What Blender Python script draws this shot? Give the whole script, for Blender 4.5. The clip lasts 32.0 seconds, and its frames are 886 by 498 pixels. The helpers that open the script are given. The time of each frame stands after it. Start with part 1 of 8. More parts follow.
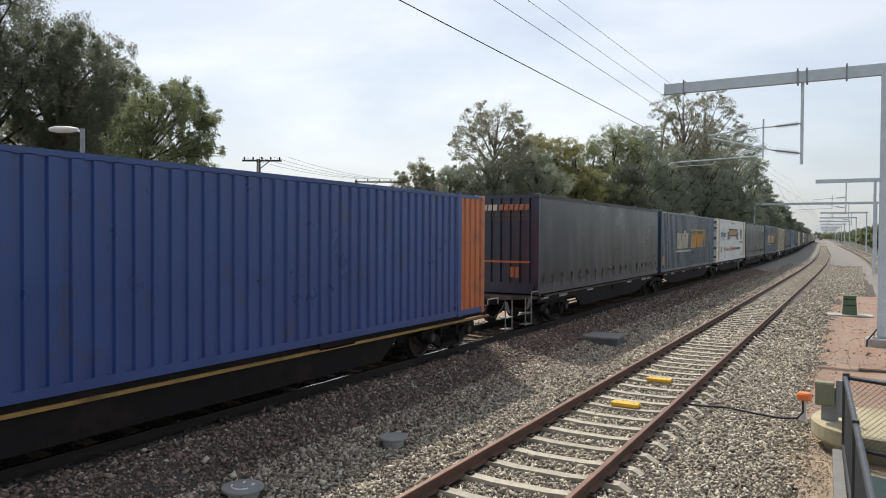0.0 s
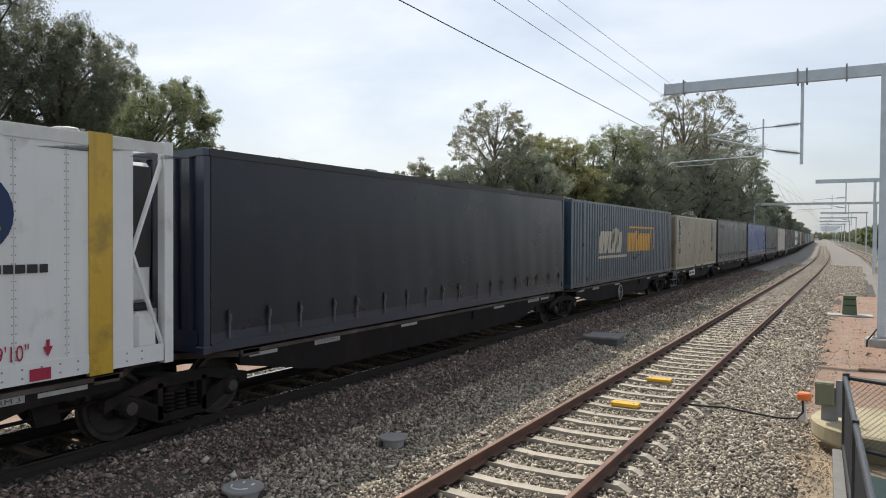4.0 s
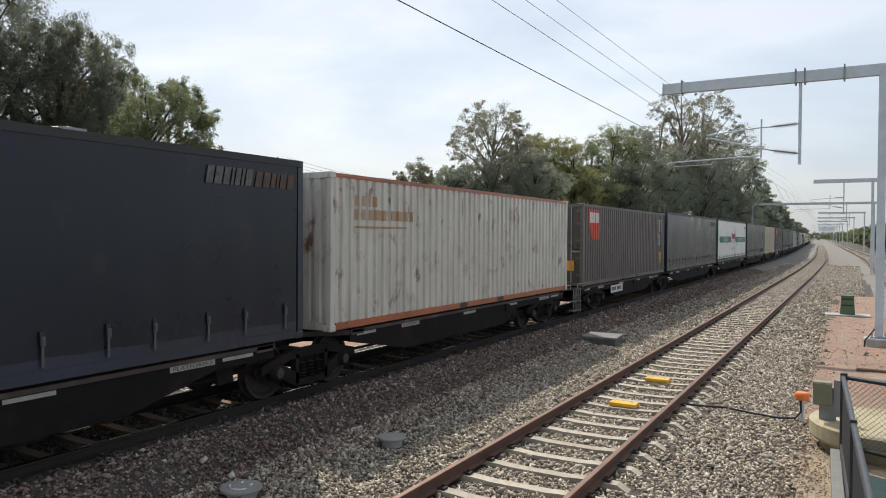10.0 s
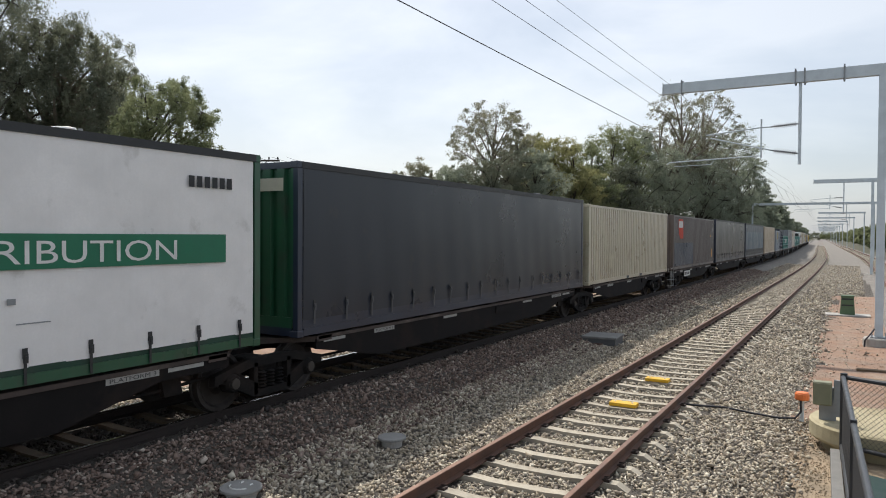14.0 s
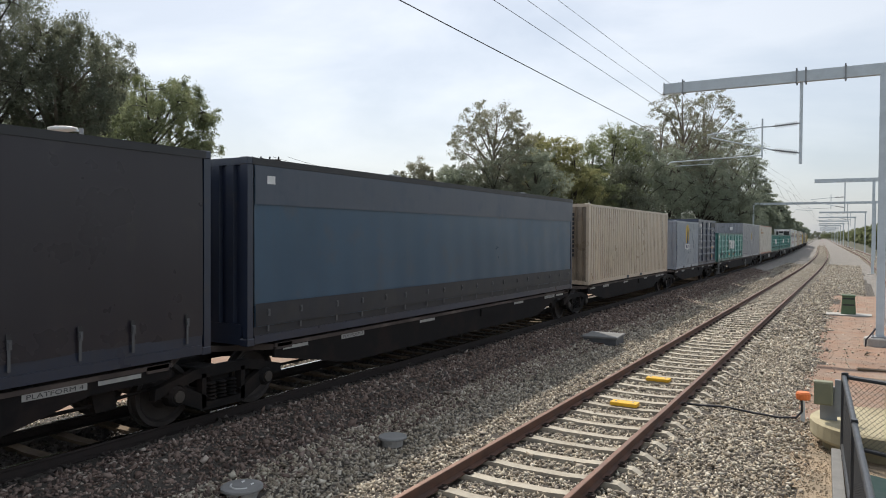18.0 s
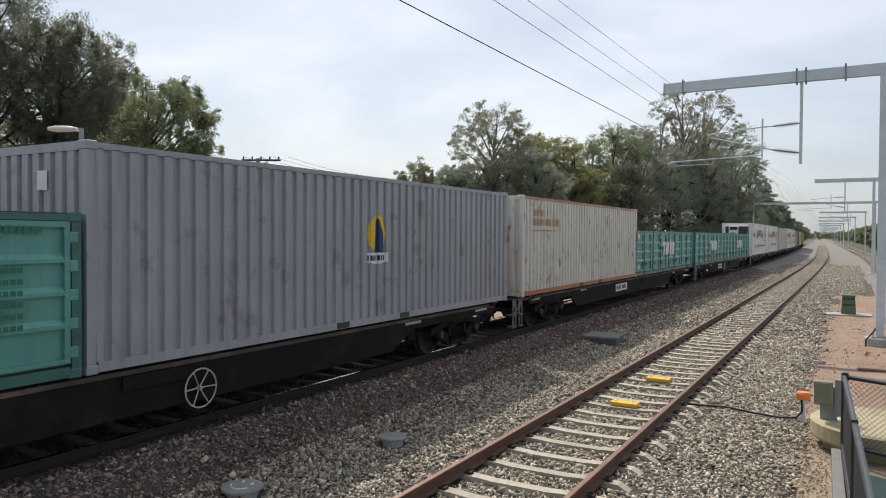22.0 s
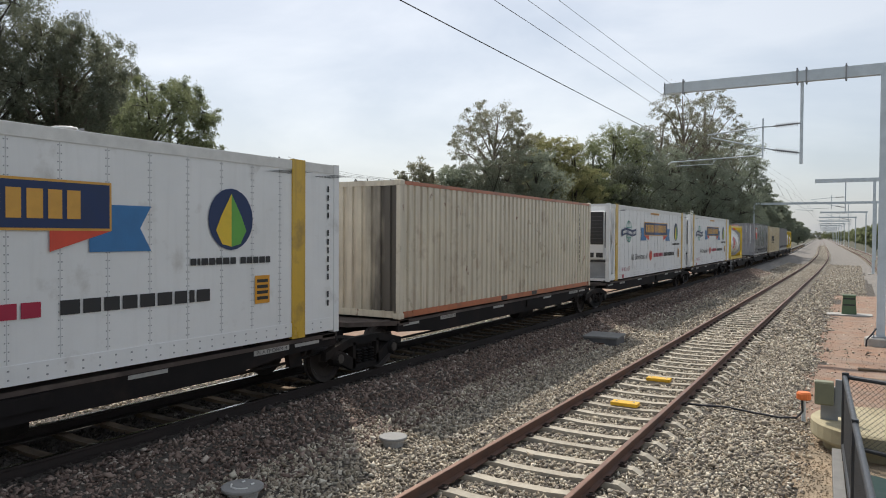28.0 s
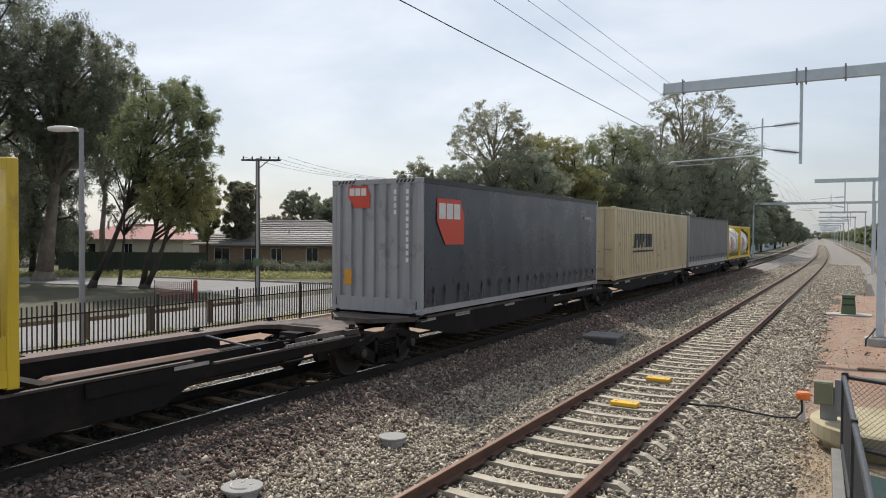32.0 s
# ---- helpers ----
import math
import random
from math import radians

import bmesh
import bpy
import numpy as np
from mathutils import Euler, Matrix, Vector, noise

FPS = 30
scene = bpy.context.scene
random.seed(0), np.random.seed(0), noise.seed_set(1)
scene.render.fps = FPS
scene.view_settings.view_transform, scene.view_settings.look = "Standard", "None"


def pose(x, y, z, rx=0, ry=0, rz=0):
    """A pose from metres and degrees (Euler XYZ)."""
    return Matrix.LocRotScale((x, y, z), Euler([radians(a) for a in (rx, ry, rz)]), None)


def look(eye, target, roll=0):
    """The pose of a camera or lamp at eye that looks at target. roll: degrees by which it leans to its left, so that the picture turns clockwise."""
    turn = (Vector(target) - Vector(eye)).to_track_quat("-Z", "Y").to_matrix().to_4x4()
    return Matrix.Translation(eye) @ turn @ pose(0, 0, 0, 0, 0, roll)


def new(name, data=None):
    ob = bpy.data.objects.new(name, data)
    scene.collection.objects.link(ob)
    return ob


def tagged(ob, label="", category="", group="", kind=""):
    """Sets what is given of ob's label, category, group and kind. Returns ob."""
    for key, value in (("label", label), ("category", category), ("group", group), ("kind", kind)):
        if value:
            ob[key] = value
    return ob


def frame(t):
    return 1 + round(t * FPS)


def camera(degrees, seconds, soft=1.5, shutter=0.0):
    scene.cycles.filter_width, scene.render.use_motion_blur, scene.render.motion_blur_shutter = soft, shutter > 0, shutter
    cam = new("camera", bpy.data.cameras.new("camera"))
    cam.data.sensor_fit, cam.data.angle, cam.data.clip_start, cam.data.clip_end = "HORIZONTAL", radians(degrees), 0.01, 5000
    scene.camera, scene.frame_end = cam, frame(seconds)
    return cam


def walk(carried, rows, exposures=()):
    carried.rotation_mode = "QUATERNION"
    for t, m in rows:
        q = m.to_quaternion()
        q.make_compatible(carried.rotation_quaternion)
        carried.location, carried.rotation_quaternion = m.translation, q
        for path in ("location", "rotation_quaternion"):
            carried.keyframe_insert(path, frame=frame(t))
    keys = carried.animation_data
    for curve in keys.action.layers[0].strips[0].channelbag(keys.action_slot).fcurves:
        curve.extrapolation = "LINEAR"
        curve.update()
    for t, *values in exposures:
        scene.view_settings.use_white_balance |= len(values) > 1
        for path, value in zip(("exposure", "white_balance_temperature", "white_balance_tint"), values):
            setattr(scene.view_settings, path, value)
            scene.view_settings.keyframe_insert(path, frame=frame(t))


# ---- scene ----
# ---------------------------------------------------------------- camera
cam = camera(63.54, 32.0, soft=1.0)
EYE = (0.0, 0.0, 2.76)


def aim(dx, dy):
    """Pose of the hand-held camera: small drifts in yaw and pitch round one direction."""
    yaw, tilt = radians(29.942 + dx * 0.0453), radians(-1.135 + dy * 0.0453)
    way = Vector((-math.sin(yaw) * math.cos(tilt), math.cos(yaw) * math.cos(tilt), math.sin(tilt)))
    return look(EYE, Vector(EYE) + way * 10, 0.352)


walk(cam, [(0.0, aim(1.6, 0.5)), (1.0, aim(1.6, 0.3)), (3.0, aim(1.5, 0.6)), (7.6, aim(1.5, 0.6)), (8.8, aim(-1.2, 0.5)), (13.0, aim(-1.4, 0.5)),
           (16.6, aim(-1.2, 0.5)), (18.2, aim(0.1, -0.3)), (25.5, aim(0.2, -0.3)), (27.6, aim(0.9, -0.3)), (30.4, aim(0.9, -0.3)),
           (31.2, aim(0.1, -0.4)), (32.0, aim(0.1, -0.4))],
     exposures=[(0.0, 0.10), (14.0, 0.10), (20.0, 0.06), (28.0, -0.01), (32.0, -0.01)])

# ---------------------------------------------------------------- sky and sun
SUN_EL, SUN_AZ = radians(50), radians(-45)      # height over the horizon, turn from +y towards +x
SUN_WAY = Vector((math.sin(SUN_AZ) * math.cos(SUN_EL), math.cos(SUN_AZ) * math.cos(SUN_EL), math.sin(SUN_EL)))


def make_world():
    world = bpy.data.worlds.new("sky")
    scene.world = world
    world.use_nodes = True
    nt = world.node_tree
    nt.nodes.clear()
    n, link = nt.nodes.new, nt.links.new
    sky = n("ShaderNodeTexSky")
    sky.sky_type = "NISHITA"
    sky.sun_disc = False
    sky.sun_elevation, sky.sun_rotation = SUN_EL, SUN_AZ
    sky.air_density, sky.dust_density = 1.0, 2.0
    co = n("ShaderNodeTexCoord")
    stretch = n("ShaderNodeMapping")
    stretch.inputs["Scale"].default_value = (1.0, 1.0, 2.6)
    link(co.outputs["Generated"], stretch.inputs[0])
    big = n("ShaderNodeTexNoise")
    big.inputs["Scale"].default_value, big.inputs["Detail"].default_value, big.inputs["Roughness"].default_value = 2.3, 7, 0.52
    big.inputs["Distortion"].default_value = 0.25
    link(stretch.outputs[0], big.inputs["Vector"])
    ramp = n("ShaderNodeValToRGB")
    ramp.color_ramp.elements[0].position, ramp.color_ramp.elements[1].position = 0.40, 0.62
    link(big.outputs["Fac"], ramp.inputs[0])
    # thin cloud scatters forward: brighter towards the sun
    dot = n("ShaderNodeVectorMath")
    dot.operation = "DOT_PRODUCT"
    dot.inputs[1].default_value = SUN_WAY
    link(co.outputs["Generated"], dot.inputs[0])
    near = n("ShaderNodeMapRange")
    near.inputs["From Min"].default_value, near.inputs["From Max"].default_value = -0.4, 1.0
    near.inputs["To Min"].default_value, near.inputs["To Max"].default_value = 0.0, 1.0
    link(dot.outputs["Value"], near.inputs[0])
    power = n("ShaderNodeMath")
    power.operation = "POWER"
    power.inputs[1].default_value = 2.6
    link(near.outputs[0], power.inputs[0])
    shine = n("ShaderNodeMath")
    shine.operation = "MULTIPLY_ADD"
    shine.inputs[1].default_value, shine.inputs[2].default_value = CLOUD_GAIN, CLOUD_BASE
    link(power.outputs[0], shine.inputs[0])
    veil = n("ShaderNodeMix")
    veil.data_type = "RGBA"
    veil.inputs["A"].default_value, veil.inputs["B"].default_value = (0.81, 0.895, 1.0, 1), (0.96, 0.985, 1.01, 1)
    link(ramp.outputs[0], veil.inputs["Factor"])
    lift = n("ShaderNodeMapRange")
    lift.inputs["To Min"].default_value, lift.inputs["To Max"].default_value = 0.83, 1.08
    link(ramp.outputs[0], lift.inputs[0])
    total = n("ShaderNodeMath")
    total.operation = "MULTIPLY"
    link(shine.outputs[0], total.inputs[0])
    link(lift.outputs[0], total.inputs[1])
    cloud = n("ShaderNodeVectorMath")
    cloud.operation = "SCALE"
    link(veil.outputs["Result"], cloud.inputs[0])
    link(total.outputs[0], cloud.inputs["Scale"])
    blue = n("ShaderNodeVectorMath")
    blue.operation = "SCALE"
    blue.inputs["Scale"].default_value = SKY_GAIN
    link(sky.outputs[0], blue.inputs[0])
    both = n("ShaderNodeVectorMath")
    both.operation = "ADD"
    link(cloud.outputs[0], both.inputs[0])
    link(blue.outputs[0], both.inputs[1])
    out, bg = n("ShaderNodeOutputWorld"), n("ShaderNodeBackground")
    link(both.outputs[0], bg.inputs["Color"])
    link(bg.outputs[0], out.inputs[0])


SKY_GAIN, CLOUD_GAIN, CLOUD_BASE = 0.05, 0.11, 0.49
make_world()
sun = new("sun", bpy.data.lights.new("sun", "SUN"))
sun.data.energy, sun.data.angle, sun.data.color = 4.0, radians(1.2), (1.0, 0.95, 0.87)
sun.matrix_world = look(SUN_WAY * 100, (0, 0, 0))

# ---------------------------------------------------------------- materials
def surface(name, col, rough=0.6, metal=0.0, vary=0.25, grain=6.0, fine=60.0, bump=0.15, dirt=None, dirt_amount=0.0, dirt_scale=1.5, streaks=0.0,
            spots=None, spot_amount=0.0, random_by=None, spec=0.5, depth=0.01, tones=None, spread=(0.62, 1.4)):
    """A painted, worn or natural surface: base colour with variation at two scales, optional dirt, vertical streaks, spots and random tone per piece."""
    m = bpy.data.materials.new(name)
    m.use_nodes = True
    nt = m.node_tree
    n, link = nt.nodes.new, nt.links.new
    p = nt.nodes["Principled BSDF"]
    p.inputs["Roughness"].default_value, p.inputs["Metallic"].default_value = rough, metal
    p.inputs["Specular IOR Level"].default_value = spec
    co = n("ShaderNodeTexCoord")

    def noise_of(scale, detail=5, squeeze=(1, 1, 1)):
        mp = n("ShaderNodeMapping")
        mp.inputs["Scale"].default_value = squeeze
        link(co.outputs["Object"], mp.inputs[0])
        t = n("ShaderNodeTexNoise")
        t.inputs["Scale"].default_value, t.inputs["Detail"].default_value, t.inputs["Roughness"].default_value = scale, detail, 0.6
        link(mp.outputs[0], t.inputs["Vector"])
        return t.outputs["Fac"]

    def mix(fac, a, b):
        x = n("ShaderNodeMix")
        x.data_type = "RGBA"
        for sock, v in (("A", a), ("B", b)):
            if isinstance(v, tuple):
                x.inputs[sock].default_value = (*v, 1)
            else:
                link(v, x.inputs[sock])
        if isinstance(fac, float):
            x.inputs["Factor"].default_value = fac
        else:
            link(fac, x.inputs["Factor"])
        return x.outputs["Result"]

    def ranged(v, lo, hi, to0=0.0, to1=1.0):
        r = n("ShaderNodeMapRange")
        r.inputs["From Min"].default_value, r.inputs["From Max"].default_value = lo, hi
        r.inputs["To Min"].default_value, r.inputs["To Max"].default_value = to0, to1
        link(v, r.inputs[0])
        return r.outputs[0]

    dark, light = tuple(max(0, c * (1 - vary)) for c in col), tuple(min(1, c * (1 + vary)) for c in col)
    big, small = noise_of(grain), noise_of(fine, 3)
    c = mix(ranged(big, 0.3, 0.7), dark, light)
    c = mix(ranged(small, 0.25, 0.75, 0.0, 0.35), c, dark)
    if streaks:
        s = noise_of(9.0, 4, (1.0, 1.0, 0.06))
        c = mix(ranged(s, 0.5, 0.78, 0.0, streaks), c, dirt or tuple(x * 0.4 for x in col))
    if dirt and dirt_amount:
        d = noise_of(dirt_scale, 8)
        c = mix(ranged(d, 0.62 - 0.3 * dirt_amount, 0.8, 0.0, 0.9), c, dirt)
    if spots:
        v = noise_of(3.2, 9, (1, 1, 0.5))
        c = mix(ranged(v, 0.68 - 0.08 * spot_amount, 0.71, 0.0, 0.95), c, spots)
    if random_by:
        if random_by == "island":
            g = n("ShaderNodeNewGeometry").outputs["Random Per Island"]
        else:
            g = n("ShaderNodeObjectInfo").outputs["Random"]
        if tones:
            pick = n("ShaderNodeValToRGB")
            pick.color_ramp.interpolation = "CONSTANT"
            while len(pick.color_ramp.elements) < len(tones):
                pick.color_ramp.elements.new(0.5)
            for k, (at, tone) in enumerate(tones):
                pick.color_ramp.elements[k].position, pick.color_ramp.elements[k].color = at, (*tone, 1)
            link(g, pick.inputs[0])
            c = mix(0.75, c, pick.outputs[0])
        else:
            hv = n("ShaderNodeHueSaturation")
            link(ranged(g, 0, 1, *spread), hv.inputs["Value"])
            link(c, hv.inputs["Color"])
            c = hv.outputs[0]
    link(c, p.inputs["Base Color"])
    link(ranged(big, 0.2, 0.8, max(0.05, rough - 0.12), min(1, rough + 0.12)), p.inputs["Roughness"])
    if bump:
        b = n("ShaderNodeBump")
        b.inputs["Strength"].default_value, b.inputs["Distance"].default_value = bump, depth
        link(small, b.inputs["Height"])
        link(b.outputs[0], p.inputs["Normal"])
    return m


def leaf_material(name, col, tip):
    m = bpy.data.materials.new(name)
    m.use_nodes = True
    nt = m.node_tree
    n, link = nt.nodes.new, nt.links.new
    p = nt.nodes["Principled BSDF"]
    p.inputs["Roughness"].default_value = 0.62
    p.inputs["Specular IOR Level"].default_value = 0.25
    g = n("ShaderNodeNewGeometry")
    x = n("ShaderNodeMix")
    x.data_type = "RGBA"
    x.inputs["A"].default_value, x.inputs["B"].default_value = (*col, 1), (*tip, 1)
    co, t = n("ShaderNodeTexCoord"), n("ShaderNodeTexNoise")
    t.inputs["Scale"].default_value = 0.35
    link(co.outputs["Object"], t.inputs["Vector"])
    a = n("ShaderNodeMath")
    a.operation = "MULTIPLY_ADD"
    a.inputs[1].default_value = 0.55
    link(g.outputs["Random Per Island"], a.inputs[0])
    r = n("ShaderNodeMapRange")
    r.inputs["From Min"].default_value, r.inputs["From Max"].default_value = 0.35, 0.7
    r.inputs["To Max"].default_value = 0.45
    link(t.outputs["Fac"], r.inputs[0])
    link(r.outputs[0], a.inputs[2])
    link(a.outputs[0], x.inputs["Factor"])
    link(x.outputs["Result"], p.inputs["Base Color"])
    tr, mixer = n("ShaderNodeBsdfTranslucent"), n("ShaderNodeMixShader")
    link(x.outputs["Result"], tr.inputs["Color"])
    mixer.inputs[0].default_value = 0.52
    link(p.outputs[0], mixer.inputs[1])
    link(tr.outputs[0], mixer.inputs[2])
    link(mixer.outputs[0], nt.nodes["Material Output"].inputs["Surface"])
    return m


BROWN, RUST, GRIME = (0.13, 0.085, 0.05), (0.16, 0.055, 0.022), (0.05, 0.045, 0.042)
M = {}
M["far_ballast"] = surface("distant_ballast", (0.225, 0.205, 0.182), 0.95, vary=0.35, grain=3, fine=30, bump=0.8, dirt=(0.16, 0.13, 0.11), dirt_amount=0.3, dirt_scale=2, depth=0.04)
# darkened so that the shade in the gaps between stones is painted in
M["ground"] = surface("shaded_gap_ground", (0.10, 0.085, 0.07), 0.95, vary=0.45, grain=14, fine=42, bump=1.0, dirt=(0.10, 0.085, 0.075), dirt_amount=0.3, dirt_scale=9, depth=0.05)
M["stones"] = surface("ballast_stones", (0.43, 0.385, 0.33), 0.9, vary=0.25, grain=30, fine=120, bump=0.3, random_by="island",
                       tones=[(0.0, (0.10, 0.077, 0.056)), (0.12, (0.26, 0.205, 0.136)), (0.3, (0.42, 0.35, 0.245)), (0.5, (0.32, 0.27, 0.208)), (0.66, (0.52, 0.455, 0.345)), (0.88, (0.72, 0.655, 0.53))])
M["dark_stones"] = surface("grimy_ballast_stones", (0.20, 0.155, 0.135), 0.92, vary=0.3, grain=30, fine=120, bump=0.3, random_by="island",
                            tones=[(0.0, (0.075, 0.05, 0.04)), (0.2, (0.16, 0.104, 0.08)), (0.45, (0.24, 0.168, 0.132)), (0.72, (0.315, 0.235, 0.19)), (0.93, (0.55, 0.464, 0.385))])
# oil-dark tones, darkened further to stand for the shade under the train
M["oily_shaded_stones"] = surface("oily_shaded_bed_stones", (0.11, 0.09, 0.078), 0.85, vary=0.3, grain=30, fine=120, bump=0.3, random_by="island",
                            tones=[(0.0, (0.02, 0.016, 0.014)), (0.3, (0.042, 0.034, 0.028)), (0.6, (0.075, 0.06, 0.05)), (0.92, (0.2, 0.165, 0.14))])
M["red_dirt"] = surface("red_dirt", (0.29, 0.165, 0.105), 0.97, vary=0.3, grain=2.2, fine=30, bump=0.8, dirt=(0.30, 0.25, 0.20), dirt_amount=1.0, dirt_scale=1.3, depth=0.03)
# grass colour is darkened to stand for the trees' shade on the lawn
M["grass"] = surface("shade_darkened_grass", (0.055, 0.06, 0.03), 0.95, vary=0.4, grain=1.2, fine=18, bump=0.8, dirt=(0.11, 0.085, 0.055), dirt_amount=0.8, dirt_scale=0.5)
M["earth"] = surface("bare_earth", (0.37, 0.285, 0.195), 0.97, vary=0.3, grain=0.7, fine=14, bump=0.5, dirt=(0.12, 0.10, 0.07), dirt_amount=0.4)
M["asphalt"] = surface("grey_asphalt", (0.21, 0.205, 0.20), 0.9, vary=0.15, grain=0.8, fine=40, bump=0.3)
M["rail"] = surface("rusty_rail", (0.115, 0.055, 0.035), 0.75, vary=0.3, grain=5, fine=70, bump=0.2, dirt=(0.06, 0.04, 0.035), dirt_amount=0.4)
M["freight_rail"] = surface("near_black_rail", (0.03, 0.021, 0.018), 0.85, vary=0.3, grain=5, fine=70, bump=0.2)
M["rail_top"] = surface("worn_rail_head", (0.62, 0.60, 0.58), 0.2, 1.0, vary=0.12, grain=3, fine=90, bump=0.02)
M["rail_brown_top"] = surface("lightly_rusted_rail_head", (0.20, 0.11, 0.075), 0.5, 0.3, vary=0.2, grain=4, fine=80, bump=0.05)
M["sleeper"] = surface("pale_concrete_sleeper", (0.42, 0.375, 0.3), 0.9, vary=0.18, grain=4, fine=60, bump=0.3, dirt=(0.24, 0.19, 0.14), dirt_amount=0.6, dirt_scale=5, random_by="object", spread=(0.85, 1.12))
M["timber"] = surface("weathered_timber_sleeper", (0.15, 0.105, 0.065), 0.9, vary=0.25, grain=6, fine=40, bump=0.4, random_by="object")
M["clip"] = surface("rail_clip_steel", (0.05, 0.035, 0.03), 0.7, 0.4)
M["galv"] = surface("galvanised_steel", (0.60, 0.655, 0.69), 0.45, 0.0, vary=0.12, grain=2.5, fine=25, bump=0.05)
M["galv_dark"] = surface("weathered_galvanised_steel", (0.30, 0.31, 0.32), 0.55, 0.35, vary=0.15, grain=3, fine=25, bump=0.05)
M["concrete"] = surface("grey_concrete", (0.42, 0.40, 0.37), 0.9, vary=0.14, grain=2.2, fine=40, bump=0.3, dirt=(0.2, 0.18, 0.15), dirt_amount=0.3)
M["sand_concrete"] = surface("sandy_concrete", (0.42, 0.365, 0.235), 0.9, vary=0.16, grain=2, fine=40, bump=0.3, dirt=(0.2, 0.16, 0.09), dirt_amount=0.4)
M["wire"] = surface("dark_wire", (0.045, 0.045, 0.05), 0.6, 0.5, bump=0)
M["line_wire"] = surface("dull_grey_line_wire", (0.12, 0.12, 0.125), 0.5, 0.4, bump=0)
M["dull_red"] = surface("dull_red_plastic", (0.30, 0.05, 0.035), 0.6, vary=0.2)
M["fence_tube"] = surface("black_coated_fence_tube", (0.035, 0.038, 0.044), 0.38, vary=0.25, grain=8, fine=70, bump=0.15)
M["black_paint"] = surface("black_fence_paint", (0.02, 0.02, 0.021), 0.5, vary=0.2)
M["yellow"] = surface("yellow_plastic", (0.75, 0.42, 0.02), 0.5, vary=0.08)
M["orange"] = surface("orange_plastic", (0.80, 0.20, 0.05), 0.5, vary=0.08)
M["box_green"] = surface("green_cabinet_paint", (0.10, 0.16, 0.085), 0.55, vary=0.12)
M["olive"] = surface("olive_cabinet_paint", (0.22, 0.22, 0.14), 0.5, vary=0.08)
M["wagon"] = surface("grimy_wagon_steel", (0.013, 0.011, 0.011), 0.85, vary=0.35, grain=3, fine=40, bump=0.2, dirt=(0.03, 0.02, 0.016), dirt_amount=0.4, spec=0.2)
M["wagon_top"] = surface("brown_dusty_wagon_deck", (0.07, 0.052, 0.045), 0.85, vary=0.35, grain=2, fine=40, bump=0.2, dirt=(0.2, 0.16, 0.135), dirt_amount=0.45)
M["deck_dust"] = surface("dusty_pink_brown_deck_plate", (0.17, 0.125, 0.11), 0.85, vary=0.25, grain=2, fine=40, bump=0.2, dirt=(0.09, 0.065, 0.055), dirt_amount=0.5)
M["bogie"] = surface("black_greasy_bogie", (0.011, 0.0098, 0.0095), 0.85, 0.0, vary=0.4, grain=5, fine=40, bump=0.2, dirt=(0.04, 0.028, 0.022), dirt_amount=0.4, spec=0.2)
M["wheel"] = surface("worn_wheel_steel", (0.05, 0.043, 0.04), 0.55, 0.5, vary=0.3)
M["cap"] = surface("dusty_brown_axle_cap", (0.05, 0.04, 0.032), 0.7, vary=0.3)
M["handbrake"] = surface("silver_painted_steel", (0.42, 0.41, 0.38), 0.55, 0.2, vary=0.2)
M["step_steel"] = surface("grimy_grey_step_steel", (0.2, 0.2, 0.195), 0.6, 0.2, vary=0.3)
M["strip"] = surface("pale_reflective_strip", (0.36, 0.35, 0.33), 0.5, vary=0.2, grain=8)
M["white"] = surface("dirty_white_paint", (0.66, 0.65, 0.62), 0.5, vary=0.12, grain=5)
M["dark"] = surface("dark_print", (0.03, 0.03, 0.032), 0.5, vary=0.15)
M["bark"] = surface("pale_gum_bark", (0.23, 0.19, 0.155), 0.9, vary=0.35, grain=2.5, fine=20, bump=0.6, depth=0.05)
M["dark_bark"] = surface("dark_bark", (0.055, 0.045, 0.036), 0.9, vary=0.35, grain=3, fine=20, bump=0.6, depth=0.05)
M["leaf_dark"] = leaf_material("dark_gum_leaves", (0.13, 0.145, 0.11), (0.30, 0.315, 0.22))
# distance haze is put into this leaf colour by lightening it
M["leaf_hazy"] = leaf_material("haze_paled_leaves", (0.2, 0.23, 0.18), (0.39, 0.42, 0.31))
M["lid"] = surface("weathered_grey_lid", (0.25, 0.245, 0.235), 0.7, vary=0.15, grain=6, fine=60, bump=0.1)
M["leaf_mid"] = leaf_material("green_gum_leaves", (0.15, 0.18, 0.105), (0.34, 0.36, 0.19))
M["leaf_olive"] = leaf_material("olive_wattle_leaves", (0.2, 0.205, 0.1), (0.45, 0.43, 0.2))
M["leaf_grey"] = leaf_material("grey_green_gum_leaves", (0.17, 0.175, 0.12), (0.36, 0.35, 0.25))
M["clasp"] = surface("dull_buckle_steel", (0.12, 0.12, 0.125), 0.6, 0.3, vary=0.2)
M["pit_lid"] = surface("dark_grey_pit_lid", (0.2, 0.195, 0.185), 0.85, vary=0.2, grain=5, fine=50, bump=0.2)

# ---------------------------------------------------------------- mesh helpers
def link_mesh(name, me, material, parent=None, label=""):
    ob = new(name, me)
    if material is not None and not me.materials:
        me.materials.append(material)
    if parent is not None:
        ob.parent = parent
    if label:
        ob["label"] = label
    return ob


def to_mesh(bm, name, smooth=False):
    me = bpy.data.meshes.new(name)
    bmesh.ops.recalc_face_normals(bm, faces=bm.faces)
    bm.to_mesh(me)
    bm.free()
    if smooth:
        me.polygons.foreach_set("use_smooth", [True] * len(me.polygons))
    return me


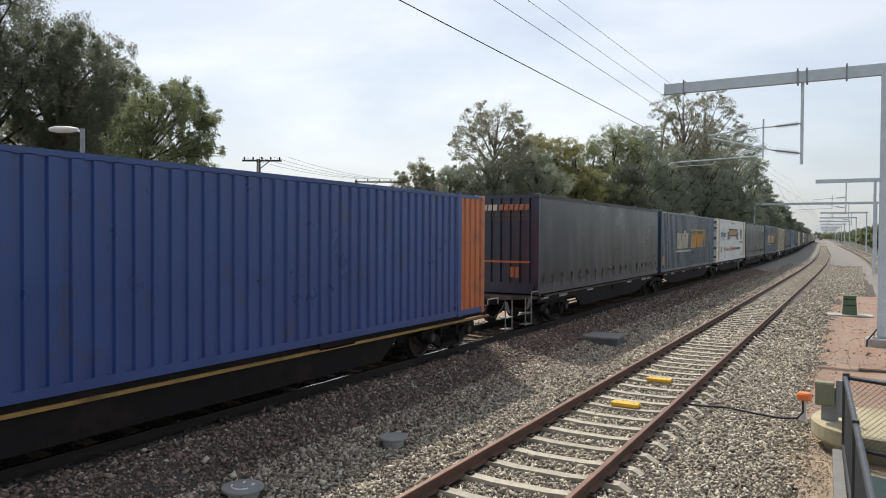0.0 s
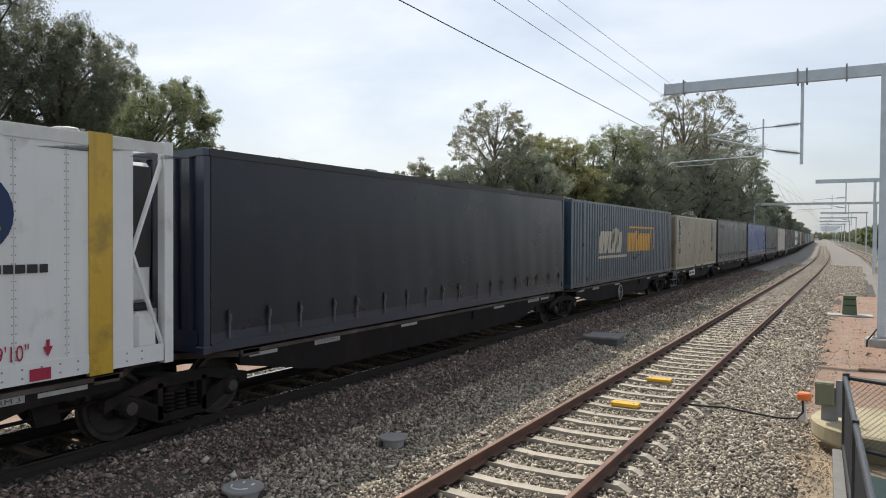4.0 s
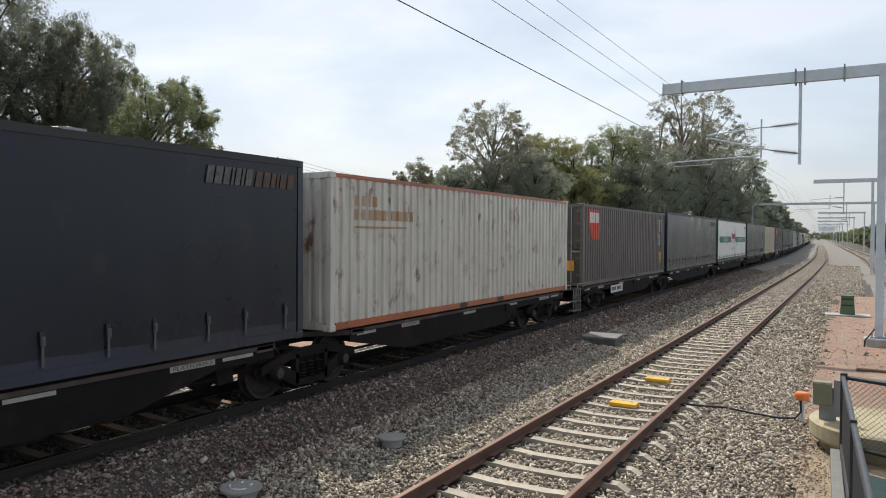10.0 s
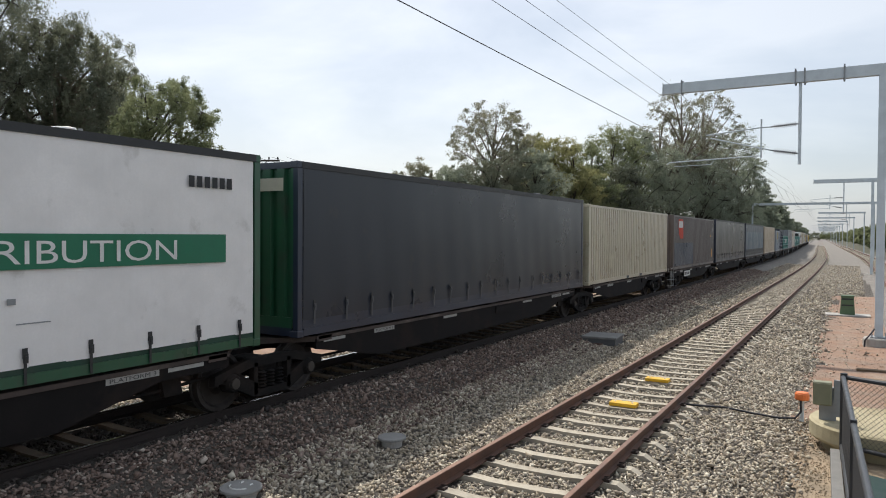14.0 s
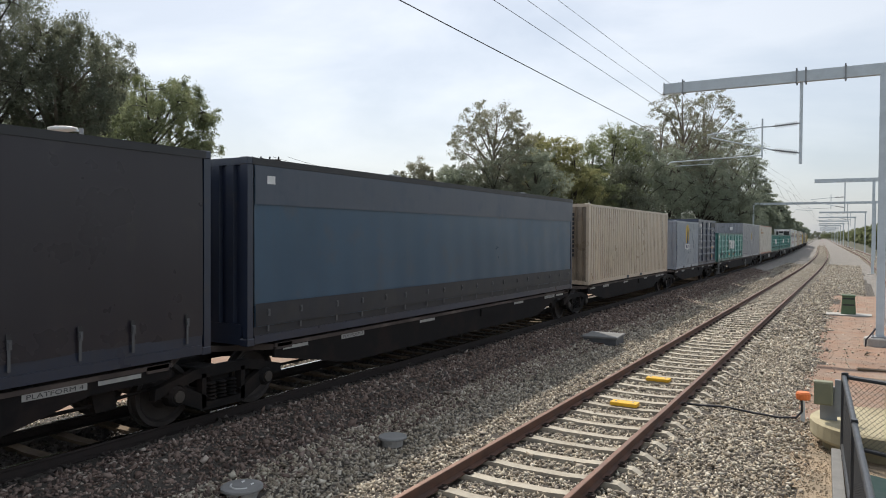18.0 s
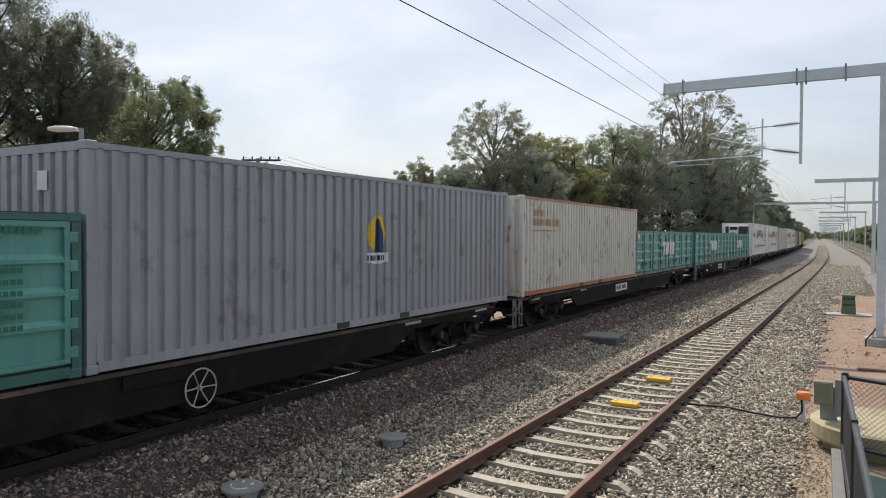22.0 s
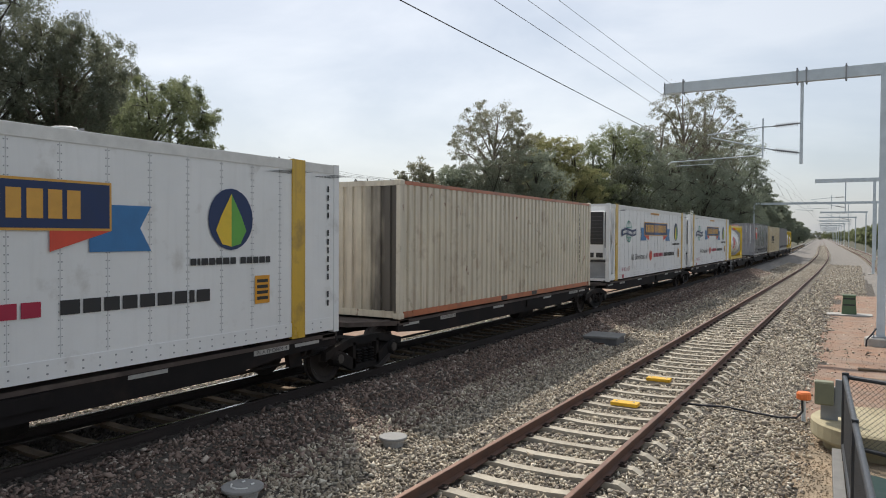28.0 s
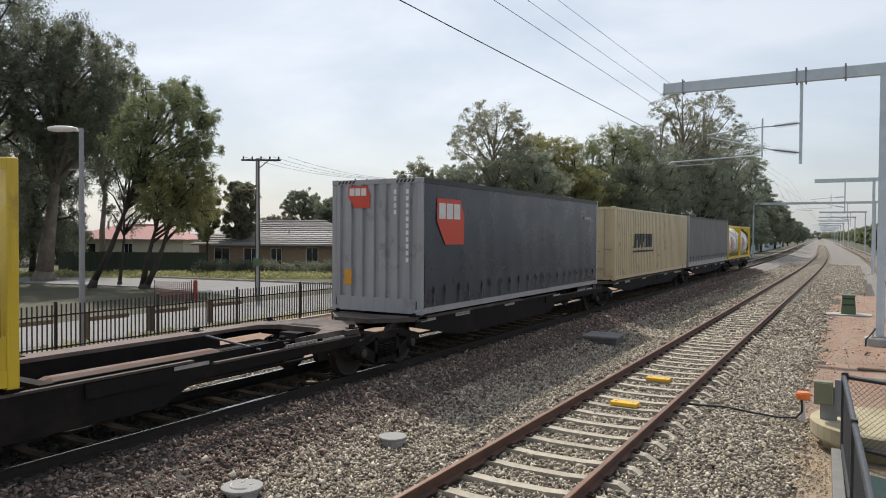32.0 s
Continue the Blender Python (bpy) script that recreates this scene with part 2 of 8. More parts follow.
def part(name, bm, material, parent=None, label="", smooth=False):
    """Links a bmesh as one mesh object under a thing or a part."""
    return link_mesh(name, to_mesh(bm, name, smooth), material, parent, label)


def empty(name, m=None):
    ob = new(name)
    ob.empty_display_size = 0.2
    if m is not None:
        ob.matrix_basis = m
    return ob


def box(bm, x0, x1, y0, y1, z0, z1, bevel=0.0):
    vs = [bm.verts.new((x, y, z)) for z in (z0, z1) for x, y in ((x0, y0), (x1, y0), (x1, y1), (x0, y1))]
    fs = [bm.faces.new([vs[i] for i in q]) for q in ((0, 3, 2, 1), (4, 5, 6, 7), (0, 1, 5, 4), (1, 2, 6, 5), (2, 3, 7, 6), (3, 0, 4, 7))]
    if bevel:
        es = list({e for f in fs for e in f.edges})
        bmesh.ops.bevel(bm, geom=es, offset=bevel, segments=1, affect="EDGES")
    return bm


def tube(bm, a, b, r, seg=8, r2=None, caps=True):
    """A round bar from a to b."""
    a, b = Vector(a), Vector(b)
    r2 = r if r2 is None else r2
    w = (b - a).normalized()
    u = w.cross(Vector((0, 0, 1)) if abs(w.z) < 0.9 else Vector((1, 0, 0))).normalized()
    v = w.cross(u)
    ring = [[bm.verts.new(p + (u * math.cos(k * 2 * math.pi / seg) + v * math.sin(k * 2 * math.pi / seg)) * q) for k in range(seg)] for p, q in ((a, r), (b, r2))]
    for k in range(seg):
        bm.faces.new((ring[0][k], ring[0][(k + 1) % seg], ring[1][(k + 1) % seg], ring[1][k]))
    if caps:
        bm.faces.new(ring[0][::-1])
        bm.faces.new(ring[1])
    return bm


def pipe(bm, pts, r, seg=8):
    """One round bar bent through the points."""
    pts = [Vector(p) for p in pts]
    rings = []
    for i, p in enumerate(pts):
        w = (pts[min(i + 1, len(pts) - 1)] - pts[max(i - 1, 0)]).normalized()
        u = w.cross(Vector((0, 0, 1)) if abs(w.z) < 0.9 else Vector((1, 0, 0))).normalized()
        if rings and u.dot(last) < 0:
            u = -u
        last = u
        v = w.cross(u)
        rings.append([bm.verts.new(p + (u * math.cos(k * 2 * math.pi / seg) + v * math.sin(k * 2 * math.pi / seg)) * r) for k in range(seg)])
    for a, b in zip(rings[:-1], rings[1:]):
        for k in range(seg):
            bm.faces.new((a[k], a[(k + 1) % seg], b[(k + 1) % seg], b[k]))
    bm.faces.new(rings[0][::-1])
    bm.faces.new(rings[-1])
    return bm


def lathe(bm, prof, axis="z", at=(0, 0, 0), seg=20):
    """Turns (radius, height) pairs round an axis."""
    rings = []
    for r, h in prof:
        ring = []
        for k in range(seg):
            c, s = math.cos(2 * math.pi * k / seg) * r, math.sin(2 * math.pi * k / seg) * r
            p = {"z": (c, s, h), "x": (h, c, s), "y": (s, h, c)}[axis]
            ring.append(bm.verts.new((p[0] + at[0], p[1] + at[1], p[2] + at[2])))
        rings.append(ring)
    for a, b in zip(rings[:-1], rings[1:]):
        for k in range(seg):
            bm.faces.new((a[k], a[(k + 1) % seg], b[(k + 1) % seg], b[k]))
    if prof[0][0] > 1e-6:
        bm.faces.new(rings[0][::-1])
    if prof[-1][0] > 1e-6:
        bm.faces.new(rings[-1])
    return bm


def prism(bm, outline, lo, hi, axis="x"):
    """Extrudes a flat outline: axis x takes (y, z) points, axis y (x, z), axis z (x, y)."""
    def at(p, h):
        return {"x": (h, p[0], p[1]), "y": (p[0], h, p[1]), "z": (p[0], p[1], h)}[axis]
    a, b = [bm.verts.new(at(p, lo)) for p in outline], [bm.verts.new(at(p, hi)) for p in outline]
    k = len(outline)
    bm.faces.new(a[::-1])
    bm.faces.new(b)
    for i in range(k):
        bm.faces.new((a[i], a[(i + 1) % k], b[(i + 1) % k], b[i]))
    return bm


def B():
    return bmesh.new()


def bx(*a, **k):
    return box(B(), *a, **k)


# ---------------------------------------------------------------- the line of the tracks
BEND0, BEND1, RADIUS = 60.0, 155.0, 2600.0


def bend(y):
    """Sideways shift and heading of the tracks, y metres along: straight, then a wide curve to the left."""
    if y < BEND0:
        return 0.0, 0.0
    d = min(y, BEND1) - BEND0
    shift, turn = -d * d / (2 * RADIUS), d / RADIUS
    if y > BEND1:
        shift -= (y - BEND1) * turn
    return shift, turn


FREIGHT_X, NEAR_X, RIGHT_X = -9.34, -3.66, 2.75

# ---------------------------------------------------------------- ground
PROFILE = [(-3000, -0.7), (-300, -0.7), (-90, -0.66), (-60, -0.62), (-40, -0.6), (-24, -0.52), (-18, -0.46), (-14, -0.47), (-12.6, -0.48), (-11.7, -0.42), (-11.0, -0.19),
           (-10.15, -0.2), (-10.0, -0.235), (-9.34, -0.235), (-8.62, -0.235), (-8.5, -0.19), (-8.42, -0.13), (-7.7, -0.15), (-7.2, -0.28), (-6.5, -0.44), (-5.7, -0.49), (-5.3, -0.505), (-5.0, -0.515), (-4.5, -0.475), (-3.66, -0.48), (-2.85, -0.47), (-2.6, -0.475), (-2.3, -0.5), (-1.7, -0.505), (-0.9, -0.53), (0.2, -0.53),
           (1.0, -0.5), (1.6, -0.46), (2.75, -0.46), (4.0, -0.46), (4.8, -0.55), (7, -0.55), (10, -0.4), (14, -0.3), (40, -0.35), (90, -0.5), (300, -0.6), (3000, -0.7)]


def ground_z(x):
    for (a, za), (b, zb) in zip(PROFILE[:-1], PROFILE[1:]):
        if a <= x <= b:
            return za + (zb - za) * (x - a) / (b - a)
    return -0.7


def make_ground():
    xs = sorted({p[0] for p in PROFILE} | {round(-7.6 + 0.2 * k, 2) for k in range(46)} | {-12 - 2.0 * k for k in range(8)})
    ys = [-3000, -600, -200, -80, -40, -20, -10, -5] + [round(-2 + 0.4 * k, 2) for k in range(90)] + [34 + 3 * k for k in range(60)] + [230, 260, 300, 360, 440, 540, 700, 1000, 1600, 3000]
    verts, faces, mats = [], [], []
    for y in ys:
        s = bend(y)[0]
        for x in xs:
            follow = s if abs(x) < 60 else s * max(0, 1 - (abs(x) - 60) / 240)
            dz = 0.02 * noise.noise(Vector((x * 1.3, y * 1.3, 0))) if abs(x) < 14 and abs(y) < 60 else 0
            verts.append((x + follow, y, ground_z(x) + dz))
    w = len(xs)
    for j in range(len(ys) - 1):
        for i in range(w - 1):
            faces.append((j * w + i, j * w + i + 1, (j + 1) * w + i + 1, (j + 1) * w + i))
            x, y = (xs[i] + xs[i + 1]) / 2, (ys[j] + ys[j + 1]) / 2
            if -11.45 < x < -1.2 or 0.9 < x < 4.8:
                k = 0
            elif -1.2 <= x <= 0.9:
                edge = x + 0.9 - 0.45 * noise.noise(Vector((0, y * 0.5, 3))) - 0.35 * noise.noise(Vector((x * 3, y * 1.9, 5)))
                k = 1 if 14.5 < y < 46 and edge > 0 else (3 if 6.5 < y < 14.5 and edge > 0.12 else 0)
            elif x < -24.5:
                k = 2
            elif x < -11.45:
                k = 1 if y < 75 else 2
            else:
                k = 2
            mats.append(4 if k == 0 and (y > 62 + 26 * noise.noise(Vector((x * 0.9, y * 0.11, 7))) or x > 0.9 or y < -6) else k)
    me = bpy.data.meshes.new("ground")
    me.from_pydata(verts, [], faces)
    for k in ("ground", "red_dirt", "grass", "earth", "far_ballast"):
        me.materials.append(M[k])
    me.polygons.foreach_set("material_index", mats)
    me.polygons.foreach_set("use_smooth", [True] * len(faces))
    ob = new("ground", me)
    tagged(ob, "grey stone ballast with red dirt and dry grass beside it", "ground", kind="structure")


make_ground()


def scatter_stones(name, label, material, count, xr, yr, size, seed, power=1.0, keep=None):
    """Loose angular stones, joined in one mesh: every stone a squashed, jittered eight-sided lump."""
    rng = np.random.default_rng(seed)
    x = rng.uniform(xr[0], xr[1], count)
    y = yr[0] + (yr[1] - yr[0]) * rng.uniform(0, 1, count) ** power
    if keep is not None:
        ok = keep(x, y, rng)
        x, y = x[ok], y[ok]
    n = len(x)
    px, pz = np.array([p[0] for p in PROFILE]), np.array([p[1] for p in PROFILE])
    z = np.interp(x, px, pz)
    s = rng.uniform(size[0], size[1], n) * (1 + 0.6 * (rng.uniform(0, 1, n) > 0.9))
    base = np.array([(1, 0, 0), (-1, 0, 0), (0, 1, 0), (0, -1, 0), (0, 0, 1), (0, 0, -1)], float)
    tris = np.array([(0, 2, 4), (2, 1, 4), (1, 3, 4), (3, 0, 4), (2, 0, 5), (1, 2, 5), (3, 1, 5), (0, 3, 5)])
    v = base[None] * rng.uniform(0.6, 1.25, (n, 6, 1)) + rng.uniform(-0.42, 0.42, (n, 6, 3))
    v *= np.stack([np.full(n, 1.15), rng.uniform(0.55, 1.0, n), rng.uniform(0.38, 0.75, n)], 1)[:, None, :]
    q = rng.normal(size=(n, 4))
    q[:, 1:3] *= 0.45
    q /= np.linalg.norm(q, axis=1)[:, None]
    w_, a, b, c = q.T
    R = np.stack([np.stack([1 - 2 * (b * b + c * c), 2 * (a * b - w_ * c), 2 * (a * c + w_ * b)], 1), np.stack([2 * (a * b + w_ * c), 1 - 2 * (a * a + c * c), 2 * (b * c - w_ * a)], 1),
                  np.stack([2 * (a * c - w_ * b), 2 * (b * c + w_ * a), 1 - 2 * (a * a + b * b)], 1)], 1)
    v = np.einsum("nij,nkj->nki", R, v) * s[:, None, None]
    v += np.stack([x, y, z + s * rng.uniform(-0.1, 0.75, n)], 1)[:, None, :]
    f = tris[None] + (np.arange(n) * 6)[:, None, None]
    me = bpy.data.meshes.new(name)
    me.vertices.add(n * 6)
    me.vertices.foreach_set("co", v.reshape(-1))
    me.loops.add(n * 24)
    me.loops.foreach_set("vertex_index", f.reshape(-1).astype(np.int32))
    me.polygons.add(n * 8)
    me.polygons.foreach_set("loop_start", np.arange(0, n * 24, 3, dtype=np.int32))
    me.update(calc_edges=True)
    ob = link_mesh(name, me, material)
    return tagged(ob, label, "gravel", kind="stuff")


def between_sleepers(x, y, rng):
    """Stones lie beside the sleepers and rails of the near track, not on them, and keep off the pits and slabs."""
    on = (np.abs(x - NEAR_X) < 1.4) & (np.abs((y - 3.6 + 0.34) % 0.68 - 0.34) < 0.12) & (rng.uniform(0, 1, len(x)) > np.where(np.abs(x - NEAR_X) < 0.6, 0.2, 0.07))
    rail = np.minimum(np.abs(x - NEAR_X + 0.836), np.abs(x - NEAR_X - 0.836)) < 0.08
    pit = ((x + 6.1) ** 2 + (y - 9.05) ** 2 < 0.05) | ((x + 6.44) ** 2 + (y - 6.31) ** 2 < 0.07) | ((np.abs(x + 6.5) < 0.5) & (np.abs(y - 21.1) < 0.7))
    dirt = ((y > 14.5) & (y < 46) & (rng.uniform(0, 1, len(x)) < np.clip((x + 1.2) / 0.5, 0, 0.98))) | ((y < 14.5) & (rng.uniform(0, 1, len(x)) < np.clip((x + 1.05) / 0.6, 0, 0.98)))
    return ~(on | rail | pit | dirt)


def off_freight(x, y, rng):
    on = (np.abs(x - FREIGHT_X) < 1.15) & (np.abs((y + 2.0 + 0.3425) % 0.685 - 0.3425) < 0.135) & (rng.uniform(0, 1, len(x)) > 0.06)
    rail = np.minimum(np.abs(x - FREIGHT_X + 0.753), np.abs(x - FREIGHT_X - 0.753)) < 0.08
    return ~(on | rail)


scatter_stones("ballast_stones", "pale grey and tan crushed ballast stones", M["stones"], 86000, (-6.9, -0.1), (4.6, 24), (0.017, 0.039), 1, 1.25, between_sleepers)
scatter_stones("distant_ballast_stones", "pale grey and tan crushed ballast stones", M["stones"], 38000, (-6.9, 0.6), (23, 95), (0.03, 0.06), 2, 1.8, between_sleepers)
scatter_stones("grimy_ballast_stones", "dark brown ballast stones along the freight track", M["dark_stones"], 27000, (-8.25, -6.3), (-5, 26), (0.02, 0.042), 3, 1.2, off_freight)
scatter_stones("distant_grimy_stones", "dark brown ballast stones along the freight track", M["dark_stones"], 11000, (-8.3, -6.3), (25, 70), (0.03, 0.055), 4, 1.4, off_freight)
scatter_stones("track_bed_stones", "oily stones between the freight rails, darkened for the train's shade", M["oily_shaded_stones"], 20000, (-10.4, -8.2), (-6, 30), (0.02, 0.042), 8, 1.2, off_freight)
scatter_stones("far_side_stones", "tan ballast stones on the shoulder of the freight track", M["stones"], 5000, (-11.7, -10.4), (-4, 30), (0.02, 0.045), 9, 1.0, off_freight)
scatter_stones("near_ballast_stones", "pale grey and tan crushed ballast stones", M["stones"], 13000, (-6.9, 0.9), (-5, 4.8), (0.022, 0.045), 6, 1.0, between_sleepers)
scatter_stones("dirt_stones", "small tan stones and clods on bare earth", M["earth"], 9000, (-1.1, 0.6), (8, 14.6), (0.005, 0.016), 5, 1.0)
scatter_stones("red_clods", "small red-brown clods on red dirt", M["red_dirt"], 2600, (-1.1, 1.2), (14, 45), (0.006, 0.02), 15, 1.4)


# ---------------------------------------------------------------- tracks
def rail_mesh(name, x, y0, y1, top, material, head, step=6.0):
    """One flat-bottomed rail that follows the line, its running surface a strip of its own material."""
    sec = [(-0.07, -0.17), (0.07, -0.17), (0.07, -0.155), (0.012, -0.135), (0.012, -0.05), (0.036, -0.035), (0.036, -0.006), (0.028, 0), (-0.028, 0), (-0.036, -0.006), (-0.036, -0.035), (-0.012, -0.05), (-0.012, -0.135), (-0.07, -0.155)]
    ys, y = [], y0
    while y < y1:
        ys.append(y)
        y += 60 if y < BEND0 - 60 else step
    ys.append(y1)
    k = len(sec)
    verts = [(x + bend(y)[0] + a, y, top + b) for y in ys for a, b in sec]
    faces, mats = [], []
    for j in range(len(ys) - 1):
        for i in range(k):
            faces.append((j * k + i, j * k + (i + 1) % k, (j + 1) * k + (i + 1) % k, (j + 1) * k + i))
            mats.append(1 if i in (6, 7, 8) else 0)
    me = bpy.data.meshes.new(name)
    me.from_pydata(verts, [], faces)
    me.materials.append(material)
    me.materials.append(head)
    me.polygons.foreach_set("material_index", mats)
    return new(name, me)


def make_track(name, label, x, gauge, top, head, y0, y1, sleeper_mat, pitch, first, count, half, clips=True):
    track = tagged(empty(name, pose(x, 0, 0)), label, "railway track", kind="structure")
    for side in (-1, 1):
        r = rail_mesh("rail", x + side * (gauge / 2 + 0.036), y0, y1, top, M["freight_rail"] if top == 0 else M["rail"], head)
        r.parent, r.matrix_parent_inverse = track, Matrix.Translation((-x, 0, 0))
    zt = top - 0.172
    bm = B()
    prism(bm, [(-half, zt - 0.2), (half, zt - 0.2), (half, zt - 0.13), (half - 0.05, zt - 0.09), (half - 0.22, zt + 0.004), (gauge / 2 - 0.2, zt + 0.004), (gauge / 2 - 0.42, zt - 0.012), (-gauge / 2 + 0.42, zt - 0.012),
               (-gauge / 2 + 0.2, zt + 0.004), (-half + 0.22, zt + 0.004), (-half + 0.05, zt - 0.09), (-half, zt - 0.13)], -0.082, 0.082, "y")
    me = to_mesh(bm, "sleeper")
    me.materials.append(sleeper_mat)
    bm = B()
    for sx in (-0.1, 0.1):
        box(bm, sx - 0.045, sx + 0.045, -0.05, 0.05, 0.0, 0.035)
        tube(bm, (sx - 0.05, -0.06, 0.03), (sx + 0.035, -0.02, 0.06), 0.011, 5)
        tube(bm, (sx - 0.05, 0.06, 0.03), (sx + 0.035, 0.02, 0.06), 0.011, 5)
    clip = to_mesh(bm, "rail_clip")
    clip.materials.append(M["clip"])
    rng = random.Random(7)
    for k in range(count):
        y = first + pitch * k
        s, turn = bend(y)
        ob = new("sleeper", me)
        ob.parent = track
        ob.matrix_basis = pose(s, y, rng.uniform(-0.006, 0.006), 0, 0, math.degrees(turn) + rng.uniform(-0.5, 0.5))
        if clips and y < 34:
            for side in (-1, 1):
                c = new("rail_clip", clip)
                c.parent = track
                c.matrix_basis = pose(s + side * (gauge / 2 + 0.036), y, zt)
    # sleepers far along, joined
    far = B()
    for k in range(count, count + 330):
        y = first + pitch * k
        s = bend(y)[0]
        box(far, s - half + 0.1, s + half - 0.1, y - 0.11, y + 0.11, zt - 0.1, zt)
    tagged(part("far_sleepers", far, sleeper_mat, track), kind="stuff")
    return track


make_track("track_near", "broad-gauge track with rust-brown rails on pale concrete sleepers", NEAR_X, 1.6, -0.24, M["rail_brown_top"], -60, 1500, M["sleeper"], 0.68, -9.32, 129, 1.3)
make_track("track_freight", "standard-gauge track with shiny rail heads on worn sleepers", FREIGHT_X, 1.435, 0.0, M["rail_top"], -560, 1500, M["timber"], 0.685, -12.96, 126, 1.22, False)
make_track("track_right", "second broad-gauge track on concrete sleepers", RIGHT_X, 1.6, -0.26, M["rail_brown_top"], -60, 1500, M["sleeper"], 0.68, 55, 60, 1.3, False)

# ---------------------------------------------------------------- overhead line
def insulator(name, a, b, parent):
    """A ribbed rod: sheds and core as one turned body."""
    a, b = Vector(a), Vector(b)
    w = (b - a).normalized()
    u = w.cross(Vector((0, 1, 0))).normalized()
    v = w.cross(u)
    prof = [(0.0, 0.022)]
    for k in range(11):
        f = 0.1 + 0.075 * k
        prof += [(f - 0.018, 0.024), (f - 0.008, 0.088), (f + 0.008, 0.06), (f + 0.018, 0.024)]
    prof.append((1.0, 0.022))
    bm = B()
    rings = [[bm.verts.new(a.lerp(b, f) + (u * math.cos(math.pi * q / 5) + v * math.sin(math.pi * q / 5)) * r) for q in range(10)] for f, r in prof]
    for p, n in zip(rings[:-1], rings[1:]):
        for q in range(10):
            bm.faces.new((p[q], p[(q + 1) % 10], n[(q + 1) % 10], n[q]))
    bm.faces.new(rings[0][::-1])
    bm.faces.new(rings[-1])
    return part(name, bm, M["galv_dark"], parent, "grey ribbed insulator")


def cantilever(parent, x, reach, zb):
    """Drop tube with bracket arms that hold the wires; origin of the parent at the foot of the mast, boom at zb."""
    part("drop_tube", tube(B(), (x, 0, zb), (x, 0, zb - 2.75), 0.05, 10), M["galv"], parent)
    z1, z2 = zb - 1.46, zb - 2.4
    xs = x - reach * 0.27
    insulator("insulator", (x - 0.05, 0, z1), (xs + 0.28, 0, z1 - 0.05), parent)
    insulator("insulator", (x - 0.05, 0, z2), (xs + 0.28, 0, z2 + 0.14), parent)
    part("bracket_post", tube(B(), (xs, 0, z1 + 0.22), (xs, 0, z2 - 0.1), 0.028, 8), M["galv"], parent)
    part("top_arm", pipe(B(), [(xs + 0.3, 0, z1 - 0.05), (xs, 0, z1 - 0.05), (xs - reach * 0.41, 0, z1 - 0.2)], 0.022), M["galv"], parent)
    part("stay_arm", tube(B(), (xs + 0.3, 0, z2 + 0.14), (xs - reach * 0.38, 0, z1 - 0.3), 0.022, 8), M["galv"], parent)
    part("steady_arm", pipe(B(), [(xs, 0, z2 - 0.02), (xs - reach * 0.7, 0, z2 - 0.12), (xs - reach * 0.72, 0, z2 - 0.2)], 0.02), M["galv"], parent)
    part("registration_arm", pipe(B(), [(xs - reach * 0.35, 0, z2 - 0.12), (xs - reach * 0.37, 0, z2 - 0.24), (xs - reach * 0.66, 0, z2 - 0.26)], 0.013, 6), M["galv"], parent)


def gantry(x, y, height, left, right, columns=(0.0,), full=True):
    s, turn = bend(y)
    g = tagged(empty("overhead_line_gantry", pose(x, y, -0.5, 0, 0, math.degrees(turn) * 0.5)), "grey galvanised steel mast with a boom over the tracks", "gantry", "overhead line gantries")
    zb = height + 0.5
    bm = bx(left, right, -0.1, 0.1, zb - 0.17, zb + 0.17)
    part("boom", bm, M["galv"], g)
    bm = bx(left - 0.012, left, -0.13, 0.13, zb - 0.21, zb + 0.21)
    part("end_plate", bm, M["galv_dark"], g)
    for c in columns:
        bm = B()
        for a in (-0.1, 0.088):
            box(bm, c - 0.11, c + 0.11, a, a + 0.012, 0.0, zb - 0.17)
        box(bm, c - 0.006, c + 0.006, -0.088, 0.088, 0.0, zb - 0.17)
        part("mast", bm, M["galv"], g)
        lift = 0.24 if full else 0.0
        part("base_plate", bx(c - 0.24, c + 0.24, -0.24, 0.24, lift - 0.02, lift + 0.03, bevel=0.008), M["galv_dark"], g)
        if full:
            for bxx in (-0.18, 0.18):
                for by in (-0.18, 0.18):
                    part("anchor_bolt", tube(B(), (c + bxx, by, 0.27), (c + bxx, by, 0.37), 0.018, 6), M["galv_dark"], g)
            part("conduit", pipe(B(), [(c - 0.12, -0.1, 0.5), (c - 0.22, -0.28, 0.36), (c - 0.36, -0.36, 0.18), (c - 0.38, -0.4, -0.1)], 0.025, 8), M["wire"], g, "black cable conduit")
            part("footing", lathe(B(), [(0.42, -0.3), (0.42, 0.2), (0.39, 0.235)], "z", (c, 0, 0), 24), M["concrete"], g, "round concrete footing")
        else:
            part("footing", bx(c - 0.4, c + 0.4, -0.4, 0.4, -0.3, 0.06), M["concrete"], g)
    if full:
        for cx in (left + 0.62, left + 4.1, left + 4.36, left + 5.45):
            bm = B()
            for a in (-0.13, 0.105):
                box(bm, cx - 0.022, cx + 0.022, a, a + 0.025, zb - 0.24, zb + 0.26)
            box(bm, cx - 0.03, cx + 0.03, -0.14, 0.14, zb + 0.175, zb + 0.195)
            box(bm, cx - 0.03, cx + 0.03, -0.14, 0.14, zb - 0.2, zb - 0.18)
            part("clamp", bm, M["galv_dark"], g)
    return g, zb


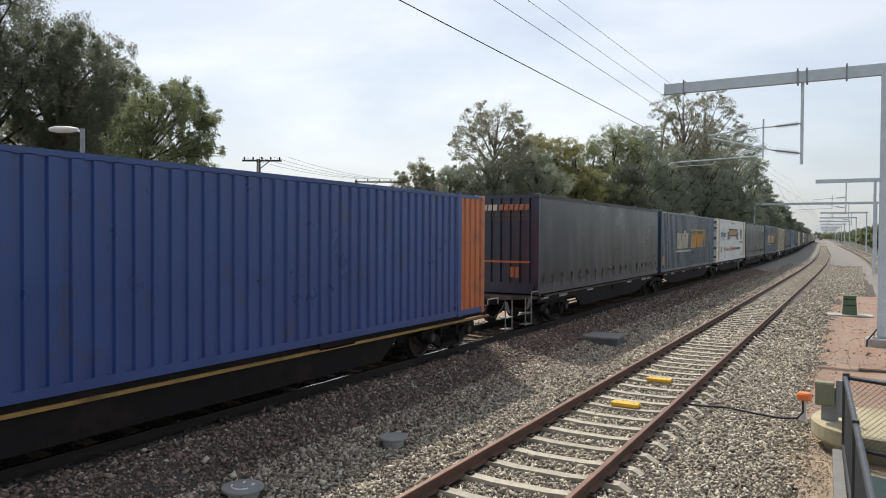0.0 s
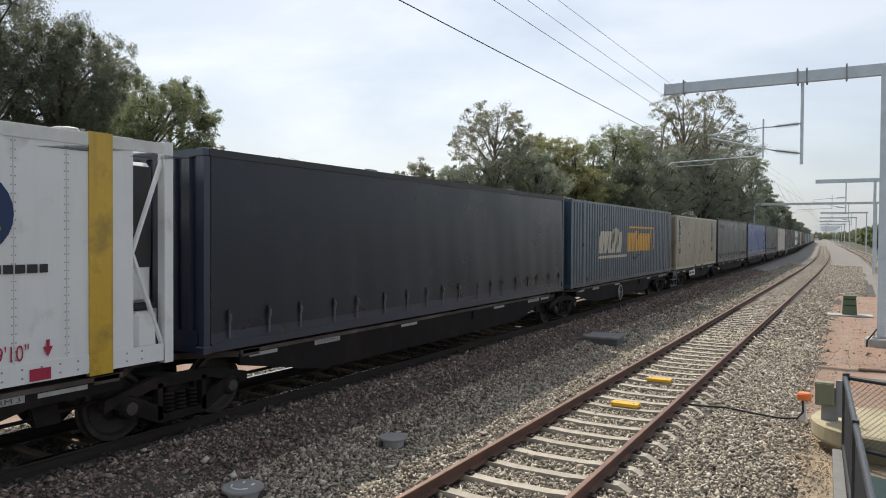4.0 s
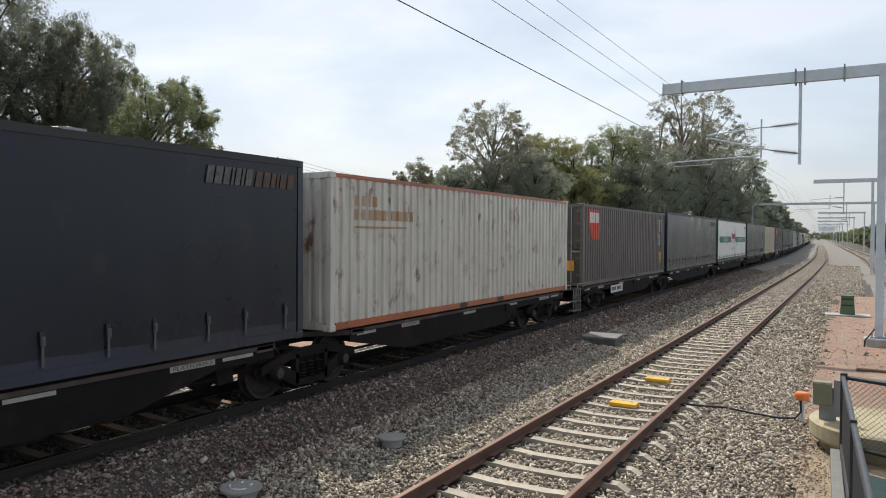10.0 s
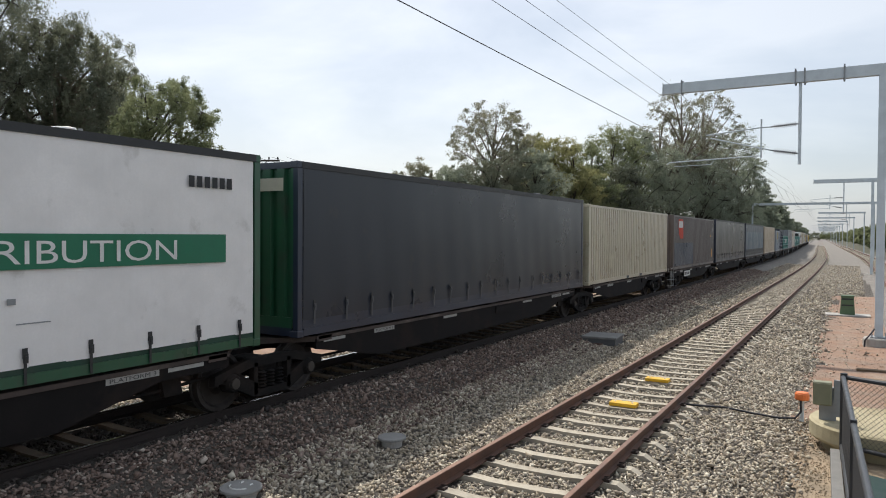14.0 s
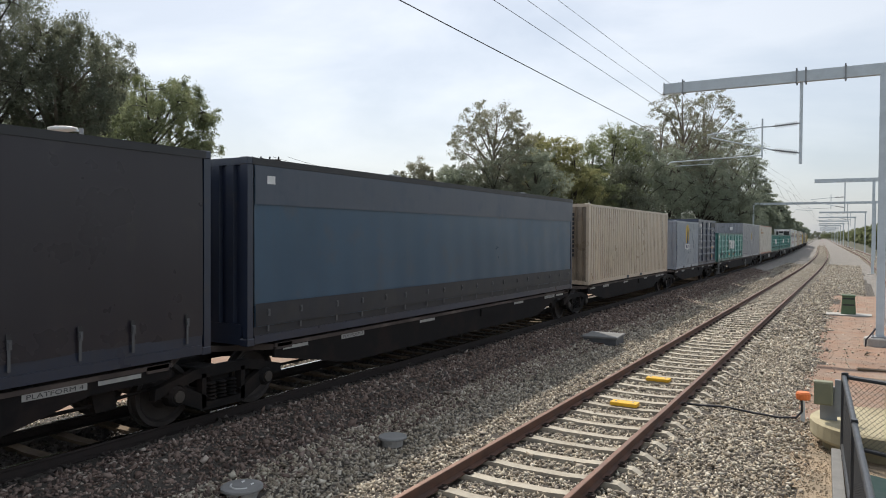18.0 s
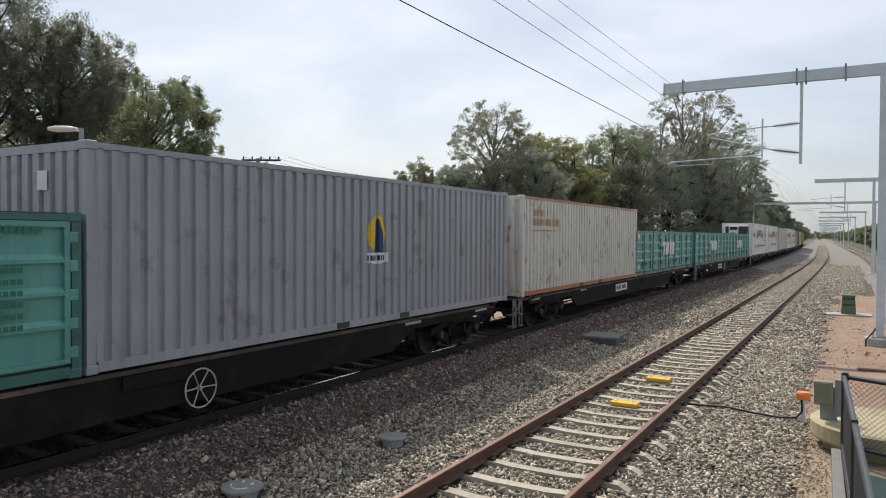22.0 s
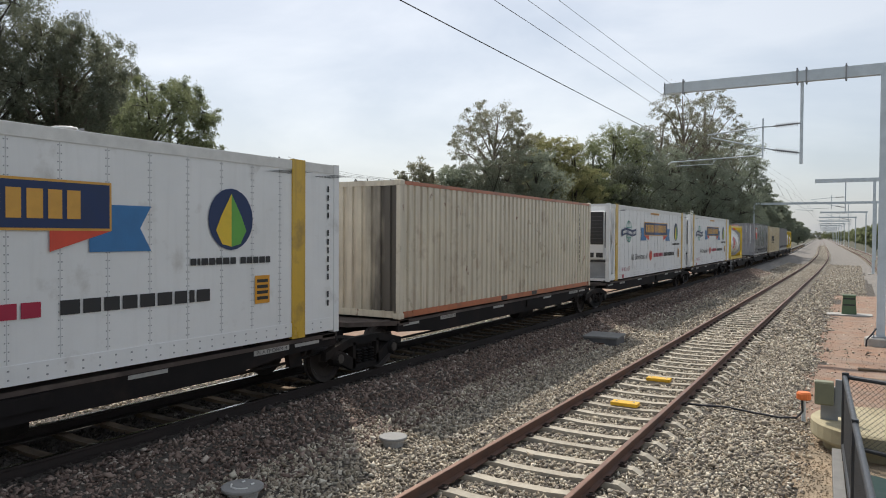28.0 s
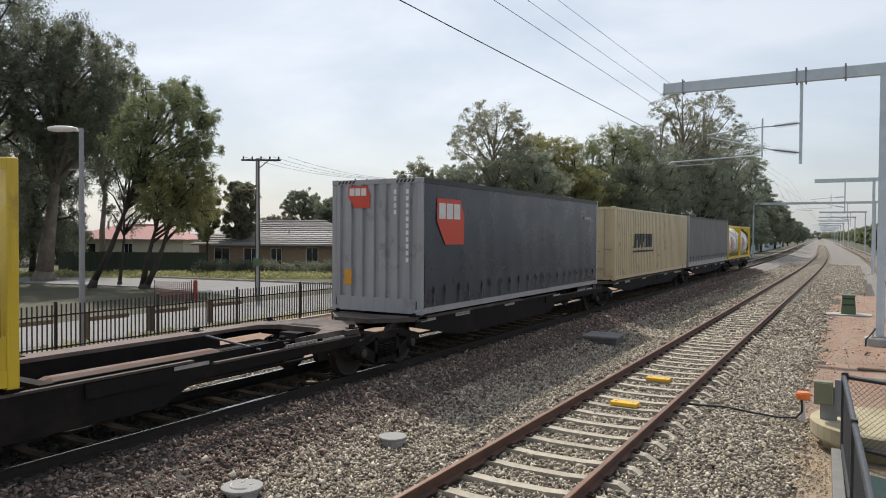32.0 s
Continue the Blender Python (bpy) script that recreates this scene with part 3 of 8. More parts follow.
g, zb = gantry(0.69, 25.3, 7.82, -6.47, 3.6)
cantilever(g, -2.23, 4.15, zb)
g, zb = gantry(1.35, 73.0, 7.8, -4.6, 0.5, full=False)
cantilever(g, -2.2, 4.0, zb)
g, zb = gantry(2.4, 118.0, 7.7, -15.9, 0.6, columns=(-15.85, 0.0), full=False)
cantilever(g, -3.4, 4.0, zb)
for gy, gx in ((165, 1.7), (207, -0.1), (255, -1.9), (305, -3.8), (355, -5.6), (405, -7.5), (455, -9.3), (510, -11.3), (570, -13.5), (640, -16)):
    g, zb = gantry(gx, gy, 7.75, -8.1, 0.25, full=False)
    cantilever(g, -2.6, 3.4, zb)
    if gy < 320:
        cantilever(g, -6.0, 3.4, zb)


def wire(name, label, pts, r):
    ob = part(name, pipe(B(), pts, r, 6), M["line_wire"])
    return tagged(ob, label, "cable", "overhead wires")


def sag(a, b, drop, k=10):
    a, b = Vector(a), Vector(b)
    return [a.lerp(b, i / k) - Vector((0, 0, 4 * drop * (i / k) * (1 - i / k))) for i in range(k + 1)]


for name, x, h, r, drop in (("contact_wire", -4.25, 5.26, 0.0065, 0.0), ("catenary_wire", -4.75, 6.3, 0.005, 0.02), ("feeder_wire", -5.8, 7.585, 0.005, 0.12), ("earth_wire", -5.55, 7.966, 0.005, 0.3)):
    spans = [(x, -25, h), (x, 25.3, h), (x + 0.3, 73, h), (x + bend(118)[0], 118, h), (x + bend(165)[0], 165, h), (x + bend(207)[0], 207, h), (x + bend(255)[0], 255, h)]
    pts = [Vector(spans[0])]
    for a, b in zip(spans[:-1], spans[1:]):
        pts += sag(a, b, drop)[1:]
    wire(name, "thin dark overhead wire above the near track", pts, r)
for y in (31, 38, 45, 52, 59, 66):
    z = 6.3 - 0.02 * 4 * (y - 25.3) / 47.7 * (1 - (y - 25.3) / 47.7)
    wire("dropper_wire", "short dark wire between contact and catenary wire", [(-4.25 + 0.006 * (y - 25), y, 5.27), (-4.75 + 0.006 * (y - 25), y, z)], 0.006)

GZ = -0.55
TURN = radians(29.942)


def off(right, ahead):
    """A place given by its distances to the right of and ahead of the viewer."""
    return right * math.cos(TURN) - ahead * math.sin(TURN), right * math.sin(TURN) + ahead * math.cos(TURN)


# ---------------------------------------------------------------- trees
def limb_mesh(bm, pts, r0, r1, seg=7):
    """A bent, tapered limb through the points."""
    rings = []
    for i, p in enumerate(pts):
        w = (pts[min(i + 1, len(pts) - 1)] - pts[max(i - 1, 0)]).normalized()
        u = w.cross(Vector((0.3, 1, 0.1))).normalized()
        v = w.cross(u)
        r = r0 + (r1 - r0) * i / (len(pts) - 1)
        rings.append([bm.verts.new(p + (u * math.cos(2 * math.pi * k / seg) + v * math.sin(2 * math.pi * k / seg)) * r) for k in range(seg)])
    for a, b in zip(rings[:-1], rings[1:]):
        for k in range(seg):
            bm.faces.new((a[k], a[(k + 1) % seg], b[(k + 1) % seg], b[k]))
    bm.faces.new(rings[-1])
    bm.faces.new(rings[0][::-1])


def leaf_cloud(name, centres, sizes, per, leaf, material, seed, droop=0.3):
    """Leaves as small pointed blades in clumps round the centres; they thin out towards each clump's rim."""
    rng = np.random.default_rng(seed)
    c = np.repeat(np.array(centres), per, 0)
    s = np.repeat(np.array(sizes), per, 0)
    n = len(c)
    d = rng.normal(size=(n, 3))
    d /= np.linalg.norm(d, axis=1)[:, None]
    r = rng.uniform(0, 1, n) ** 0.5 * rng.uniform(0.6, 1.45, n)
    p = c + d * (r[:, None] * s)
    p[:, 2] -= droop * r * s[:, 2] * rng.uniform(0, 1, n)
    a = rng.normal(size=(n, 3))
    a[:, 2] -= 0.7
    a /= np.linalg.norm(a, axis=1)[:, None]
    b = np.cross(a, rng.normal(size=(n, 3)))
    b /= np.linalg.norm(b, axis=1)[:, None]
    ln = rng.uniform(0.6, 1.4, n)[:, None] * leaf
    wd = ln * rng.uniform(0.34, 0.6, n)[:, None]
    v = np.stack([p - a * ln - b * wd * 0.3, p + b * wd, p + a * ln - b * wd * 0.3], 1)
    me = bpy.data.meshes.new(name)
    me.vertices.add(n * 3)
    me.vertices.foreach_set("co", v.reshape(-1))
    me.loops.add(n * 3)
    me.loops.foreach_set("vertex_index", np.arange(n * 3, dtype=np.int32))
    me.polygons.add(n)
    me.polygons.foreach_set("loop_start", np.arange(0, n * 3, 3, dtype=np.int32))
    me.update(calc_edges=True)
    me.materials.append(material)
    return me


def tree(label, at, height, width, crown_from, leaf_mat, bark, seed, lobes=24, clumps=16, per=70, leaf=0.13, trunk_r=None, lean=0.0, airy=0.0, hang=0.0, trunks=1, lobe=0.4):
    """A trunk with limbs out to the lobes of an uneven crown; crown_from: share of the height at which leaves begin, lean: metres that the crown stands beside
    the foot, airy: how far the lobes are thinned, hang: metres of hanging branchlets."""
    rng = random.Random(seed)
    t = tagged(empty("tree", pose(*at)), label, "tree")
    trunk_r = trunk_r or height * 0.022
    rx, rz = width / 2, height * (1 - crown_from) / 2
    ox, oy = off(lean, 0)
    mid = Vector((ox, oy, height - rz))
    balls = []
    for k in range(lobes):
        u = 1 - 2 * (k + 0.5) / lobes
        a = k * 2.39996 + rng.uniform(-0.35, 0.35)
        ring_r = math.sqrt(max(0.0, 1 - u * u))
        r = min(rx, rz * 1.3) * lobe * rng.uniform(0.72, 1.25)
        q = rng.uniform(0.82, 1.04) if rng.random() > 0.16 else rng.uniform(0.3, 0.6)
        c = mid + Vector((math.cos(a) * ring_r * max(0.2, rx - r * 0.6), math.sin(a) * ring_r * max(0.2, rx - r * 0.6), u * max(0.2, rz - r * 0.5))) * q
        balls.append((c, r))
    bm = B()
    base = Vector((0, 0, -0.25))
    forks = []
    for q in range(trunks):
        foot = base + Vector(((q - (trunks - 1) / 2) * trunk_r * 1.4, 0, 0))
        side = Vector((*off((q - (trunks - 1) / 2) * rx * 0.7, 0), 0))
        crotch = foot.lerp(mid, 0.42) + Vector((rng.uniform(-0.1, 0.1) * rx, rng.uniform(-0.1, 0.1) * rx, 0.05 * height)) + side * 0.4
        top = mid + side + Vector((rng.uniform(-0.15, 0.15) * rx, rng.uniform(-0.15, 0.15) * rx, rz * 0.72))
        way = [foot, foot.lerp(crotch, 0.12) + Vector((0, 0, 0.15)), foot.lerp(crotch, 0.55) + Vector((rng.uniform(-0.02, 0.02) * height, 0, 0)), crotch, crotch.lerp(top, 0.5) + Vector((rng.uniform(-0.12, 0.12) * rx, 0, 0)), top]
        limb_mesh(bm, way[:2], trunk_r * 1.6, trunk_r * 1.05, 10)
        limb_mesh(bm, way[1:], trunk_r, trunk_r * 0.1, 9)
        forks.append(way)
    centres, sizes = [], []
    for k, (c, r) in enumerate(balls):
        way = forks[k % trunks]
        f = max(0.05, min(0.9, (c.z - way[3].z) / max(0.5, way[5].z - way[3].z) - 0.35))
        p = way[3].lerp(way[4], f * 2) if f < 0.5 else way[4].lerp(way[5], f * 2 - 1)
        bend_mid = p.lerp(c, 0.5) + Vector((0, 0, rng.uniform(-0.02, 0.06) * height))
        thick = trunk_r * 0.4 * (1.1 - f)
        limb_mesh(bm, [p, bend_mid, c], thick + 0.02, 0.025, 6)
        n = max(5, round(clumps * (1 - airy * rng.uniform(0.3, 1.0))))
        for i in range(n):
            w = Vector((rng.gauss(0, 1), rng.gauss(0, 1), rng.gauss(0.25, 1))).normalized() * r * rng.uniform(0.35, 1.2)
            e = c + Vector((w.x, w.y, w.z * 0.8))
            if i % 3 == 0:
                limb_mesh(bm, [c, c.lerp(e, 0.5) + Vector((0, 0, 0.05 * r)), e], 0.022 + 0.01 * r, 0.01, 4)
            g = r * rng.uniform(0.16, 0.44)
            centres.append(e)
            sizes.append((g, g, g * rng.uniform(0.55, 0.95)))
            if hang and rng.random() < 0.5:
                z = e.z - hang * rng.uniform(0.3, 1.0)
                centres.append(Vector((e.x, e.y, max(z, 0.6))))
                sizes.append((g * 0.6, g * 0.6, max(g, hang * 0.35)))
    part("trunk", bm, bark, t, smooth=True)
    crown = new("crown", leaf_cloud("crown", centres, sizes, per, leaf, leaf_mat, seed))
    crown.parent = t
    return t


WORDS = {"leaf_grey": "open gum tree with a grey-green crown", "leaf_dark": "dense dark green tree", "leaf_hazy": "grey-green tree with haze-paled leaves", "leaf_olive": "bushy olive wattle tree", "leaf_mid": "leafy green tree"}


def plant(where, rows, group, per, leaf):
    """Rows: bearing and breadth in thousandths of the distance, height of the top, distance, leaves, share of bare trunk, seed."""
    for bearing, top, breadth, far, lm, cf, seed in rows:
        x, y = off(bearing * far / 1000, far)
        h, w = top - GZ, breadth * far / 1000
        tall = cf > 0.3
        t = tree(WORDS[lm] + where, (x, y, GZ), h, w, cf, M[lm], M["bark"] if lm == "leaf_grey" else M["dark_bark"], seed, lobes=24 if tall else 28, clumps=18 if tall else 24, per=per, leaf=leaf, airy=0.45 if lm == "leaf_grey" else 0.1, lobe=0.34 if tall else 0.42)
        tagged(t, group=group)


# by the street corner
tree("tall gum tree with a thick pale trunk and a spreading crown", (*off(-27.4, 49.0), GZ), 17.9, 9.2, 0.42, M["leaf_dark"], M["bark"], 3, lobes=44, clumps=24, per=95, leaf=0.08, trunk_r=0.55, lean=2.0, airy=0.3, hang=0.8, lobe=0.3)
tree("dark gum tree with a dense crown behind the street corner", (*off(-30.2, 46), GZ), 27, 11.2, 0.05, M["leaf_dark"], M["dark_bark"], 4, lobes=60, clumps=22, per=85, leaf=0.085, trunk_r=0.4, hang=1.4, lobe=0.36)
tree("dark bushy gum tree behind the thick-trunked tree", (*off(-31.6, 55), GZ), 12.5, 8.5, 0.06, M["leaf_dark"], M["dark_bark"], 57, lobes=34, clumps=20, per=80, leaf=0.09, trunk_r=0.25, hang=0.8)
tree("slender leaning gum tree with an olive-green crown", (*off(-21.3, 43.2), GZ), 12.7, 6.6, 0.46, M["leaf_mid"], M["dark_bark"], 6, lobes=34, clumps=22, per=95, leaf=0.07, trunk_r=0.2, lean=4.5, airy=0.5, hang=0.5, lobe=0.32)
tree("thin dark gum tree with hanging leaves", (*off(-20.6, 45.5), GZ), 9.0, 5.2, 0.36, M["leaf_dark"], M["dark_bark"], 14, lobes=15, clumps=13, per=60, leaf=0.07, trunk_r=0.12, lean=0.8, airy=0.5, hang=1.2)
tree("low forked street tree with a drooping olive crown", (*off(-18.0, 43.0), GZ), 7.4, 5.2, 0.47, M["leaf_olive"], M["dark_bark"], 56, lobes=20, clumps=20, per=90, leaf=0.065, trunk_r=0.2, lean=2.2, airy=0.15, hang=0.5, trunks=2)
tree("dark gum tree with a broad crown behind the street trees", (*off(-30.5, 64), GZ), 19.0, 10, 0.4, M["leaf_dark"], M["bark"], 7, lobes=24, clumps=13, per=70, leaf=0.12, trunk_r=0.3)
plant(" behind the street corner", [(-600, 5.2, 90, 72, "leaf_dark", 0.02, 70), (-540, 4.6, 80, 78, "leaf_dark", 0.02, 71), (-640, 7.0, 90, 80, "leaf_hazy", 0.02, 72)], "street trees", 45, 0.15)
plant(" near the houses", [(-330, 7.0, 40, 62, "leaf_olive", 0.35, 8), (-284, 8.2, 50, 64, "leaf_grey", 0.2, 9), (-196, 11.0, 62, 130, "leaf_dark", 0.35, 10), (-150, 9.3, 60, 125, "leaf_dark", 0.2, 11), (-235, 5.6, 50, 120, "leaf_dark", 0.2, 12), (-110, 6.0, 50, 120, "leaf_dark", 0.2, 13)], "street trees", 70, 0.15)
# the row along the railway
plant(" beside the railway", [
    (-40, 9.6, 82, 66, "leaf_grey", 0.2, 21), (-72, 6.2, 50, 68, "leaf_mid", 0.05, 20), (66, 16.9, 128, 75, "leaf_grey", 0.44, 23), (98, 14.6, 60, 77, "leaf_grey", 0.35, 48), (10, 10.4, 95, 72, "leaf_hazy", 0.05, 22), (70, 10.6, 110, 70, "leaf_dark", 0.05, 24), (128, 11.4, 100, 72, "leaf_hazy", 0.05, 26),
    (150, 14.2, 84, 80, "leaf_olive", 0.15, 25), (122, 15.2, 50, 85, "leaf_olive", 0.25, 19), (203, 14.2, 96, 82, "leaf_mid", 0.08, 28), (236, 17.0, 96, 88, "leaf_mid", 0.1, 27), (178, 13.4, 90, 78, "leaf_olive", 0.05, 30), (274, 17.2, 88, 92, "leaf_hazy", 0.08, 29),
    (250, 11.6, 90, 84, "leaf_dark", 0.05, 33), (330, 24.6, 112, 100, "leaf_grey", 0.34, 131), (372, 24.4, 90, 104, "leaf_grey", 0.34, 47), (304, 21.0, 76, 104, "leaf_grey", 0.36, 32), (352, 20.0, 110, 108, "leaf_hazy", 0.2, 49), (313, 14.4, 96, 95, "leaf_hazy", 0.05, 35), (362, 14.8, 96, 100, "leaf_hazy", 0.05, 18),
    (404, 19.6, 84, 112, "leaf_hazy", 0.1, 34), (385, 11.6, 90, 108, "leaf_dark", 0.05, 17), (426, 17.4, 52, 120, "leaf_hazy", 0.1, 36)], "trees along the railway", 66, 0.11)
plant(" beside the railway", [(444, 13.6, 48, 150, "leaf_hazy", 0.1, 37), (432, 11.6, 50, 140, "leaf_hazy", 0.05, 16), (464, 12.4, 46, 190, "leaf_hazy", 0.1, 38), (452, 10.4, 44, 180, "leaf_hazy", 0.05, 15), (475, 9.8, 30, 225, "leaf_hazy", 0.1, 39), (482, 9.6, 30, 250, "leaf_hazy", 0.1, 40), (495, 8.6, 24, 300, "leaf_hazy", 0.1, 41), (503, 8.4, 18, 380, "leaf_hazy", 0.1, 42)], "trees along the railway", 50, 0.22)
plant(" beyond the tracks", [(620, 5.6, 70, 170, "leaf_mid", 0.05, 60), (604, 6.2, 50, 220, "leaf_mid", 0.05, 61), (640, 6.0, 60, 200, "leaf_mid", 0.05, 62), (590, 6.4, 40, 290, "leaf_mid", 0.05, 63), (578, 6.6, 34, 380, "leaf_mid", 0.05, 64), (565, 6.8, 34, 500, "leaf_mid", 0.05, 65), (548, 8.0, 40, 700, "leaf_mid", 0.05, 66), (528, 8.5, 40, 800, "leaf_dark", 0.05, 67), (660, 6.5, 60, 180, "leaf_mid", 0.05, 68)], "distant trees", 36, 0.32)

# ---------------------------------------------------------------- freight containers
WID = 2.438


def waves(y0, y1, pitch=0.278, depth=0.054):
    """Corrugation breakpoints between y0 and y1: list of (y, inset)."""
    k = max(1, round((y1 - y0) / pitch))
    p = (y1 - y0) / k
    pts = [(y0, 0.0)]
    for i in range(k):
        a = y0 + i * p
        pts += [(a + 0.36 * p, 0.0), (a + 0.43 * p, -depth), (a + 0.76 * p, -depth), (a + 0.83 * p, 0.0)]
    pts.append((y1, 0.0))
    return pts


def wave_sheet(pts, face, z0, z1, along="y", sign=1):
    """A corrugated sheet; face: place of its outer plane, sign: the side on which it looks out."""
    bm = B()
    cols = []
    for s, d in pts:
        q = face + sign * d
        cols.append([bm.verts.new((q, s, z) if along == "y" else (s, q, z)) for z in (z0, z1)])
    for a, b in zip(cols[:-1], cols[1:]):
        bm.faces.new((a[0], b[0], b[1], a[1]))
    return bm


def inset_at(pts, y):
    for (a, da), (b, db) in zip(pts[:-1], pts[1:]):
        if a <= y <= b:
            return da + (db - da) * (y - a) / (b - a) if b > a else da
    return 0.0


def decal(name, polys, material, parent, pts=None, face=WID / 2, off=0.004, label=""):
    """Paint on a side wall: convex outlines in (y, z), which follow the corrugation; single blocks are parts of their own."""
    if name in BLOCKS and len(polys) > 1:
        return [decal(name, [q], material, parent, pts, face, off, label) for q in polys][0]
    bm = B()
    for poly in polys:
        cuts = {p[0] for p in poly}
        lo, hi = min(cuts), max(cuts)
        if pts:
            cuts |= {p[0] for p in pts if lo < p[0] < hi}
        cuts = sorted(cuts)

        def span(y):
            zs = []
            for (a, za), (b, zb) in zip(poly, poly[1:] + poly[:1]):
                if min(a, b) - 1e-9 <= y <= max(a, b) + 1e-9:
                    if abs(b - a) < 1e-9:
                        zs += [za, zb]
                    else:
                        zs.append(za + (zb - za) * (y - a) / (b - a))
            return min(zs), max(zs)
        cols = []
        for y in cuts:
            z0, z1 = span(y)
            x = face + off + (inset_at(pts, y) if pts else 0)
            cols.append((bm.verts.new((x, y, z0)), bm.verts.new((x, y, z1))))
        for a, b in zip(cols[:-1], cols[1:]):
            bm.faces.new((a[0], b[0], b[1], a[1]))
    me = bpy.data.meshes.new(name)
    bm.to_mesh(me)
    bm.free()
    ob = link_mesh(name, me, material, parent, label)
    return tagged(ob, kind="stuff") if name in SMALL_PRINT else ob


SMALL_PRINT = ("code_lettering", "figures", "white_blocks", "caution_print", "badge_blocks", "yellow_code_lettering", "print_panel")
BLOCKS = ("gold_block", "maroon_block", "dark_block", "pale_mark", "gold_mark", "red_block", "faded_mark", "dark_mark", "worn_mark", "white_label", "rust_patch", "yellow_mark", "height_mark")


def end_decal(name, polys, material, parent, face, off=0.006):
    """Paint on the end wall that looks down the line: outlines in (x, z)."""
    if name in BLOCKS and len(polys) > 1:
        return [end_decal(name, [q], material, parent, face, off) for q in polys][0]
    bm = B()
    for poly in polys:
        bm.faces.new([bm.verts.new((x, face - off, z)) for x, z in poly])
    me = bpy.data.meshes.new(name)
    bm.to_mesh(me)
    bm.free()
    ob = link_mesh(name, me, material, parent)
    return tagged(ob, kind="stuff") if name in SMALL_PRINT else ob


def rect(y0, y1, z0, z1, slant=0.0):
    return [(y0, z0), (y1, z0), (y1 + slant, z1), (y0 + slant, z1)]


def disc(y, z, ry, rz, k=24):
    return [(y + math.cos(2 * math.pi * i / k) * ry, z + math.sin(2 * math.pi * i / k) * rz) for i in range(k)]


def ring(y, z, ry, rz, w, k=24, a0=0.0, a1=2 * math.pi):
    out = []
    for i in range(k):
        a, b = a0 + (a1 - a0) * i / k, a0 + (a1 - a0) * (i + 1) / k
        out.append([(y + math.cos(a) * ry, z + math.sin(a) * rz), (y + math.cos(b) * ry, z + math.sin(b) * rz), (y + math.cos(b) * (ry - w), z + math.sin(b) * (rz - w)), (y + math.cos(a) * (ry - w), z + math.sin(a) * (rz - w))])
    return out


def bars(y0, z0, widths, h, gap=0.04, slant=0.0, heights=None):
    """A row of upright blocks in the place of letters."""
    out, y = [], y0
    for i, w in enumerate(widths):
        if w > 0:
            hh = h * (heights[i] if heights else 1.0)
            out.append(rect(y, y + w, z0, z0 + hh, slant * hh))
        y += abs(w) + gap
    return out


def fine_print(y, z, rows, cols, w=0.05, h=0.07, dy=0.075, dz=0.11):
    """Small unreadable print as plain bars."""
    return [rect(y + c * dy, y + c * dy + w, z - r * dz, z - r * dz + h) for r in range(rows) for c in range(cols)]


def lettering(name, body, width, height, material, parent, at, end=False):
    """Readable words in the built-in font, stretched to the width and height, on a side wall (or an end wall)."""
    cu = bpy.data.curves.new(name, "FONT")
    cu.body, cu.size, cu.resolution_u = body, 1.0, 3
    tmp = bpy.data.objects.new(name, cu)
    me = bpy.data.meshes.new_from_object(tmp)
    bpy.data.objects.remove(tmp)
    co = np.zeros(len(me.vertices) * 3)
    me.vertices.foreach_get("co", co)
    co = co.reshape(-1, 3)
    co[:, :2] -= co[:, :2].min(0)
    co[:, 0] *= width / co[:, 0].max()
    co[:, 1] *= height / co[:, 1].max()
    flat = np.zeros_like(co)
    if end:
        flat[:, 0], flat[:, 1], flat[:, 2] = at[0] + co[:, 0], at[1], at[2] + co[:, 1]
    else:
        flat[:, 0], flat[:, 1], flat[:, 2] = at[0], at[1] + co[:, 0], at[2] + co[:, 1]
    me.vertices.foreach_set("co", flat.reshape(-1))
    me.materials.clear()
    me.update()
    me.name = name
    return link_mesh(name, me, material, parent)


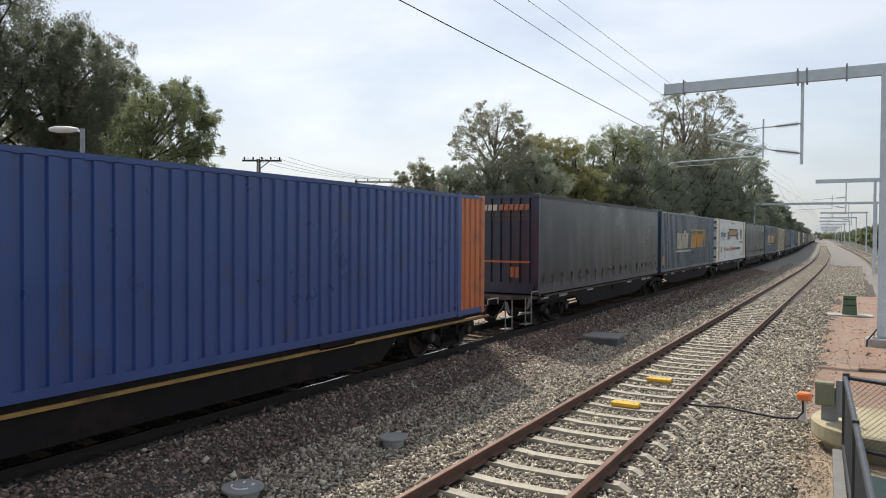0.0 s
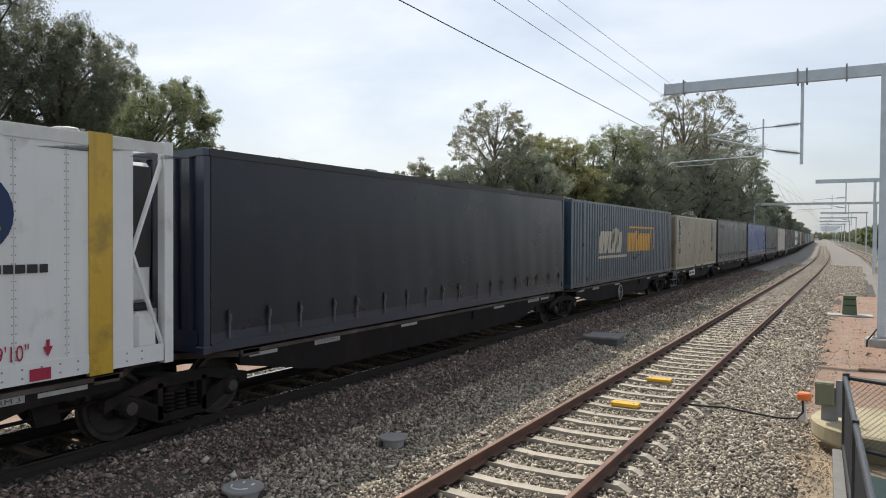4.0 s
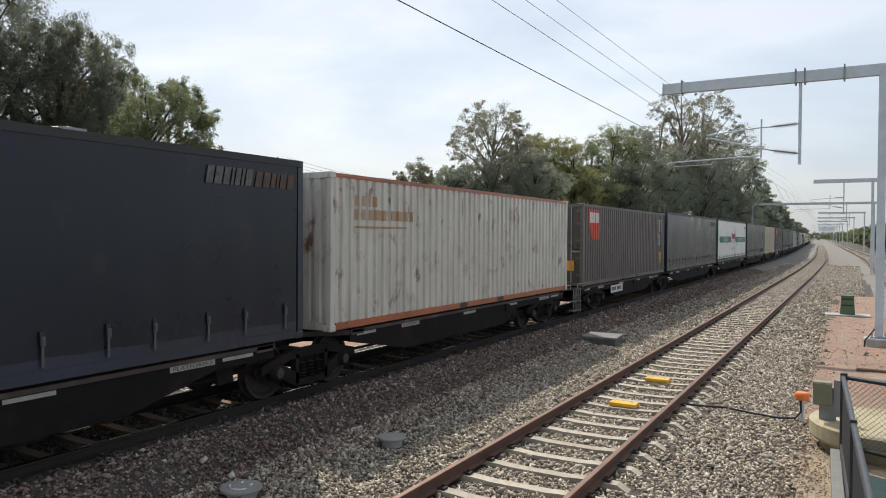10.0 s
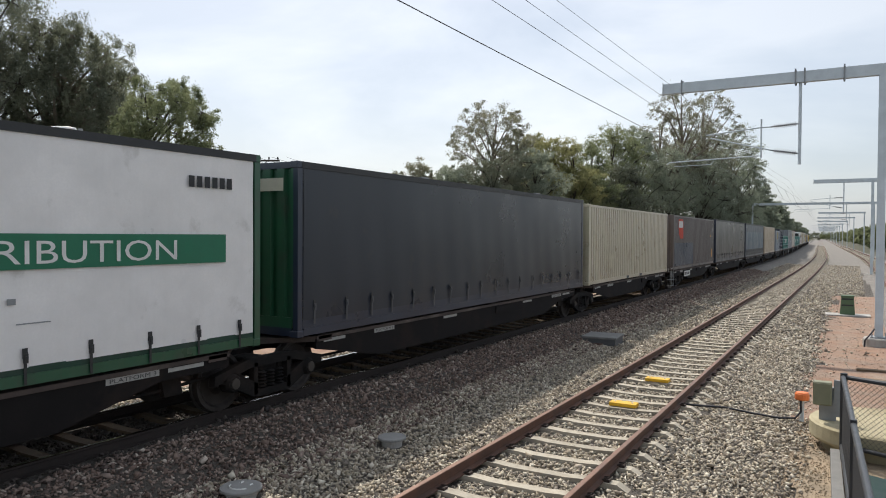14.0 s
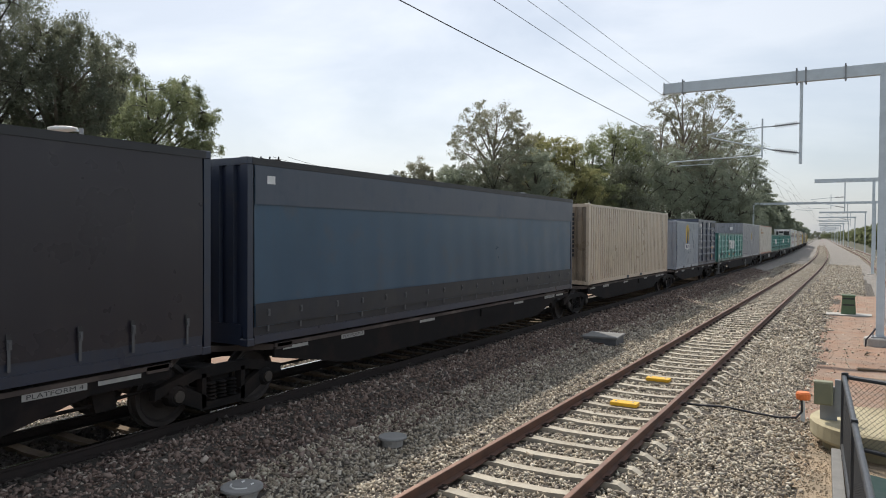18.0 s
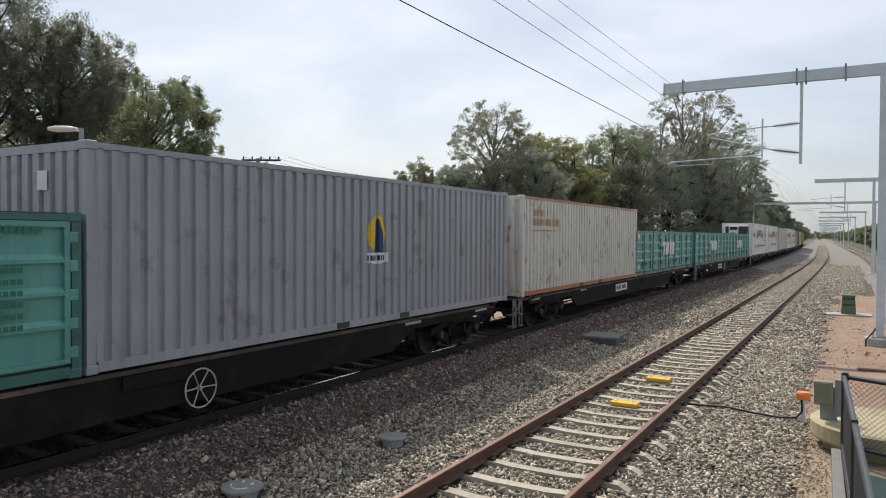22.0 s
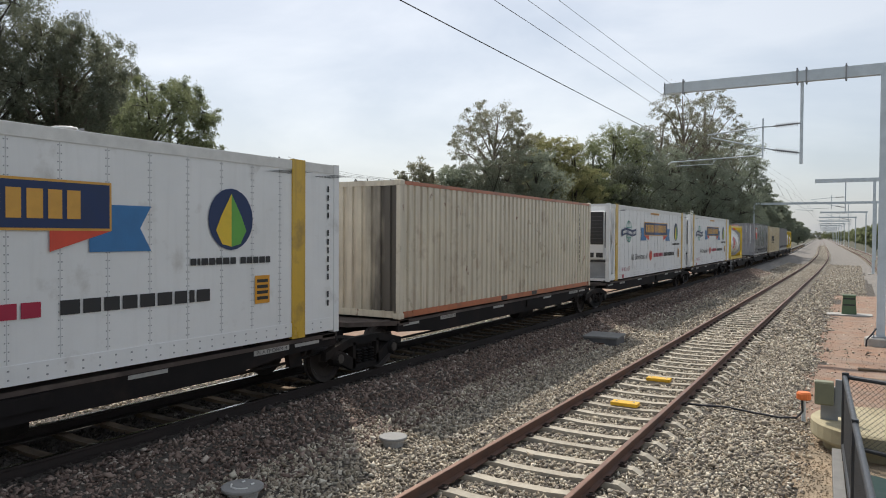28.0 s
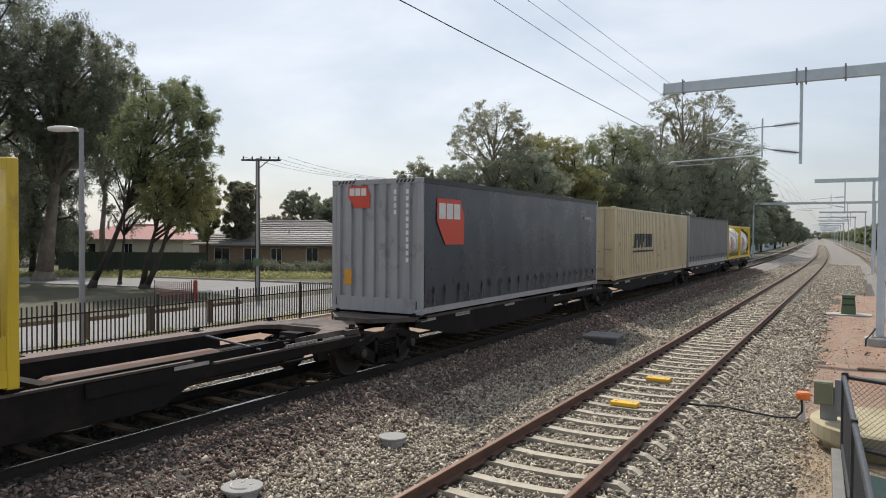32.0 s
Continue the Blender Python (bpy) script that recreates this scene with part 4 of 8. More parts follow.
def hollow_box(c, L, H, frame, roof_mat, posts=(), roof_wave=True, rail_low=None, rail_top=0.1, rail_high=None):
    """Frame shared by all box containers: corner posts, rails, castings, floor and roof."""
    w, l = WID / 2, L / 2
    corner = to_mesh(bx(-0.089, 0.089, -0.081, 0.081, 0, 0.118, bevel=0.012), "corner_casting")
    corner.materials.append(frame)
    for sx in (-1, 1):
        for sy in (-1, 1):
            for z in (0.0, H - 0.118):
                o = new("corner_casting", corner)
                o.parent = c
                o.matrix_basis = pose(sx * (w - 0.085), sy * (l - 0.078), z)
            x0, x1 = sorted((sx * w, sx * (w - 0.11)))
            y0, y1 = sorted((sy * l, sy * (l - 0.13)))
            part("corner_post", bx(x0 + 0.004, x1 - 0.004, y0 + 0.004, y1 - 0.004, 0.118, H - 0.118), frame, c)
        x0, x1 = sorted((sx * w, sx * (w - 0.09)))
        part("top_rail", bx(x0 + 0.006, x1 - 0.006, -l + 0.16, l - 0.16, H - rail_top, H - 0.02), rail_high or frame, c)
        part("bottom_rail", bx(x0 + 0.004, x1 - 0.004, -l + 0.16, l - 0.16, 0.02, 0.15), rail_low or frame, c)
        for py in posts:
            part("lifting_post", bx(x0 - 0.003, x1 + 0.003, py - 0.09, py + 0.09, 0.0, H + 0.004), frame, c)
    for sy in (-1, 1):
        y0, y1 = sorted((sy * l, sy * (l - 0.09)))
        part("end_rail", bx(-w + 0.16, w - 0.16, y0 + 0.004, y1 - 0.004, H - 0.12, H - 0.01), frame, c)
        part("end_sill", bx(-w + 0.16, w - 0.16, y0 + 0.004, y1 - 0.004, 0.02, 0.16), frame, c)
    part("floor", bx(-w + 0.1, w - 0.1, -l + 0.1, l - 0.1, 0.1, 0.16), M["timber"], c)
    if roof_wave:
        bm = B()
        prev = None
        for y, d in waves(-l + 0.1, l - 0.1, 0.22, 0.02):
            cur = [bm.verts.new((x, y, H - 0.03 + d)) for x in (-w + 0.08, w - 0.08)]
            if prev:
                bm.faces.new((prev[0], prev[1], cur[1], cur[0]))
            prev = cur
        part("roof", bm, roof_mat, c)
    else:
        part("roof", bx(-w + 0.05, w - 0.05, -l + 0.08, l - 0.08, H - 0.07, H - 0.006), roof_mat, c)


def doors(c, y, out, H, mat, bar_mat, hinge_mat):
    """Two door leaves with lock rods and hinges; out: -1 or 1, the way they look."""
    w = WID / 2
    for side in (-1, 1):
        x0, x1 = sorted((side * 0.012, side * (w - 0.115)))
        d = part("door", bx(x0, x1, y - out * 0.03 - 0.022, y - out * 0.03 + 0.022, 0.17, H - 0.13), mat, c)
        for k in range(4):
            z = 0.3 + k * (H - 0.6) / 4
            part("panel", bx(x0 + 0.09, x1 - 0.09, y + out * 0.0 - 0.014, y + out * 0.0 + 0.006, z, z + (H - 0.6) / 4 - 0.12), mat, d)
        for q in (0.28, 0.72):
            x = x0 + (x1 - x0) * q
            part("lock_rod", tube(B(), (x, y + out * 0.045, 0.13), (x, y + out * 0.045, H - 0.1), 0.02, 8), bar_mat, d)
            part("rod_handle", bx(min(x, x + side * 0.3), max(x, x + side * 0.3), y + out * 0.05 - 0.012, y + out * 0.05 + 0.012, 1.05 + 0.2 * q, 1.1 + 0.2 * q), bar_mat, d)
        for z in (0.35, 0.95, 1.55, 2.15, 2.6):
            if z < H - 0.2:
                xh0, xh1 = sorted((side * (w - 0.02), side * (w - 0.24)))
                part("hinge", bx(xh0, xh1, y + out * 0.0 - 0.03, y + out * 0.0 + 0.03, z, z + 0.09), hinge_mat, d)


def place(c, centre):
    """Puts a thing on the deck; its way along the line is keyed at the end."""
    TRAIN.append((c, centre, DECK))
    return c


TRAIN, DECK = [], 1.0


def box_container(label, L, H, centre, side, frame=None, rail_low=None, near_end="wall", posts=(), end_mat=None, far_part=None, rail_high=None):
    c = tagged(empty("shipping_container"), label, "container", "containers on the train")
    frame, end_mat = frame or side, end_mat or side
    w, l = WID / 2, L / 2
    hollow_box(c, L, H, frame, side, posts, rail_low=rail_low, rail_high=rail_high)
    cuts = [-l + 0.13] + [q for p in sorted(posts) for q in (p - 0.09, p + 0.09)] + [l - 0.13]
    allp = []
    for a, b in zip(cuts[::2], cuts[1::2]):
        pts = waves(a, b, 0.287 if L > 14 else 0.267, 0.038 if L > 14 else 0.046)
        allp += pts
        for sx in (1, -1):
            m = far_part if far_part is not None and a > 0 and posts and a > posts[-1] else side
            part("side_panel", wave_sheet(pts, sx * (w - 0.006), 0.15, H - 0.09, "y", sx), m, c)
    for sy in (-1, 1):
        kind = near_end if sy < 0 else "wall"
        if kind == "doors":
            doors(c, sy * (l - 0.03), sy, H, end_mat, M["galv_dark"], frame)
        else:
            part("end_panel", wave_sheet(waves(-w + 0.11, w - 0.11, 0.25, 0.045), sy * (l - 0.01), 0.16, H - 0.1, "x", sy), end_mat, c)
    for y in (-1.03, 1.03):
        if L < 13:
            part("fork_pocket", bx(w - 0.02, w + 0.001, y - 0.18, y + 0.18, 0.03, 0.14), M["dark"], c)
    return place(c, centre), allp


def curtain_container(label, L, H, centre, cloth, frame, buckles=18, buckle_mat=None, skirt=None, end_mat=None, roof=None, rail=None, hem=0.29, buckle_z=0.5):
    c = tagged(empty("curtain_sided_container"), label, "container", "containers on the train")
    w, l = WID / 2, L / 2
    hollow_box(c, L, H, frame, roof or frame, (), roof_wave=False, rail_top=0.11)
    rng = random.Random(int(centre * 10))
    for sx in (1, -1):
        bm = B()
        nz, ny = 7, int(L / 0.16)
        grid = []
        ph = rng.uniform(0, 6)
        for j in range(ny + 1):
            y = -l + 0.15 + (L - 0.3) * j / ny
            col = []
            for i in range(nz):
                z = hem + (H - 0.11 - hem) * i / (nz - 1)
                loose = 1 - i / (nz - 1)
                d = 0.010 * math.sin(y * 2.1 + ph) * loose + 0.007 * math.sin(y * 7.3 + 2 * ph + z) * loose + 0.012 * noise.noise(Vector((y * 0.6, z * 0.8, centre)))
                col.append(bm.verts.new((sx * (w - 0.012 + d), y, z)))
            grid.append(col)
        for a, b in zip(grid[:-1], grid[1:]):
            for i in range(nz - 1):
                bm.faces.new((a[i], b[i], b[i + 1], a[i + 1]))
        part("curtain", bm, cloth, c, smooth=True)
        x0, x1 = sorted((sx * (w - 0.02), sx * (w - 0.10)))
        part("side_board", bx(x0, x1, -l + 0.15, l - 0.15, 0.15, hem + 0.01), skirt or frame, c)
        part("curtain_rail", bx(x0 - 0.004, x1 + 0.028 if sx > 0 else x1 + 0.004, -l + 0.1, l - 0.1, H - 0.115, H - 0.005), rail or M["dark"], c)
        if sx > 0:
            strap, clasp = to_mesh(bx(0, 0.008, -0.03, 0.03, 0.0, 0.12), "strap"), to_mesh(box(box(bx(0.006, 0.03, -0.026, 0.026, -0.05, 0.06), 0.02, 0.04, -0.016, 0.016, -0.03, 0.03), 0.004, 0.014, -0.017, 0.017, -0.30, -0.05), "buckle")
            strap.materials.append(M["dark"])
            clasp.materials.append(buckle_mat or M["clasp"])
            for k in range(buckles):
                y = -l + 0.5 + (L - 1.0) * (k + rng.uniform(-0.12, 0.12)) / (buckles - 1)
                for nm, me in (("strap", strap), ("buckle", clasp)):
                    o = new(nm, me)
                    o.parent = c
                    o.matrix_basis = pose(w + 0.003, y, buckle_z, 0, 0, rng.uniform(-2, 2))
    for sy in (-1, 1):
        part("end_panel", wave_sheet(waves(-w + 0.11, w - 0.11, 0.3, 0.06), sy * (l - 0.01), 0.30, H - 0.1, "x", sy), end_mat or frame, c)
        part("end_kick_plate", bx(-w + 0.14, w - 0.14, sy * (l - 0.02) - 0.015, sy * (l - 0.02) + 0.015, 0.15, 0.34), end_mat or frame, c)
    for y in (-3.2, 3.2):
        part("sheeting_clip", bx(w - 0.06, w + 0.01, y - 0.16, y + 0.16, H - 0.012, H + 0.02), M["galv_dark"], c)
    return place(c, centre)

# ---------------------------------------------------------------- wagons
def bogie(parent, y):
    """Three-piece bogie: bolster with side frames, springs, wheelsets."""
    bo = part("bogie", box(box(B(), -1.0, 1.0, y - 0.2, y + 0.2, 0.42, 0.72, bevel=0.02), -0.3, 0.3, y - 0.3, y + 0.3, 0.7, 0.8), M["bogie"], parent)
    for sx in (-1, 1):
        x0, x1 = sorted((sx * 0.98, sx * 1.1))
        bm = B()
        # the frame as three bars round the spring opening
        prism(bm, [(y - 1.24, 0.46), (y - 1.22, 0.62), (y - 0.5, 0.79), (y + 0.5, 0.79), (y + 1.22, 0.62), (y + 1.24, 0.46), (y + 0.5, 0.64), (y - 0.5, 0.64)], x0, x1)
        prism(bm, [(y - 1.1, 0.5), (y - 0.84, 0.62), (y - 0.32, 0.36), (y - 0.4, 0.16)], x0, x1)
        prism(bm, [(y + 1.1, 0.5), (y + 0.84, 0.62), (y + 0.32, 0.36), (y + 0.4, 0.16)][::-1], x0, x1)
        prism(bm, [(y - 0.4, 0.16), (y + 0.4, 0.16), (y + 0.4, 0.27), (y - 0.4, 0.27)], x0, x1)
        for q in (-0.42, 0.34):
            box(bm, x0, x1, y + q, y + q + 0.08, 0.2, 0.7)
        part("side_frame", bm, M["bogie"], bo)
        for k in range(3):
            bm = B()
            ys = y - 0.2 + 0.2 * k
            for i in range(5):
                lathe(bm, [(0.055, 0.28 + i * 0.055), (0.085, 0.30 + i * 0.055), (0.055, 0.32 + i * 0.055)], "z", (sx * 1.04, ys, 0), 8)
            part("spring", bm, M["bogie"], bo)
        for q in (-0.875, 0.875):
            part("axle_box", lathe(B(), [(0.15, sx * 0.96), (0.15, sx * 1.1), (0.12, sx * 1.15)], "x", (0, y + q, 0.46), 12), M["bogie"], bo)
            part("axle_cap", lathe(B(), [(0.085, sx * 1.15), (0.085, sx * 1.175), (0.03, sx * 1.18)], "x", (0, y + q, 0.46), 10), M["cap"], bo)
    for q in (-0.875, 0.875):
        bm = tube(B(), (-0.95, 0, 0), (0.95, 0, 0), 0.085, 10)
        for sx in (-1, 1):
            lathe(bm, [(0.09, sx * 0.68), (0.20, sx * 0.70), (0.36, sx * 0.70), (0.40, sx * 0.685), (0.49, sx * 0.685), (0.485, sx * 0.715), (0.462, sx * 0.72), (0.458, sx * 0.82), (0.40, sx * 0.82), (0.36, sx * 0.78), (0.20, sx * 0.775), (0.11, sx * 0.85), (0.09, sx * 0.85)], "x", seg=24)
        ws = part("wheelset", bm, M["wheel"], bo, smooth=False)
        ws.location = (0, y + q, 0.46)
        WHEELS.append((ws, parent, y + q))
    return bo


WHEELS = []


def brake_wheel(parent, y, z=0.54):
    bm = B()
    k = 20
    for i in range(k):
        a, b = 2 * math.pi * i / k, 2 * math.pi * (i + 1) / k
        tube(bm, (1.24, y + math.cos(a) * 0.28, z + math.sin(a) * 0.28), (1.24, y + math.cos(b) * 0.28, z + math.sin(b) * 0.28), 0.013, 5, caps=False)
    for i in range(6):
        a = 2 * math.pi * i / 6
        tube(bm, (1.2, y, z), (1.24, y + math.cos(a) * 0.28, z + math.sin(a) * 0.28), 0.011, 5)
    tube(bm, (1.0, y, z), (1.25, y, z), 0.03, 8)
    part("brake_wheel", bm, M["handbrake"], parent, "pale spoked hand-brake wheel")


def end_steps(parent, y, out):
    """Steps, hand rails, coupler and hoses at the coupled end of a wagon."""
    bm = B()
    for q in (0.0, 0.42):
        yy = y - out * 0.05 + out * q
        pipe(bm, [(1.3, yy, 1.0), (1.3, yy, 0.22)], 0.018, 6)
    for z in (0.24, 0.55):
        box(bm, 1.12, 1.34, min(y - out * 0.05, y + out * 0.37), max(y - out * 0.05, y + out * 0.37), z, z + 0.025)
    part("steps", bm, M["step_steel"], parent, "grey steel side steps")
    part("step_bracket", prism(B(), [(y, 0.98), (y + out * 0.1, 0.98), (y + out * 0.24, 0.7), (y + out * 0.2, 0.66), (y, 0.82)], 1.27, 1.30), M["clasp"], parent)
    bm = tube(B(), (0, y, 0.78), (0, y + out * 0.75, 0.78), 0.09, 8)
    box(bm, -0.14, 0.14, min(y + out * 0.55, y + out * 0.8), max(y + out * 0.55, y + out * 0.8), 0.64, 0.92)
    part("coupler", bm, M["bogie"], parent)
    pts = [(0.5, y, 0.85), (0.5, y + out * 0.25, 0.62), (0.42, y + out * 0.55, 0.4), (0.3, y + out * 0.8, 0.5)]
    part("brake_hose", pipe(B(), pts, 0.022, 6), M["wire"], parent)
    part("grab_rail", pipe(B(), [(1.2, y - out * 0.3, 0.98), (1.2, y - out * 0.3, 1.12), (1.2, y - out * 0.9, 1.12), (1.2, y - out * 0.9, 0.98)], 0.015, 6), M["handbrake"], parent)


def wagon(label, y0, y1, bogies, belly=0.4, steps=(), wheel_at=None, plate=None, seed=0, hollow=None, number=None):
    """One platform of a container wagon between y0 and y1 along the train, on the bogies given."""
    c = (y0 + y1) / 2
    wgn = tagged(empty("container_wagon"), label, "railway wagon", "wagons of the train")
    a, b = y0 - c, y1 - c
    near = [q - c for q in bogies]
    lo = max([a + 0.65] + [q + 1.5 for q in near if a + 1 < q < 0])
    hi = min([b - 2.1] + [q - 2.1 for q in near if 0 < q < b - 1])
    s_lo, s_hi = (0.8 if near[0] > a + 1 and near[0] < 0 else 2.2), (0.8 if 0 < near[-1] < b - 1 else 1.5)
    top = DECK - 0.03
    for sx in (-1, 1):
        x0, x1 = sorted((sx * 1.18, sx * 0.78))
        if hollow and sx > 0:
            part("side_sill_top", bx(x0, x1, a + 0.9, -0.6, top - 0.06, top), M["wagon_top"], wgn, "dusty brown top plate")
            part("side_sill_edge", bx(1.1, x1, -0.6, 2.1, top - 0.06, top - 0.03), M["wagon_top"], wgn)
            part("side_sill_edge", bx(1.1, x1, 2.5, b - 0.9, top - 0.15, top - 0.12), M["wagon_top"], wgn)
        else:
            part("side_sill_top", bx(x0, x1, a + 0.9, b - 0.9, top - 0.06, top), M["deck_dust"] if hollow else M["wagon_top"], wgn, "dusty brown top plate")
        if hollow:
            # inner web and the curved ends of the well between the sills
            part("inner_web", bx(*sorted((sx * 0.8, sx * 0.76)), a + 2.6, b - 2.6, belly + 0.02, top - 0.06), M["wagon"], wgn)
            for q, s in ((a + 0.9, 1), (b - 0.9, -1)):
                pts = [(sx * 1.05, q + s * 1.7), (sx * 0.98, q + s * 1.1), (sx * 0.72, q + s * 0.6), (sx * 0.4, q + s * 0.35)]
                part("corner_plate", prism(B(), pts + [(sx * 0.4, q), (sx * 1.05, q)], top - 0.09, top - 0.004, "z"), M["wagon_top"], wgn)
        xw0, xw1 = sorted((sx * 1.16, sx * 1.1))
        if hollow and sx > 0:
            part("side_sill", prism(B(), [(a + 0.9, top - 0.06), (a + 0.9, top - 0.22), (lo + 0.25, top - 0.23), (lo + s_lo, belly - 0.12), (1.6, belly - 0.12), (2.15, top - 0.32), (b - 0.9, top - 0.3), (b - 0.9, top - 0.15), (2.5, top - 0.15), (2.1, top - 0.06)], xw0, xw1), M["wagon"], wgn)
            continue
        part("side_sill", prism(B(), [(a + 0.9, top - 0.06), (a + 0.9, top - 0.22), (lo + 0.25, top - 0.23), (lo + s_lo, belly), (hi - s_hi, belly), (hi, top - 0.23), (b - 0.9, top - 0.22), (b - 0.9, top - 0.06)], xw0, xw1), M["wagon"], wgn)
    if hollow:
        # plates added to darken the well and cover the sunlit ground below
        part("well_floor", bx(-0.76, 0.76, a + 2.6, 1.7, belly - 0.02, belly + 0.02), M["wagon"], wgn)
        part("well_floor", bx(-0.9, 0.76, 1.7, b - 1.5, top - 0.33, top - 0.3), M["wagon"], wgn)
    well = 0.34 if hollow else 0.1
    part("centre_sill", prism(B(), [(a + 2.2, top - well), (a + 2.1, top - 0.1), (a + 0.1, top - 0.1), (a + 0.1, top - 0.26), (lo, top - 0.26), (lo + s_lo, belly + 0.06), (hi - s_hi, belly + 0.06), (hi, top - 0.26), (b - 0.1, top - 0.26), (b - 0.1, top - 0.1), (b - 1.6, top - 0.1), (b - 1.7, top - well)], -0.22, 0.22), M["wagon"], wgn)
    k = 2 if hollow else max(3, int((b - a) / 2.6))
    if hollow:
        part("air_tank", lathe(B(), [(0.02, hollow - 1.5), (0.15, hollow - 1.44), (0.19, hollow - 1.3), (0.19, hollow + 1.3), (0.15, hollow + 1.44), (0.02, hollow + 1.5)], "y", (0.6, 0, top - 0.2), 16), M["rail"], wgn, "rust-brown air tank")
        part("brake_lever", tube(B(), (-0.6, hollow + 2.3, top - 0.03), (0.9, hollow + 2.1, top - 0.12), 0.02, 6), M["clasp"], wgn)
    for i in range(k + 1):
        y = a + 1.1 + (b - a - 2.2) * i / k
        part("cross_beam", bx(-1.1, 1.1, y - 0.09, y + 0.09, top - 0.24, top - 0.005), M["wagon"], wgn)
    for q in (a, b):
        s = 1 if q < 0 else -1
        part("end_plate", prism(B(), [(-0.45, q + s * 0.12), (0.45, q + s * 0.12), (1.18, q + s * 0.95), (1.18, q + s * 1.3), (-1.18, q + s * 1.3), (-1.18, q + s * 0.95)], top - 0.1, top - 0.008, "z"), M["wagon_top"], wgn, "dusty brown end platform")
    for q in near:
        bogie(wgn, q)
        if q > 0:
            part("brake_hanger", prism(B(), [(q - 2.12, top - 0.2), (q - 1.8, top - 0.2), (q - 1.74, 0.46), (q - 2.05, 0.46)], 0.9, 1.0), M["bogie"], wgn)
    for s in steps:
        end_steps(wgn, a if s < 0 else b, s)
    rng = random.Random(seed)
    for sx in (-1, 1):
        for y in (a + 1.0, a + 2.9, c - c + rng.uniform(-1, 1), b - 2.9, b - 1.0):
            part("twist_lock", box(bx(sx * 1.05 - 0.09, sx * 1.05 + 0.09, y - 0.1, y + 0.1, top - 0.01, top + 0.012), sx * 1.05 - 0.04, sx * 1.05 + 0.04, y - 0.06, y + 0.06, top, top + 0.075, bevel=0.015), M["bogie"], wgn)
    for y in (a + 1.1, a + 5.4, b - 5.2, b - 2.0):
        part("reflector_strip", bx(1.16, 1.166, y, y + 0.62, top - 0.13, top - 0.075), M["strip"], wgn, "pale reflective strip")
    if number is not None:
        for y, w in ((a + 2.65, 0.7), (b - 2.95, 0.8)):
            s = part("name_strip", bx(1.16, 1.168, y, y + w, top - 0.145, top - 0.06), M["strip"], wgn, "pale strip with black lettering")
            lettering("lettering", "PLATFORM %d" % number, w - 0.1, 0.055, M["dark"], s, (1.171, y + 0.05, top - 0.13))
    part("brake_pipe", pipe(B(), [(0.9, a + 0.5, top - 0.35), (0.95, lo, top - 0.42), (0.95, hi, top - 0.42), (0.9, b - 0.5, top - 0.35)], 0.025, 6), M["bogie"], wgn)
    part("air_tank", lathe(B(), [(0.02, -0.6), (0.17, -0.52), (0.19, -0.4), (0.19, 0.4), (0.17, 0.52), (0.02, 0.6)], "y", (0.62, rng.uniform(-1.5, 1.5), top - 0.5), 14), M["bogie"], wgn)
    part("valve_box", bx(1.12, 1.2, rng.uniform(0.3, 1.2), rng.uniform(1.4, 1.7), top - 0.26, top - 0.08), M["wagon"], wgn)
    if wheel_at is not None:
        brake_wheel(wgn, wheel_at - c)
    if plate is not None:
        y = plate - c
        p = part("number_board", bx(1.165, 1.175, y, y + 1.6, top - 0.42, top - 0.13), M["white"], wgn, "dirty white board")
        for k in range(9):
            if k != 4:
                part("print", bx(1.175, 1.178, y + 0.08 + 0.15 * k, y + 0.19 + 0.15 * k, top - 0.34, top - 0.2), M["dark"], p)
    TRAIN.append((wgn, c, 0.0))
    return wgn


PACK = "grimy dark steel platform of an articulated container wagon"


def pack(spans, belly=0.42, boards=(), wheels=(), seed=0, hollow=None):
    """Five articulated platforms; spans: where each one's load starts and ends along the train."""
    cuts = [spans[0][0] - 0.75] + [(a[1] + b[0]) / 2 for a, b in zip(spans[:-1], spans[1:])] + [spans[-1][1] + 0.75]
    for i in range(len(spans)):
        y0, y1 = cuts[i] + (0.12 if i else 0), cuts[i + 1] - (0.12 if i < len(spans) - 1 else 0)
        at = []
        if i == 0:
            at.append(y0 + 2.45)
        at.append(cuts[i + 1] if i < len(spans) - 1 else y1 - 2.45)
        wagon(PACK, y0, y1, at, belly, steps=[s for s, ok in ((-1, i == 0), (1, i == len(spans) - 1)) if ok], plate=next((b for b in boards if y0 < b < y1), None),
              wheel_at=next((b for b in wheels if y0 < b < y1), None), number=5 - i, seed=seed + i, hollow=hollow if hollow and i in (0, 1) else None)


